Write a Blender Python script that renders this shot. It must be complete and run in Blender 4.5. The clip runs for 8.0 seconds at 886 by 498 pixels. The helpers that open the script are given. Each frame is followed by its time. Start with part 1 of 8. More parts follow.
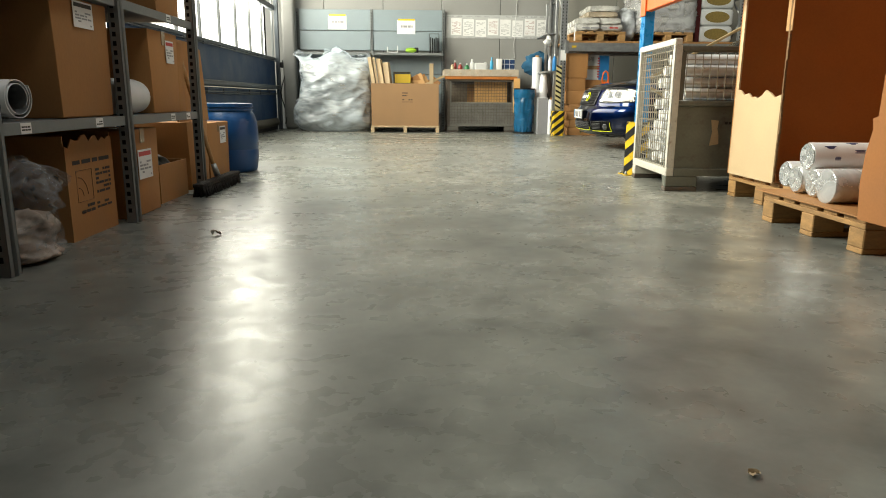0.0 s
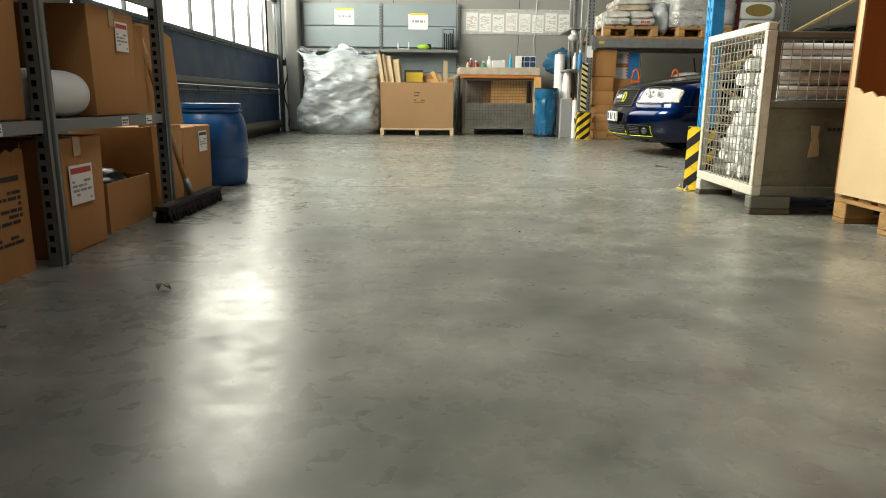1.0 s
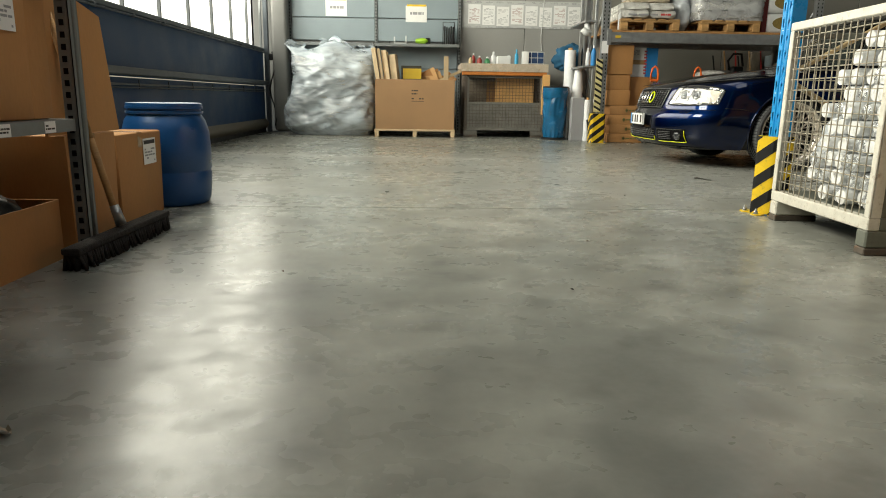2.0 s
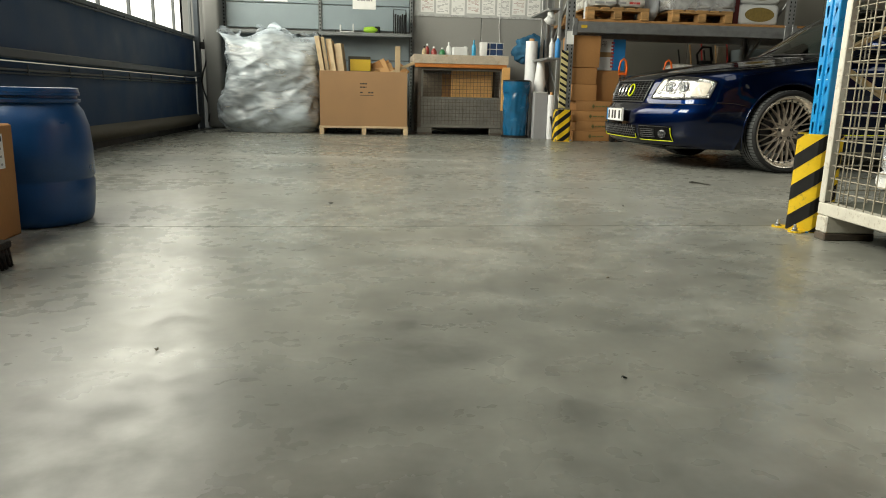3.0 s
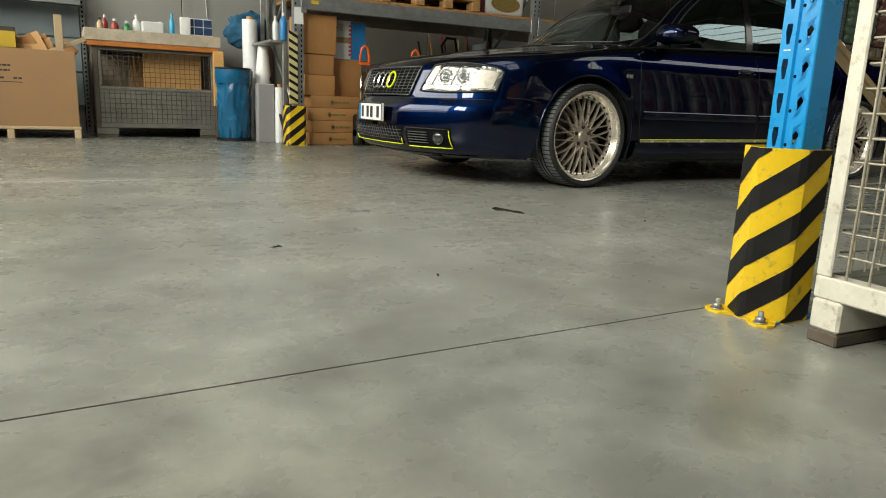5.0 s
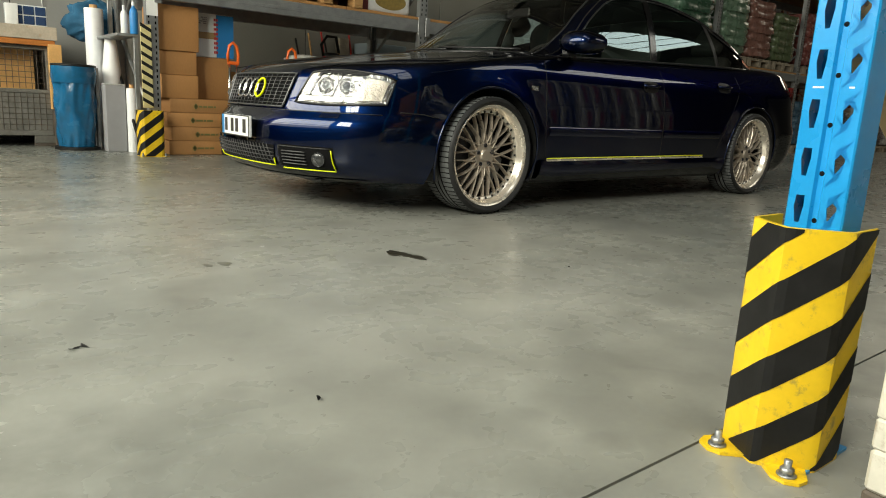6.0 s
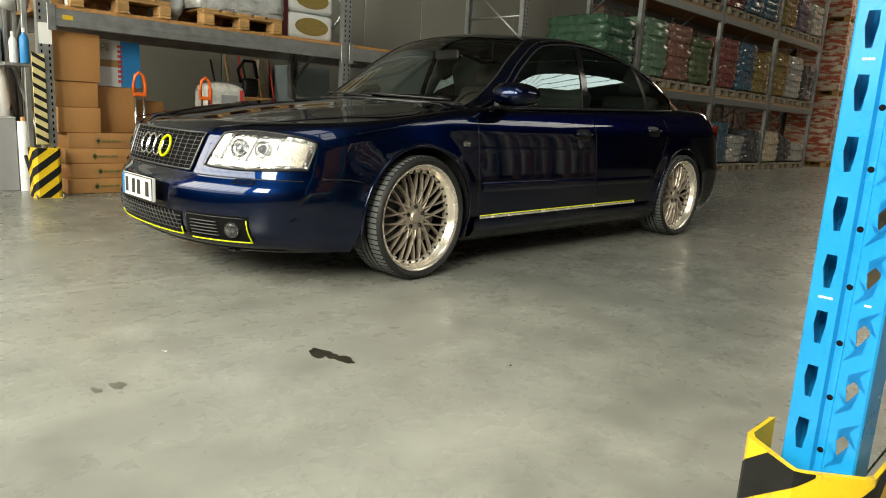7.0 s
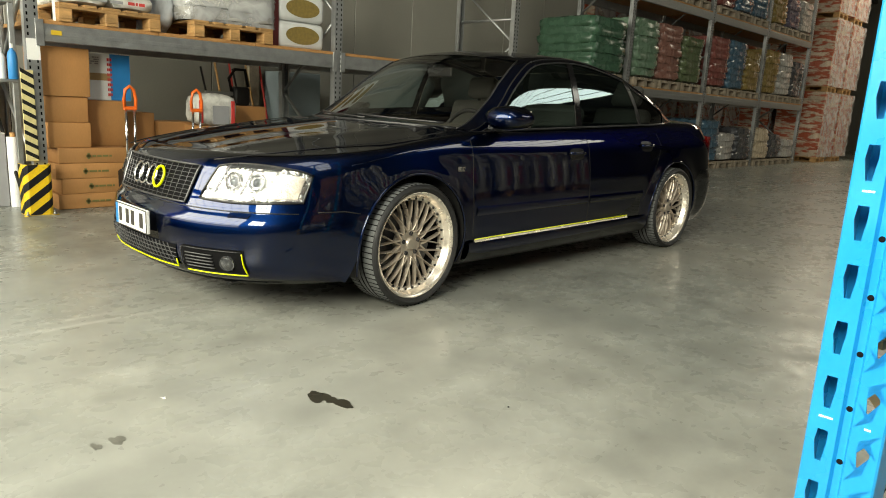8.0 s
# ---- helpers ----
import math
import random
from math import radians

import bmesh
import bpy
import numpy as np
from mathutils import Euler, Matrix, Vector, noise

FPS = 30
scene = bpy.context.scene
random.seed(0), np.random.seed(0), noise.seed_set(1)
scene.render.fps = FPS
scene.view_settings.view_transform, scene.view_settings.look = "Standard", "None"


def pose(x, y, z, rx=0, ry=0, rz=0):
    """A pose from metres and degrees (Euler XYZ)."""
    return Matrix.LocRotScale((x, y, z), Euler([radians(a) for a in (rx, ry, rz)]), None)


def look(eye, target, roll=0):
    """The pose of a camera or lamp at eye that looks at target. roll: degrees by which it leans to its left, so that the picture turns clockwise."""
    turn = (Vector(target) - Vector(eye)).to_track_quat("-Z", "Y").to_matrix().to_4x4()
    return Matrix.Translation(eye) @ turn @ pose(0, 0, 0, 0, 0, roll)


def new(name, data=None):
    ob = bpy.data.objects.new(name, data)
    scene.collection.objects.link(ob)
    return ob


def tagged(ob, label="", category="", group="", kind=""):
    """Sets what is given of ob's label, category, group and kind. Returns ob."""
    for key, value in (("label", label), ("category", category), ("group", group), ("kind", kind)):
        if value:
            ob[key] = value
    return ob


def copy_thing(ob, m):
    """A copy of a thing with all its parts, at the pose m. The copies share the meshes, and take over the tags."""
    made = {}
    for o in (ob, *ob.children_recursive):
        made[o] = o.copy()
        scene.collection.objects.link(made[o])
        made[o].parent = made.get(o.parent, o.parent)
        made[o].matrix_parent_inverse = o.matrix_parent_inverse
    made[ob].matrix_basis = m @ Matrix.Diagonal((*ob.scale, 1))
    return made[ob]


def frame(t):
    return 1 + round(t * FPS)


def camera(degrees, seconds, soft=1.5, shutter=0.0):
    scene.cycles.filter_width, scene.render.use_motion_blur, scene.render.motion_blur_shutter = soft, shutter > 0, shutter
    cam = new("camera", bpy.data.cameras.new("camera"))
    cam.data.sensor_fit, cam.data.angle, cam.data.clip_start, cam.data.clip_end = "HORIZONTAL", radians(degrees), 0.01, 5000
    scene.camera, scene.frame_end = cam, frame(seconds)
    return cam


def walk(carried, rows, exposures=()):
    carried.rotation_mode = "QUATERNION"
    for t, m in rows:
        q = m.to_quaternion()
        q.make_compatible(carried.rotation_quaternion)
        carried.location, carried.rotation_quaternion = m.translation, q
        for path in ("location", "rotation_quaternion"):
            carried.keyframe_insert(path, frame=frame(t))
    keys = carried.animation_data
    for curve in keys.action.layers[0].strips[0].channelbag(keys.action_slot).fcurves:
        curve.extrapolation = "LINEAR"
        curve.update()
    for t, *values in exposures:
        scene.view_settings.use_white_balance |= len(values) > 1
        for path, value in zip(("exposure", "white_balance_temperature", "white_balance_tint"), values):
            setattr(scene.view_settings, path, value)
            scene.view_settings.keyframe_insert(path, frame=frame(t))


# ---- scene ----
cam = camera(66.2, 8.0, 1.0)
PATH = [
    (0, (0.421, 0.008, 0.589), (0.488, 1.96, 0.156), 0.4),
    (0.5, (0.356, 0.444, 0.568), (0.404, 2.395, 0.133), 0.4),
    (1, (0.341, 0.919, 0.581), (0.386, 2.871, 0.15), 0.5),
    (1.5, (0.29, 1.382, 0.586), (0.342, 3.334, 0.151), 0.5),
    (1.7, (0.283, 1.567, 0.599), (0.336, 3.518, 0.163), 0.8),
    (2.8, (0.244, 2.51, 0.55), (0.404, 4.454, 0.11), 0.9),
    (3, (0.253, 2.686, 0.541), (0.463, 4.625, 0.101), 1.2),
    (3.5, (0.331, 3.171, 0.526), (0.689, 5.091, 0.095), 1.3),
    (4, (0.401, 3.601, 0.497), (0.921, 5.484, 0.07), 1.5),
    (4.5, (0.517, 4.043, 0.48), (1.257, 5.853, 0.059), 2.2),
    (4.7, (0.565, 4.189, 0.482), (1.397, 5.958, 0.062), 2.2),
    (5.8, (0.891, 4.836, 0.546), (2.057, 6.406, 0.128), 2.9),
    (6, (0.951, 4.935, 0.58), (2.173, 6.463, 0.165), 3.0),
    (6.5, (1.07, 5.109, 0.732), (2.393, 6.554, 0.329), 3.2),
    (7, (1.124, 5.187, 0.855), (2.508, 6.576, 0.462), 3.4),
    (7.5, (1.115, 5.211, 0.949), (2.512, 6.583, 0.543), 2.9),
    (8, (1.124, 5.229, 1.034), (2.523, 6.596, 0.617), 3.1),
]
EXPOSURE = [(0.0, 0.23, 6900, 4), (1.5, -0.05, 6900, 4), (3.5, -0.36, 6850, 4), (4.5, -0.33, 6750, 4), (6.0, -0.06, 6900, 3), (6.5, 0.08, 7000, 3), (8.0, 0.52, 7150, 2)]
walk(cam, [(t, look(eye, target, roll)) for t, eye, target, roll in PATH], EXPOSURE)

# ---- light ----
world = bpy.data.worlds.new("sky")
scene.world = world
world.use_nodes = True
wn = world.node_tree.nodes
sky = wn.new("ShaderNodeTexSky")
sky.sky_type = "NISHITA"
sky.sun_disc = False
sky.sun_elevation = radians(42)
sky.sun_rotation = radians(250)
wn["Background"].inputs[1].default_value = 0.12
world.node_tree.links.new(sky.outputs[0], wn["Background"].inputs[0])


def area_lamp(name, m, sx, sy, watts, colour):
    d = bpy.data.lights.new(name, "AREA")
    d.shape, d.size, d.size_y, d.energy, d.color = "RECTANGLE", sx, sy, watts, colour
    ob = new(name, d)
    ob.matrix_world = m
    return ob


# daylight through the glazed band of the gate, and through the rooflights
area_lamp("gate_daylight", pose(-2.36, 9.70, 3.40, 0, -90, 0), 3.0, 6.7, 520, (1.0, 0.97, 0.88))
area_lamp("high_window_daylight", pose(-2.44, 4.6, 3.65, 0, -90, 0), 2.5, 2.0, 480, (1.0, 0.98, 0.90))
area_lamp("rooflight_daylight", pose(1.9, 3.25, 6.42), 1.6, 7.5, 130, (0.98, 0.98, 1.0))
area_lamp("rooflight_daylight", pose(13.0, 1.9, 6.42), 8.0, 2.6, 230, (1.0, 0.96, 0.88))
area_lamp("rooflight_daylight", pose(23.5, 9.5, 6.42), 3.0, 5.0, 310, (1.0, 0.90, 0.74))

# ---- materials ----


def shade(name, colour, rough=0.5, metal=0.0, vary=0.12, scale=6.0, fine=80.0, bump=0.1, coat=0.0, dirt=None, alpha=1.0,
          stretch=(1, 1, 1), random_tone=0.0, spec=0.5, rough_vary=0.08):
    """A surface with large stains and fine grain in colour, gloss and relief."""
    m = bpy.data.materials.new(name)
    m.use_nodes = True
    nt = m.node_tree
    n, link = nt.nodes, nt.links.new
    b = n["Principled BSDF"]
    b.inputs["Metallic"].default_value = metal
    b.inputs["Coat Weight"].default_value = coat
    b.inputs["Coat Roughness"].default_value = 0.04
    b.inputs["Alpha"].default_value = alpha
    b.inputs["Specular IOR Level"].default_value = spec
    tc = n.new("ShaderNodeTexCoord")
    mp = n.new("ShaderNodeMapping")
    mp.inputs["Scale"].default_value = stretch
    link(tc.outputs["Object"], mp.inputs[0])
    big, small = n.new("ShaderNodeTexNoise"), n.new("ShaderNodeTexNoise")
    big.inputs["Scale"].default_value, big.inputs["Detail"].default_value = scale, 5
    small.inputs["Scale"].default_value, small.inputs["Detail"].default_value = fine, 3
    link(mp.outputs[0], big.inputs["Vector"])
    link(mp.outputs[0], small.inputs["Vector"])
    add = n.new("ShaderNodeMath")
    add.operation = "MULTIPLY_ADD"
    link(small.outputs["Fac"], add.inputs[0])
    add.inputs[1].default_value = 0.45
    link(big.outputs["Fac"], add.inputs[2])
    tone = n.new("ShaderNodeMapRange")
    tone.inputs["From Min"].default_value, tone.inputs["From Max"].default_value = 0.42, 1.05
    tone.inputs["To Min"].default_value, tone.inputs["To Max"].default_value = 1 - vary * 1.6, 1 + vary
    link(add.outputs[0], tone.inputs["Value"])
    last = tone.outputs[0]
    if random_tone:
        info = n.new("ShaderNodeObjectInfo")
        mr = n.new("ShaderNodeMapRange")
        mr.inputs["To Min"].default_value, mr.inputs["To Max"].default_value = 1 - random_tone, 1 + random_tone
        link(info.outputs["Random"], mr.inputs["Value"])
        mul = n.new("ShaderNodeMath")
        mul.operation = "MULTIPLY"
        link(last, mul.inputs[0])
        link(mr.outputs[0], mul.inputs[1])
        last = mul.outputs[0]
    mix = n.new("ShaderNodeVectorMath")
    mix.operation = "SCALE"
    mix.inputs[0].default_value = colour[:3]
    link(last, mix.inputs["Scale"])
    out = mix.outputs[0]
    if dirt:
        ramp = n.new("ShaderNodeMapRange")
        ramp.inputs["From Min"].default_value, ramp.inputs["From Max"].default_value = 0.55, 0.72
        third = n.new("ShaderNodeTexNoise")
        third.inputs["Scale"].default_value, third.inputs["Detail"].default_value = scale * 1.7, 8
        third.inputs["Roughness"].default_value = 0.7
        link(mp.outputs[0], third.inputs["Vector"])
        link(third.outputs["Fac"], ramp.inputs["Value"])
        blend = n.new("ShaderNodeMix")
        blend.data_type = "RGBA"
        link(ramp.outputs[0], blend.inputs["Factor"])
        link(out, blend.inputs["A"])
        blend.inputs["B"].default_value = (*dirt, 1)
        out = blend.outputs["Result"]
    link(out, b.inputs["Base Color"])
    rr = n.new("ShaderNodeMapRange")
    rr.inputs["From Min"].default_value, rr.inputs["From Max"].default_value = 0.3, 0.7
    rr.inputs["To Min"].default_value, rr.inputs["To Max"].default_value = max(0.02, rough - rough_vary), min(1, rough + rough_vary)
    link(big.outputs["Fac"], rr.inputs["Value"])
    link(rr.outputs[0], b.inputs["Roughness"])
    if bump:
        bp = n.new("ShaderNodeBump")
        bp.inputs["Strength"].default_value = bump
        bp.inputs["Distance"].default_value = 0.01
        link(add.outputs[0], bp.inputs["Height"])
        link(bp.outputs[0], b.inputs["Normal"])
    return m


def plain(name, colour, rough=0.4, metal=0.0, coat=0.0):
    m = shade(name, colour, rough, metal, vary=0.05, scale=12, fine=150, bump=0.02, coat=coat, rough_vary=0.03)
    return m


def clear(name, colour, rough, ior=1.45, alpha=1.0):
    m = bpy.data.materials.new(name)
    m.use_nodes = True
    b = m.node_tree.nodes["Principled BSDF"]
    b.inputs["Base Color"].default_value = (*colour, 1)
    b.inputs["Roughness"].default_value = rough
    b.inputs["Transmission Weight"].default_value = 1.0
    b.inputs["IOR"].default_value = ior
    b.inputs["Alpha"].default_value = alpha
    return m


def thin_film(name, tint, see, rough, colour=(0.8, 0.83, 0.85), wrinkle=14.0, stretch=(1, 1, 1), tilt=0.0, relief=0.6):
    """Clear film: part of the light passes straight through, the rest meets a glossy sheet with folds."""
    m = bpy.data.materials.new(name)
    m.use_nodes = True
    nt = m.node_tree
    n, link = nt.nodes, nt.links.new
    b = n["Principled BSDF"]
    b.inputs["Base Color"].default_value = (*colour, 1)
    b.inputs["Roughness"].default_value = rough
    b.inputs["Specular IOR Level"].default_value = 0.8
    tr = n.new("ShaderNodeBsdfTransparent")
    tr.inputs[0].default_value = (*tint, 1)
    mx = n.new("ShaderNodeMixShader")
    tc, no = n.new("ShaderNodeTexCoord"), n.new("ShaderNodeTexNoise")
    no.inputs["Scale"].default_value, no.inputs["Detail"].default_value, no.inputs["Distortion"].default_value = wrinkle, 4, 1.2
    mp = n.new("ShaderNodeMapping")
    mp.inputs["Scale"].default_value, mp.inputs["Rotation"].default_value = stretch, (0, tilt, 0)
    link(tc.outputs["Object"], mp.inputs[0])
    link(mp.outputs[0], no.inputs["Vector"])
    mr = n.new("ShaderNodeMapRange")
    mr.inputs["From Min"].default_value, mr.inputs["From Max"].default_value = 0.35, 0.65
    mr.inputs["To Min"].default_value, mr.inputs["To Max"].default_value = min(1, see + 0.18), max(0, see - 0.22)
    link(no.outputs["Fac"], mr.inputs["Value"])
    bp = n.new("ShaderNodeBump")
    bp.inputs["Strength"].default_value, bp.inputs["Distance"].default_value = relief, 0.02
    link(no.outputs["Fac"], bp.inputs["Height"])
    link(bp.outputs[0], b.inputs["Normal"])
    link(mr.outputs[0], mx.inputs[0])
    link(b.outputs[0], mx.inputs[1])
    link(tr.outputs[0], mx.inputs[2])
    link(mx.outputs[0], n["Material Output"].inputs[0])
    return m


def floor_surface():
    """Ground concrete with a worn sealer: cloudy stains, wheel rub marks across the bay, a lane painted paler as light,
    fine pits, uneven gloss.
    """
    m = bpy.data.materials.new("sealed_concrete")
    m.use_nodes = True
    nt = m.node_tree
    n, link = nt.nodes, nt.links.new
    b = n["Principled BSDF"]
    tc = n.new("ShaderNodeTexCoord")

    def nz(scale, detail, stretch=(1, 1, 1), rough=0.55, twist=0.0):
        mp = n.new("ShaderNodeMapping")
        mp.inputs["Scale"].default_value = stretch
        link(tc.outputs["Object"], mp.inputs[0])
        t = n.new("ShaderNodeTexNoise")
        t.inputs["Scale"].default_value, t.inputs["Detail"].default_value = scale, detail
        t.inputs["Roughness"].default_value, t.inputs["Distortion"].default_value = rough, twist
        link(mp.outputs[0], t.inputs["Vector"])
        return t.outputs["Fac"]

    def rng(v, a, c, lo, hi):
        r = n.new("ShaderNodeMapRange")
        for k, x in (("From Min", a), ("From Max", c), ("To Min", lo), ("To Max", hi)):
            r.inputs[k].default_value = x
        link(v, r.inputs["Value"])
        return r.outputs[0]

    def mul(a, c):
        k = n.new("ShaderNodeMath")
        k.operation = "MULTIPLY"
        link(a, k.inputs[0])
        link(c, k.inputs[1])
        return k.outputs[0]

    cloud, blot = nz(0.55, 4), nz(2.1, 5, (1, 1.1, 1), 0.55, 0.15)
    streak = nz(0.9, 5, (0.6, 1.5, 1), 0.55, 0.1)
    grain = nz(55, 4)
    tone = mul(mul(rng(cloud, 0.32, 0.68, 0.86, 1.10), rng(blot, 0.34, 0.66, 0.74, 1.14)),
               mul(rng(streak, 0.36, 0.66, 0.95, 1.04), rng(grain, 0.3, 0.7, 0.94, 1.05)))
    tone = mul(tone, rng(nz(5.0, 3, (1, 1.0, 1), 0.45, 0.2), 0.34, 0.66, 0.80, 1.12))
    stain = mul(rng(nz(3.0, 3, (1.2, 0.9, 1), 0.45), 0.50, 0.78, 0.0, 1.0), rng(nz(9.0, 3, (1, 1.2, 1), 0.5), 0.38, 0.66, 0.0, 1.0))
    rubbed = mul(rng(nz(2.6, 3, (0.9, 1.3, 1), 0.45), 0.50, 0.78, 0.0, 1.0), rng(nz(11.0, 3, (1, 1.5, 1), 0.5), 0.42, 0.70, 0.0, 1.0))
    tone = mul(mul(tone, rng(stain, 0.0, 0.9, 1.0, 0.60)), rng(rubbed, 0.0, 0.9, 1.0, 1.32))
    patch = nz(7.5, 2, (1, 1, 1), 0.4, 0.25)
    smudge = mul(rng(patch, 0.57, 0.72, 0.0, 1.0), rng(nz(16.0, 2, (1, 1, 1), 0.4), 0.30, 0.62, 0.45, 1.0))
    tone = mul(tone, rng(smudge, 0.0, 1.0, 1.0, 0.76))
    hue = n.new("ShaderNodeMix")
    hue.data_type = "RGBA"
    link(rng(cloud, 0.35, 0.65, 0, 1), hue.inputs["Factor"])
    hue.inputs["A"].default_value = (0.222, 0.233, 0.212, 1)
    hue.inputs["B"].default_value = (0.246, 0.244, 0.212, 1)
    sc = n.new("ShaderNodeVectorMath")
    sc.operation = "SCALE"
    link(hue.outputs["Result"], sc.inputs[0])
    link(tone, sc.inputs["Scale"])
    # Lane before the gate, its colour raised to stand in for light there.
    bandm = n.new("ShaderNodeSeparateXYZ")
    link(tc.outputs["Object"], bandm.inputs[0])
    lit_lane = nz(0.8, 5, (0.6, 1.0, 1), 0.55)
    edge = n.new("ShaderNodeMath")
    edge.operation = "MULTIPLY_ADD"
    link(lit_lane, edge.inputs[0])
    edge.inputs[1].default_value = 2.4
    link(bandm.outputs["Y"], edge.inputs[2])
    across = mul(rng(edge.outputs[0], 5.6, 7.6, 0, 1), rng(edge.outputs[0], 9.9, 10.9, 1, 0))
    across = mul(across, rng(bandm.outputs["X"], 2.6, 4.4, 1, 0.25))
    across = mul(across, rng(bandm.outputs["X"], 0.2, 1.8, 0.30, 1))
    # Brightness of the painted-light lane, broken by rub streaks.
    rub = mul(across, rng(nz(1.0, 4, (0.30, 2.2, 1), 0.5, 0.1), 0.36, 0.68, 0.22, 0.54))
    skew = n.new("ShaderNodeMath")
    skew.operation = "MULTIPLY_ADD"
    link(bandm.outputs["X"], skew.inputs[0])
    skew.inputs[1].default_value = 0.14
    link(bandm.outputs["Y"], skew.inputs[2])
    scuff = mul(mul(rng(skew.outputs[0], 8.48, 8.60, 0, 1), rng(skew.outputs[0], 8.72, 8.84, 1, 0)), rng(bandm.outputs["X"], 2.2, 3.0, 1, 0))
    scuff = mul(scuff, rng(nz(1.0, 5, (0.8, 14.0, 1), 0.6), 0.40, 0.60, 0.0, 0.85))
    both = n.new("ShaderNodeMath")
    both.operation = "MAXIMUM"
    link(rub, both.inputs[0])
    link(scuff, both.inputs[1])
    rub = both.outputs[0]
    # One pale colour for the lane's painted light and the real tyre scuff.
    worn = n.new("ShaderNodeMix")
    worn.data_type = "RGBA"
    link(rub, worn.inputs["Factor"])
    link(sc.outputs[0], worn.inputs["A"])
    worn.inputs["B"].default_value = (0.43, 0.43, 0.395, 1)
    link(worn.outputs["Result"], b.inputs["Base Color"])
    gloss = mul(rng(blot, 0.3, 0.7, 0.34, 0.24), rng(streak, 0.35, 0.65, 1.1, 0.9))
    gloss = mul(gloss, rng(nz(13.0, 4, (1, 1.1, 1), 0.5, 0.2), 0.38, 0.64, 0.88, 1.14))
    link(mul(gloss, rng(smudge, 0.0, 1.0, 1.0, 1.12)), b.inputs["Roughness"])
    b.inputs["Specular IOR Level"].default_value = 0.42
    hsum = n.new("ShaderNodeMath")
    hsum.operation = "MULTIPLY_ADD"
    link(nz(7.0, 5, (1, 1.2, 1), 0.55, 0.3), hsum.inputs[0])
    hsum.inputs[1].default_value = 4.0
    link(rng(nz(26.0, 4, (1, 1, 1), 0.6), 0.3, 0.7, 0.0, 0.35), hsum.inputs[2])
    bp = n.new("ShaderNodeBump")
    bp.inputs["Strength"].default_value, bp.inputs["Distance"].default_value = 0.035, 0.005
    link(hsum.outputs[0], bp.inputs["Height"])
    link(bp.outputs[0], b.inputs["Normal"])
    return m


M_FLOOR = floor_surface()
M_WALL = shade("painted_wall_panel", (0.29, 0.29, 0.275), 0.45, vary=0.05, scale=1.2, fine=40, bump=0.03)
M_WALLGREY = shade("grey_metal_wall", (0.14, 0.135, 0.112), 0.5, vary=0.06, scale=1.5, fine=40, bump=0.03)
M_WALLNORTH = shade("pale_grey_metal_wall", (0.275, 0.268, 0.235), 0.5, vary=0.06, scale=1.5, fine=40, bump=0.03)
M_CEIL = shade("grey_roof_sheet", (0.11, 0.105, 0.09), 0.6, vary=0.08, scale=1, fine=30)
M_GATE = shade("blue_gate_steel", (0.013, 0.046, 0.118), 0.48, spec=0.22, vary=0.12, scale=3, fine=300, bump=0.12)
M_GALV = shade("galvanised_steel", (0.36, 0.37, 0.37), 0.42, 0.75, vary=0.14, scale=14, fine=120, bump=0.03, rough_vary=0.12)
M_SHELF = shade("grey_shelf_steel", (0.20, 0.215, 0.215), 0.45, 0.25, vary=0.10, scale=8, fine=100, bump=0.03)
M_DARK = plain("dark_recess", (0.005, 0.005, 0.0055), 0.9)
M_DARK.node_tree.nodes["Principled BSDF"].inputs["Specular IOR Level"].default_value = 0.1
M_CARD = shade("brown_cardboard", (0.42, 0.205, 0.070), 0.75, vary=0.10, scale=5, fine=110, bump=0.05, random_tone=0.10, stretch=(1, 1, 0.35))
M_CARDPALE = shade("pale_cardboard", (0.50, 0.285, 0.115), 0.75, vary=0.08, scale=4, fine=110, bump=0.05, random_tone=0.08)
M_CARDEDGE = shade("torn_cardboard_edge", (0.22, 0.13, 0.06), 0.9, vary=0.3, scale=60, fine=300, bump=0.4)
M_TAPE = plain("packing_tape", (0.38, 0.25, 0.12), 0.2, coat=0.4)
M_INK = plain("black_print", (0.03, 0.026, 0.022), 0.6)
M_PAPER = shade("white_paper", (0.80, 0.80, 0.78), 0.6, vary=0.04, scale=10, fine=80, bump=0.02)
M_REDINK = plain("red_print", (0.50, 0.04, 0.035), 0.5)
M_GREENINK = plain("green_print", (0.16, 0.15, 0.045), 0.6)
M_GREYINK = plain("grey_print", (0.30, 0.30, 0.31), 0.6)
M_BLUEINK = plain("blue_print", (0.02, 0.20, 0.50), 0.45)
M_YELLOW = shade("yellow_paint", (0.80, 0.53, 0.02), 0.38, vary=0.07, scale=20, fine=90, bump=0.05, dirt=(0.33, 0.24, 0.06))
M_BLACK = shade("black_paint", (0.010, 0.010, 0.010), 0.5, spec=0.3, vary=0.3, scale=18, fine=90, bump=0.05)
M_WOOD = shade("pallet_wood", (0.44, 0.25, 0.095), 0.7, vary=0.28, scale=9, fine=60, bump=0.2, random_tone=0.16, stretch=(1, 1, 4))
M_WOODGREY = shade("weathered_pallet_wood", (0.27, 0.225, 0.165), 0.75, vary=0.28, scale=9, fine=60, bump=0.2, random_tone=0.16)
M_CHIP = shade("chipboard", (0.42, 0.215, 0.075), 0.65, vary=0.15, scale=25, fine=160, bump=0.1)
M_BLUEPOST = shade("blue_powder_coat", (0.007, 0.26, 0.61), 0.30, vary=0.08, scale=9, fine=140, bump=0.04, dirt=None, coat=0.2)
M_ORANGE = shade("orange_paint", (0.75, 0.13, 0.015), 0.38, vary=0.08, scale=10)
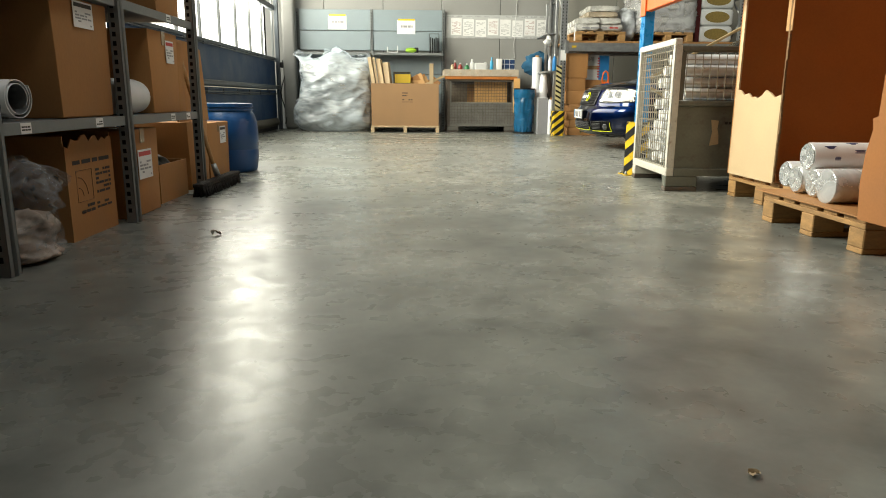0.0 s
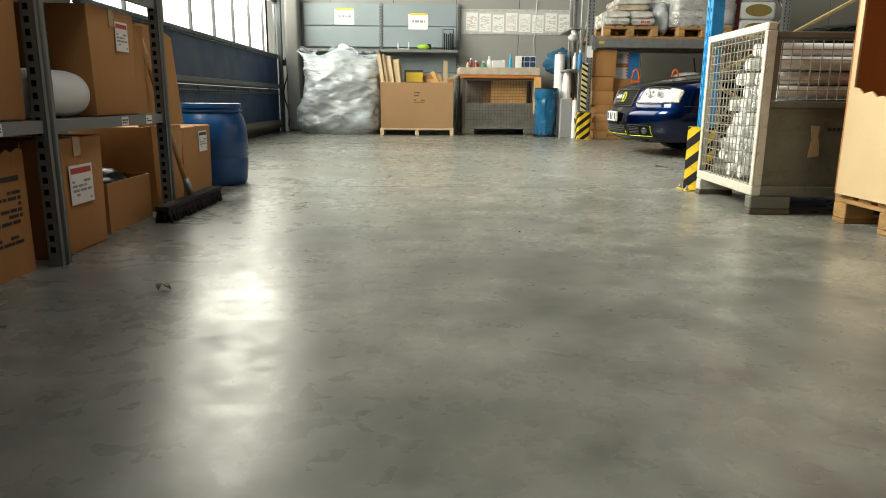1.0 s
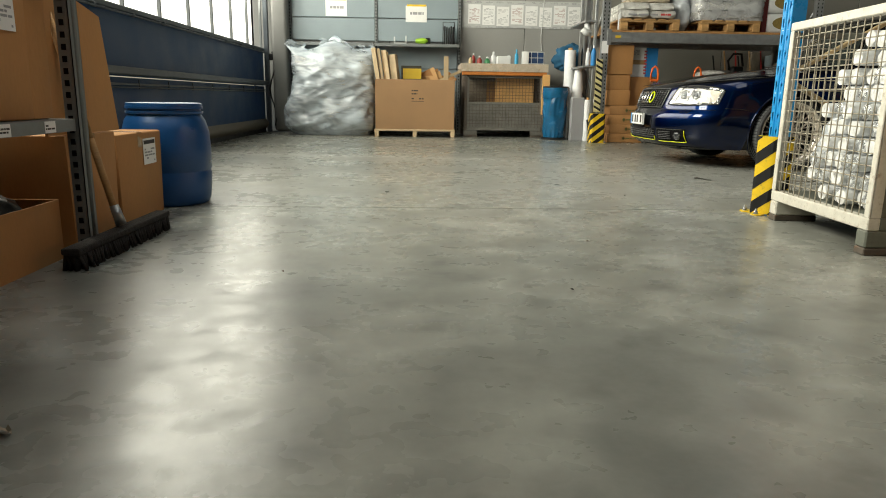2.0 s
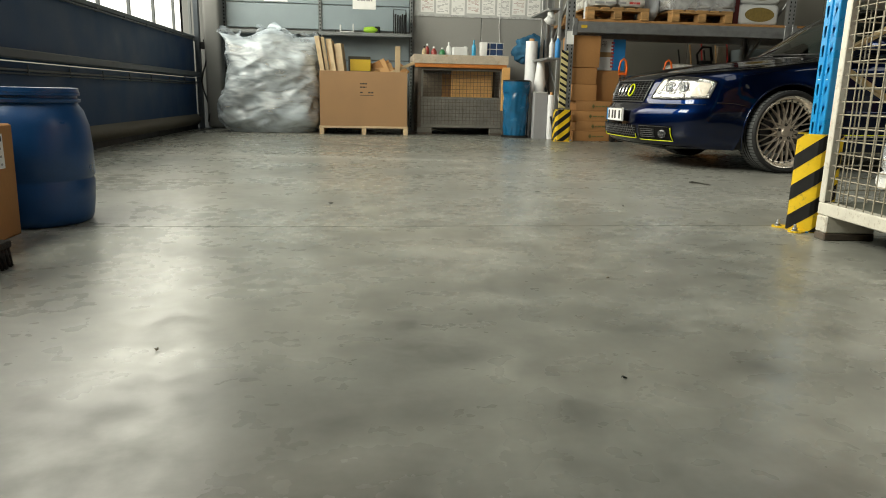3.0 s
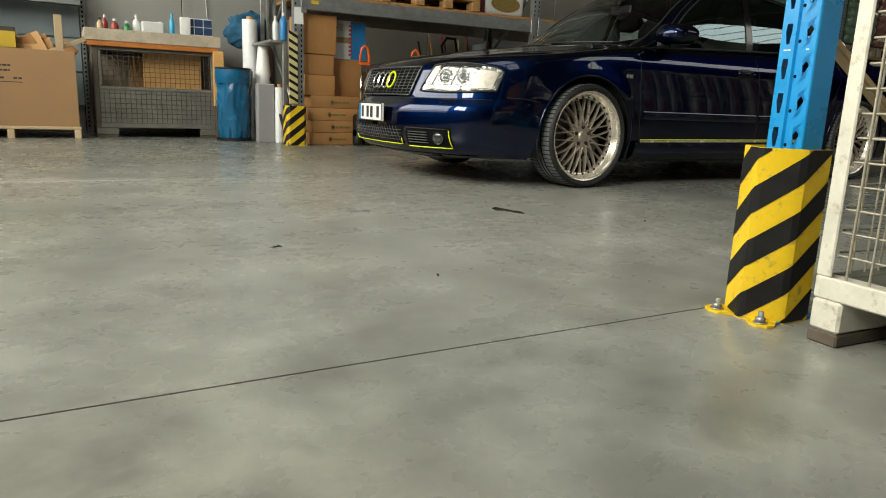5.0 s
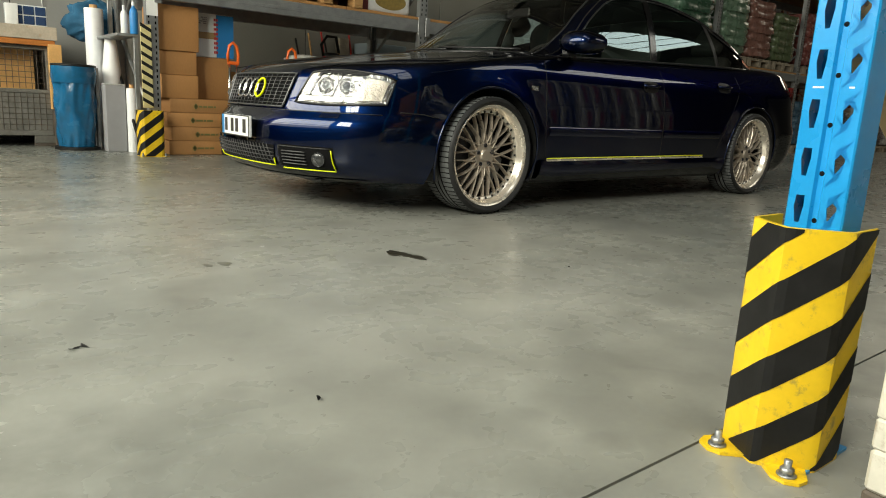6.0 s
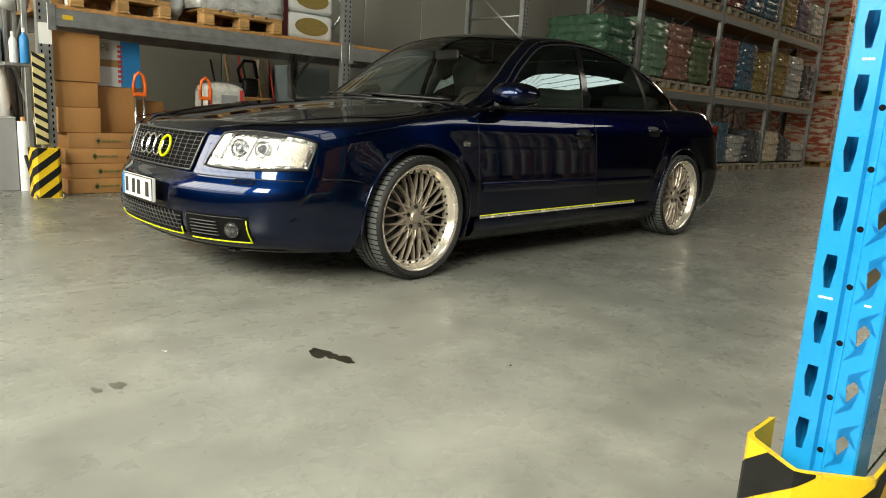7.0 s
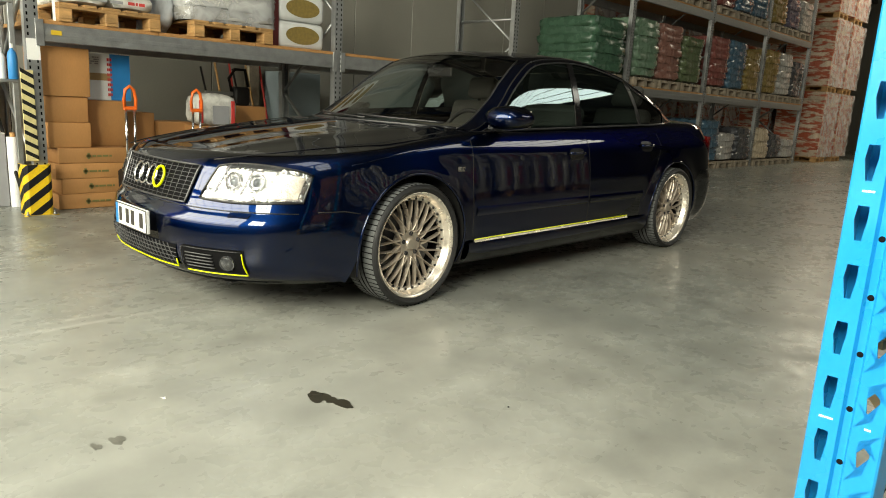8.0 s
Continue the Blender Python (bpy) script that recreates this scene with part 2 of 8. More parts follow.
M_WHITEPLAST = plain("white_plastic", (0.68, 0.69, 0.68), 0.35)
M_BARREL = shade("blue_barrel_plastic", (0.005, 0.058, 0.19), 0.34, vary=0.12, scale=7, fine=120, bump=0.05)
M_BLUEBAG = shade("blue_sack_film", (0.008, 0.11, 0.24), 0.22, vary=0.2, scale=8, fine=30, bump=0.25)
M_FILM = thin_film("clear_bag_film", (0.93, 0.95, 0.97), 0.46, 0.16, (0.78, 0.83, 0.88), 4)
M_BAGFILM = thin_film("thick_clear_bag", (0.94, 0.95, 0.97), 0.52, 0.15, (0.68, 0.77, 0.84), 3.0, (0.8, 1, 2.4), 0.4, 0.3)
M_STUFFING = shade("crumpled_film", (0.38, 0.36, 0.32), 0.35, vary=0.30, scale=3.2, fine=14, bump=0.3, stretch=(1, 1, 2.2), dirt=(0.26, 0.225, 0.17))
M_WRAP = thin_film("stretch_wrap", (0.95, 0.95, 0.95), 0.60, 0.12, (0.66, 0.67, 0.68), 4)
# Black of the lump that stands in for shade in the small carton.
M_CARTONSHADE = shade("black_sack_film", (0.006, 0.006, 0.0065), 0.35, vary=0.2, scale=8, fine=30, bump=0.25, spec=0.3)
M_BRUSH = shade("dark_bristle", (0.022, 0.018, 0.016), 0.9, vary=0.4, scale=60, fine=300, bump=0.8)
M_CAGE = shade("chipped_white_lacquer", (0.64, 0.61, 0.53), 0.5, 0.1, vary=0.10, scale=16, fine=80, bump=0.1, dirt=(0.28, 0.20, 0.13))
M_CAGEGREY = shade("worn_grey_green_sheet", (0.16, 0.168, 0.138), 0.5, 0.2, vary=0.18, scale=7, fine=60, bump=0.1, dirt=(0.10, 0.085, 0.065))
M_WIRE = shade("dull_wire", (0.42, 0.38, 0.30), 0.45, 0.4, vary=0.2, scale=20)
M_RUSTY = shade("dirty_box_steel", (0.12, 0.098, 0.078), 0.55, 0.3, vary=0.2, scale=9, fine=50, bump=0.1, dirt=(0.16, 0.09, 0.045))
M_BENCHSHEET = shade("dusty_grey_sheet", (0.20, 0.19, 0.165), 0.5, 0.2, vary=0.22, scale=6, fine=40, bump=0.15, dirt=(0.11, 0.095, 0.075))
M_TRAY = shade("scuffed_cream_board", (0.50, 0.425, 0.33), 0.6, vary=0.18, scale=9, fine=60, bump=0.1, dirt=(0.40, 0.26, 0.14))
M_BRACE = shade("passivated_zinc", (0.50, 0.37, 0.19), 0.45, 0.3, vary=0.12, scale=12, fine=90)
M_FOIL = shade("foil_end", (0.72, 0.74, 0.75), 0.24, 0.85, vary=0.15, scale=30, fine=90, bump=0.6)
M_ROLL = plain("white_roll_cover", (0.82, 0.83, 0.84), 0.3)
M_OCHRE = shade("mineral_wool", (0.24, 0.17, 0.045), 0.9, vary=0.2, scale=30, fine=150, bump=0.4)
M_RUBBER = shade("rubber", (0.013, 0.013, 0.013), 0.6, vary=0.2, scale=30, fine=120, bump=0.05)
M_CONCRETE_OLD = shade("column_paint", (0.21, 0.21, 0.20), 0.6, vary=0.08, scale=4)
M_SHELF2 = shade("light_grey_panel", (0.255, 0.31, 0.335), 0.4, 0.1, vary=0.06, scale=3, fine=80, bump=0.02)
M_LIME = plain("lime_plastic", (0.28, 0.50, 0.03), 0.35)
M_PALEPLAST = plain("cloudy_plastic", (0.52, 0.53, 0.52), 0.25)
M_REDGREY = plain("faded_red_print", (0.50, 0.38, 0.36), 0.6)
M_PALEINK = plain("pale_grey_print", (0.45, 0.45, 0.45), 0.6)
M_CHIPPALE = shade("pale_board", (0.52, 0.39, 0.23), 0.65, vary=0.12, scale=8, fine=90, bump=0.1, random_tone=0.1)
M_YELLOWBOX = plain("yellow_print_card", (0.62, 0.42, 0.03), 0.5)
M_ORANGEWOOD = shade("orange_lacquered_wood", (0.50, 0.17, 0.03), 0.5, vary=0.15, scale=9, fine=60)
M_GREENBOT = plain("green_plastic", (0.03, 0.20, 0.07), 0.35)
M_CYAN = plain("light_blue_plastic", (0.03, 0.32, 0.55), 0.3)
M_DRAWER = plain("dark_blue_drawer", (0.03, 0.06, 0.14), 0.2)
M_JACKET = shade("blue_work_cloth", (0.018, 0.10, 0.19), 0.85, vary=0.2, scale=9, fine=120, bump=0.3)
M_LEMON = plain("neon_yellow_film", (0.70, 0.78, 0.0), 0.35)
M_YELLOWPALE = shade("faded_yellow_tape", (0.60, 0.52, 0.25), 0.5, vary=0.1, scale=20)
M_NAVY = plain("navy_print", (0.03, 0.04, 0.16), 0.5)
M_CHROME = plain("chrome", (0.75, 0.75, 0.75), 0.12, 1.0)
M_DARKRED = plain("dark_red_lacquer", (0.14, 0.012, 0.012), 0.5)
SACKS = {}
for nm, c in (("WHITE", (0.62, 0.61, 0.57)), ("BEIGE", (0.48, 0.40, 0.29)), ("GREY", (0.36, 0.35, 0.33)), ("GREEN", (0.035, 0.16, 0.075)), ("PINK", (0.42, 0.17, 0.12)), ("OLIVE", (0.13, 0.19, 0.06)),
              ("RED", (0.36, 0.07, 0.05)), ("BLUE", (0.05, 0.17, 0.28)), ("YELLOW", (0.40, 0.27, 0.04)), ("DARK", (0.06, 0.065, 0.08)), ("PALEGREEN", (0.20, 0.36, 0.22)), ("VIOLET", (0.18, 0.15, 0.24))):
    SACKS[nm] = shade("sack_" + nm.lower(), c if nm in ("WHITE", "BEIGE", "GREY") else tuple(0.45 * v + 0.030 for v in c), 0.28, vary=0.22, scale=8, fine=40, bump=0.35)
M_SACKWHITE, M_SACKBEIGE, M_SACKGREY, M_SACKGREEN, M_SACKPINK = (SACKS[k] for k in ("WHITE", "BEIGE", "GREY", "GREEN", "PINK"))
M_SACKOLIVE, M_SACKRED, M_SACKBLUE, M_SACKYELLOW, M_SACKDARK = (SACKS[k] for k in ("OLIVE", "RED", "BLUE", "YELLOW", "DARK"))


def pack_print():
    """Printed film: broken slanting red streaks on white."""
    m = shade("pack_print", (0.58, 0.47, 0.36), 0.22, vary=0.30, scale=3, fine=22, bump=0.3)
    nt = m.node_tree
    n, link = nt.nodes, nt.links.new
    b = n["Principled BSDF"]
    base = b.inputs["Base Color"].links[0].from_socket
    tc, mp, no = n.new("ShaderNodeTexCoord"), n.new("ShaderNodeMapping"), n.new("ShaderNodeTexNoise")
    mp.inputs["Rotation"].default_value = (radians(32), radians(-32), 0)
    mp.inputs["Scale"].default_value = (3.2, 3.2, 13.0)
    no.inputs["Scale"].default_value, no.inputs["Detail"].default_value = 1.0, 3
    link(tc.outputs["Object"], mp.inputs[0])
    link(mp.outputs[0], no.inputs["Vector"])
    mr, mx = n.new("ShaderNodeMapRange"), n.new("ShaderNodeMix")
    mr.inputs["From Min"].default_value, mr.inputs["From Max"].default_value = 0.45, 0.55
    mx.data_type = "RGBA"
    link(no.outputs["Fac"], mr.inputs["Value"])
    link(mr.outputs[0], mx.inputs["Factor"])
    link(base, mx.inputs["A"])
    mx.inputs["B"].default_value = (0.36, 0.085, 0.045, 1)
    link(mx.outputs["Result"], b.inputs["Base Color"])
    return m


M_PACKPRINT = pack_print()
M_BULB = plain("projector_glass", (0.25, 0.27, 0.30), 0.06, 0.6, coat=1.0)
M_AMBERCLEAR = shade("pale_indicator", (0.72, 0.66, 0.58), 0.18, 0.5, vary=0.15, scale=50, fine=150, bump=0.6)
M_TRIMGREY = plain("dark_grey_trim", (0.05, 0.05, 0.052), 0.35)
M_FOG = plain("fog_glass", (0.05, 0.052, 0.055), 0.15, 0.3, coat=1.0)
M_SCRAPS = shade("mixed_scraps", (0.52, 0.42, 0.34), 0.5, vary=0.5, scale=9, fine=30, bump=0.4, dirt=(0.45, 0.43, 0.40))
M_DARKRED2 = plain("dull_red_plastic", (0.30, 0.04, 0.03), 0.4)
# Plywood orange, raised to hold the warm light on the boards.
M_ORANGEPLY = shade("orange_plywood", (0.72, 0.40, 0.14), 0.5, vary=0.15, scale=6, fine=60)


def glowing_sky(name, strength):
    m = bpy.data.materials.new(name)
    m.use_nodes = True
    n = m.node_tree.nodes
    n.remove(n["Principled BSDF"])
    e = n.new("ShaderNodeEmission")
    e.inputs[0].default_value, e.inputs[1].default_value = (1.0, 0.98, 0.93, 1), strength
    m.node_tree.links.new(e.outputs[0], n["Material Output"].inputs[0])
    return m


M_OUTSIDE = glowing_sky("bright_overcast_outside", 2.6)
# One carton's cardboard twice: darkened for inside shade, paled for gate light.
M_CARDSHADE = shade("dark_kraft_inside", (0.40, 0.160, 0.045), 0.8, vary=0.10, scale=3, fine=90, bump=0.05)
M_CARDLIT = shade("bleached_cardboard", (0.62, 0.46, 0.27), 0.75, vary=0.06, scale=4, fine=90, bump=0.05)
# Tread grey is raised above the tyre's black for the gate light.
M_TREAD = shade("dusty_tread", (0.12, 0.125, 0.125), 0.75, vary=0.2, scale=30, fine=150, bump=0.1)
M_SCRAPFILM = thin_film("thin_clear_bag", (0.97, 0.97, 0.97), 0.84, 0.07, (0.62, 0.64, 0.66), 6)
M_CARDBIG = shade("warm_cardboard", (0.37, 0.215, 0.105), 0.75, vary=0.07, scale=3, fine=110, bump=0.05)
M_BOARDPALE = shade("cream_board", (0.62, 0.47, 0.29), 0.6, vary=0.10, scale=8, fine=90, bump=0.08, random_tone=0.12)
M_SEAT = shade("dark_grey_seat_cloth", (0.022, 0.022, 0.019), 0.8, vary=0.15, scale=12, fine=90)
M_DARKBOX = plain("dark_printed_card", (0.05, 0.045, 0.03), 0.45)
M_PILLARBLACK = plain("gloss_black_pillar", (0.006, 0.006, 0.007), 0.10)
M_GATETRIM = shade("dull_gate_steel", (0.085, 0.10, 0.115), 0.5, 0.3, vary=0.14, scale=14, fine=120, bump=0.03)
M_SEAL = shade("dirty_rubber_seal", (0.12, 0.11, 0.085), 0.7, vary=0.15, scale=9, fine=60, bump=0.05)

# ---- building tools ----


def thing(name, label, category, loc=(0, 0, 0), rz=0.0, group="", kind=""):
    ob = new(name)
    ob.empty_display_size = 0.1
    ob.matrix_world = pose(*loc, 0, 0, rz)
    return tagged(ob, label, category, group, kind)


def mesh_of(name, bm, materials, smooth=None):
    me = bpy.data.meshes.new(name)
    bm.normal_update()
    bm.to_mesh(me)
    bm.free()
    for m in materials if isinstance(materials, (list, tuple)) else (materials,):
        me.materials.append(m)
    if smooth:
        me.polygons.foreach_set("use_smooth", [True] * len(me.polygons))
        me.set_sharp_from_angle(angle=radians(smooth))
    return me


def part(name, bm, material, parent, label="", smooth=None):
    ob = new(name, mesh_of(name, bm, material, smooth))
    ob.parent = parent
    return tagged(ob, label)


def piece(name, me, parent, m):
    ob = new(name, me)
    ob.parent = parent
    ob.matrix_basis = m
    return ob


def solo(name, bm, material, label, category="", kind="", smooth=None, group=""):
    ob = new(name, mesh_of(name, bm, material, smooth))
    return tagged(ob, label, category, group, kind)


def box(x0, x1, y0, y1, z0, z1, r=0.0, bm=None, mi=0, seg=1):
    """A box; r: rounded edges."""
    b = bmesh.new()
    bmesh.ops.create_cube(b, size=1, matrix=Matrix.LocRotScale(((x0 + x1) / 2, (y0 + y1) / 2, (z0 + z1) / 2), None, (abs(x1 - x0), abs(y1 - y0), abs(z1 - z0))))
    if r:
        bmesh.ops.bevel(b, geom=b.edges[:], offset=r, segments=seg, affect="EDGES", profile=0.5)
    if bm is None:
        for f in b.faces:
            f.material_index = mi
        return b
    return join(bm, b, mi=mi)


def join(bm, b, m=None, mi=None):
    """Adds b, moved by m, to bm."""
    vs = {v: bm.verts.new(m @ v.co if m else v.co) for v in b.verts}
    for f in b.faces:
        try:
            g = bm.faces.new([vs[v] for v in f.verts])
        except ValueError:
            continue
        g.material_index = f.material_index if mi is None else mi
        g.smooth = f.smooth
    b.free()
    return bm


def rod(bm, a, b, r, seg=8, r2=None, mi=0, caps=True):
    """A round bar from a to b."""
    a, b = Vector(a), Vector(b)
    d = b - a
    q = d.to_track_quat("Z", "Y").to_matrix()
    r2 = r if r2 is None else r2
    rings = []
    for p, rr in ((a, r), (b, r2)):
        rings.append([bm.verts.new(p + q @ Vector((rr * math.cos(2 * math.pi * i / seg), rr * math.sin(2 * math.pi * i / seg), 0))) for i in range(seg)])
    for i in range(seg):
        f = bm.faces.new((rings[0][i], rings[0][(i + 1) % seg], rings[1][(i + 1) % seg], rings[1][i]))
        f.material_index, f.smooth = mi, True
    if caps:
        bm.faces.new(rings[0][::-1]).material_index = mi
        bm.faces.new(rings[1]).material_index = mi
    return bm


def pipe(bm, pts, r, seg=8, closed=False, mi=0):
    """A round bar bent along points."""
    pts = [Vector(p) for p in pts]
    n = len(pts)
    rings = []
    up = Vector((0.13, 0.21, 1)).normalized()
    for i, p in enumerate(pts):
        d = (pts[(i + 1) % n] if closed or i < n - 1 else p) - (pts[i - 1] if closed or i else p)
        d.normalize()
        e1 = d.cross(up)
        if e1.length < 0.05:
            e1 = d.cross(Vector((1, 0, 0)))
        e1.normalize()
        e2 = d.cross(e1)
        rings.append([bm.verts.new(p + r * (math.cos(2 * math.pi * k / seg) * e1 + math.sin(2 * math.pi * k / seg) * e2)) for k in range(seg)])
    for i in range(n if closed else n - 1):
        a, b = rings[i], rings[(i + 1) % n]
        for k in range(seg):
            f = bm.faces.new((a[k], b[k], b[(k + 1) % seg], a[(k + 1) % seg]))
            f.material_index, f.smooth = mi, True
    if not closed:
        bm.faces.new(rings[0]).material_index = mi
        bm.faces.new(rings[-1][::-1]).material_index = mi
    return bm


def turned(prof, seg=32, axis="Z", closed=False, bm=None, mi=0):
    """A body of revolution from (radius, height) pairs."""
    bm = bm or bmesh.new()
    rings = []
    for r, h in prof:
        ring = []
        for i in range(seg):
            a = 2 * math.pi * i / seg
            c, s = r * math.cos(a), r * math.sin(a)
            ring.append(bm.verts.new((c, s, h) if axis == "Z" else (c, h, s) if axis == "Y" else (h, c, s)))
        rings.append(ring)
    pairs = list(zip(rings, rings[1:])) + ([(rings[-1], rings[0])] if closed else [])
    for a, b in pairs:
        for i in range(seg):
            f = bm.faces.new((a[i], a[(i + 1) % seg], b[(i + 1) % seg], b[i]))
            f.material_index, f.smooth = mi, True
    if not closed:
        for ring in (rings[0], rings[-1]):
            try:
                bm.faces.new(ring).material_index = mi
            except ValueError:
                pass
    bmesh.ops.recalc_face_normals(bm, faces=bm.faces[:])
    return bm


def sheet(fn, nu, nv, bm=None, mi=0):
    """A grid of points fn(a, b), a and b from 0 to 1."""
    bm = bm or bmesh.new()
    g = [[bm.verts.new(fn(i / nu, j / nv)) for j in range(nv + 1)] for i in range(nu + 1)]
    for i in range(nu):
        for j in range(nv):
            f = bm.faces.new((g[i][j], g[i + 1][j], g[i + 1][j + 1], g[i][j + 1]))
            f.material_index, f.smooth = mi, True
    return bm


def prism(pts, axis, lo, hi, bm=None, mi=0):
    """A flat outline of (a, b) pairs pushed along an axis: x keeps (y, z), y keeps (x, z), z keeps (x, y)."""
    bm = bm or bmesh.new()

    def put(a, b, h):
        return (h, a, b) if axis == "x" else (a, h, b) if axis == "y" else (a, b, h)

    lowers = [bm.verts.new(put(a, b, lo)) for a, b in pts]
    uppers = [bm.verts.new(put(a, b, hi)) for a, b in pts]
    n = len(pts)
    made = [bm.faces.new(lowers), bm.faces.new(uppers[::-1])]
    for i in range(n):
        made.append(bm.faces.new((lowers[i], lowers[(i + 1) % n], uppers[(i + 1) % n], uppers[i])))
    for f in made:
        f.material_index = mi
    bmesh.ops.recalc_face_normals(bm, faces=bm.faces[:])
    return bm


def lerp(table, x):
    """Smooth reading of a table of (x, y) pairs."""
    if x <= table[0][0]:
        return table[0][1]
    for (a, ya), (b, yb) in zip(table, table[1:]):
        if x <= b:
            k = (x - a) / (b - a)
            return ya + (yb - ya) * k
    return table[-1][1]


def curve(table, x):
    """Reads a table of (x, y) pairs along a soft curve through its points."""
    n = len(table)
    if x <= table[0][0]:
        return table[0][1]
    if x >= table[-1][0]:
        return table[-1][1]
    i = max(k for k in range(n - 1) if table[k][0] <= x)
    (x0, y0), (x1, y1) = table[i], table[i + 1]
    s = (y1 - y0) / (x1 - x0)
    m0 = s if i == 0 else (y1 - table[i - 1][1]) / (x1 - table[i - 1][0])
    m1 = s if i == n - 2 else (table[i + 2][1] - y0) / (table[i + 2][0] - x0)
    h, k = x1 - x0, (x - x0) / (x1 - x0)
    return (y0 * (2 * k**3 - 3 * k**2 + 1) + m0 * h * (k**3 - 2 * k**2 + k) + y1 * (3 * k**2 - 2 * k**3) + m1 * h * (k**3 - k**2))


rnd = random.Random(7)

# ---- the hall ----
WX, BY, JOINT = -2.22, 13.4, 5.523

floor = thing("floor", "grey sealed concrete floor with stains and a saw-cut joint", "floor", kind="structure")
JL, JR = JOINT - 0.055, JOINT + 0.012 * 33
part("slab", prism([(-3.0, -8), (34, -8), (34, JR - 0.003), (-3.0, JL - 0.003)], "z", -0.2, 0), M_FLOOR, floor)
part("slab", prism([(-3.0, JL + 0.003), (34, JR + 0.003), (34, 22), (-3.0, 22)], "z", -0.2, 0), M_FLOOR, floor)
part("joint_filler", prism([(-3.0, JL - 0.003), (34, JR - 0.003), (34, JR + 0.003), (-3.0, JL + 0.003)], "z", -0.2, -0.012), M_DARK, floor)

wall = thing("wall_north", "off-white sandwich panel wall with vertical joints", "wall", kind="structure")
for i in range(14):
    x0 = -2.47 + 1.1 * i
    part("panel", box(x0 + 0.004, x0 + 1.096, BY, BY + 0.12, 0, 6.5, 0.006), M_WALL if x0 < 2.5 else M_WALLNORTH, wall)
part("core", box(-2.5, 12.95, BY + 0.012, BY + 0.11, 0, 6.5), M_DARK, wall)
wall = thing("wall_west", "grey hall wall round the gate", "wall", kind="structure")
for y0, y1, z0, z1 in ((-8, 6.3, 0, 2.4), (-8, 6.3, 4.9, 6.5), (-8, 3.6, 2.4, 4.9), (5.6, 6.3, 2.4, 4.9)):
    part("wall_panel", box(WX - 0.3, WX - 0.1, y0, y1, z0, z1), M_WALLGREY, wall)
for k in range(4):
    y = 3.6 + 2.0 * k / 3
    part("window_mullion", box(WX - 0.16, WX - 0.1, y - 0.015, y + 0.015, 2.4, 4.9, 0.004), M_SHELF, wall)
part("window_transom", box(WX - 0.15, WX - 0.11, 3.6, 5.6, 3.635, 3.665, 0.004), M_SHELF, wall)
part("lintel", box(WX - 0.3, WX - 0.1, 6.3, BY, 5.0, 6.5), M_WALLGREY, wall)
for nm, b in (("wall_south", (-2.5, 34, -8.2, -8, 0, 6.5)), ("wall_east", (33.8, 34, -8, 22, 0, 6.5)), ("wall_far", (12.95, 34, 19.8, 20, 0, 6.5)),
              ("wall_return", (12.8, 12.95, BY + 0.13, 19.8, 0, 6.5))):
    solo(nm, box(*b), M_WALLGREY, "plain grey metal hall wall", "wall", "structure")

ceil = bmesh.new()
for q in ((-2.6, 1.1, -8.2, 20), (1.1, 2.7, -8.2, -0.5), (1.1, 2.7, 7.0, 20), (2.7, 9.0, -8.2, 20), (9.0, 17, -8.2, 0.6), (9.0, 17, 3.2, 20), (17, 22, -8.2, 20), (22, 25, -8.2, 7.0), (22, 25, 12.0, 20), (25, 34, -8.2, 20)):
    box(*q, 6.4, 6.55, bm=ceil)
for k in range(8):
    box(1.1, 2.7, -0.5 + k - 0.03, -0.5 + k + 0.03, 6.36, 6.4, bm=ceil)
for k in range(9):
    box(9.0 + k - 0.02, 9.0 + k + 0.02, 0.6, 3.2, 6.36, 6.4, bm=ceil)
for k in range(90):
    x = -2.4 + 0.36 * k
    if not (0.95 < x < 2.75 or 8.9 < x < 17.05 or 21.8 < x < 25.05):
        box(x, x + 0.12, -8, 19.8, 6.362, 6.399, bm=ceil)
for k in range(6):
    box(-2.5, 34, -5 + 4.6 * k, -4.8 + 4.6 * k, 5.9, 6.355, bm=ceil)
solo("ceiling", ceil, M_CEIL, "grey sheet roof with rooflights and beams", "ceiling", "structure")

solo("backdrop", box(-2.64, -2.62, 3.0, 17.0, 0.9, 6.3), M_OUTSIDE, "bright overcast daylight outside the glazing", "sky", "structure")

# the gate: blue steel sections below, glazed sections above
gate = thing("gate", "blue sectional gate with a glazed band", "gate", kind="structure")
G0, G1 = 6.3, 13.1
for z0, z1 in ((0.20, 0.715), (0.725, 1.25)):
    part("section", box(WX - 0.09, WX - 0.04, G0, G1, z0, z1, 0.006), M_GATE, gate, "blue embossed steel section")
b = sheet(lambda a, c: (WX - 0.035 + 0.05 * math.sin(math.pi * c), G0 + a * (G1 - G0), 0.06 + 0.15 * c), 2, 8)
part("bottom_seal", b, M_SEAL, gate, "dark rubber bottom seal", 60)
part("seal_base", box(WX - 0.09, WX - 0.036, G0, G1, 0, 0.2), M_BLACK, gate)
part("stiffener", box(WX - 0.04, WX + 0.035, G0, G1, 0.735, 0.80, 0.008), M_GATETRIM, gate, "dull steel stiffening rail")
part("stiffener", box(WX - 0.039, WX - 0.01, G0, G1, 0.65, 0.668, 0.004), M_GATETRIM, gate)
part("window_rail", box(WX - 0.09, WX - 0.02, G0, G1, 1.255, 1.30, 0.006), M_GATETRIM, gate)
part("window_rail", box(WX - 0.09, WX - 0.02, G0, G1, 2.13, 2.22, 0.006), M_GATETRIM, gate)
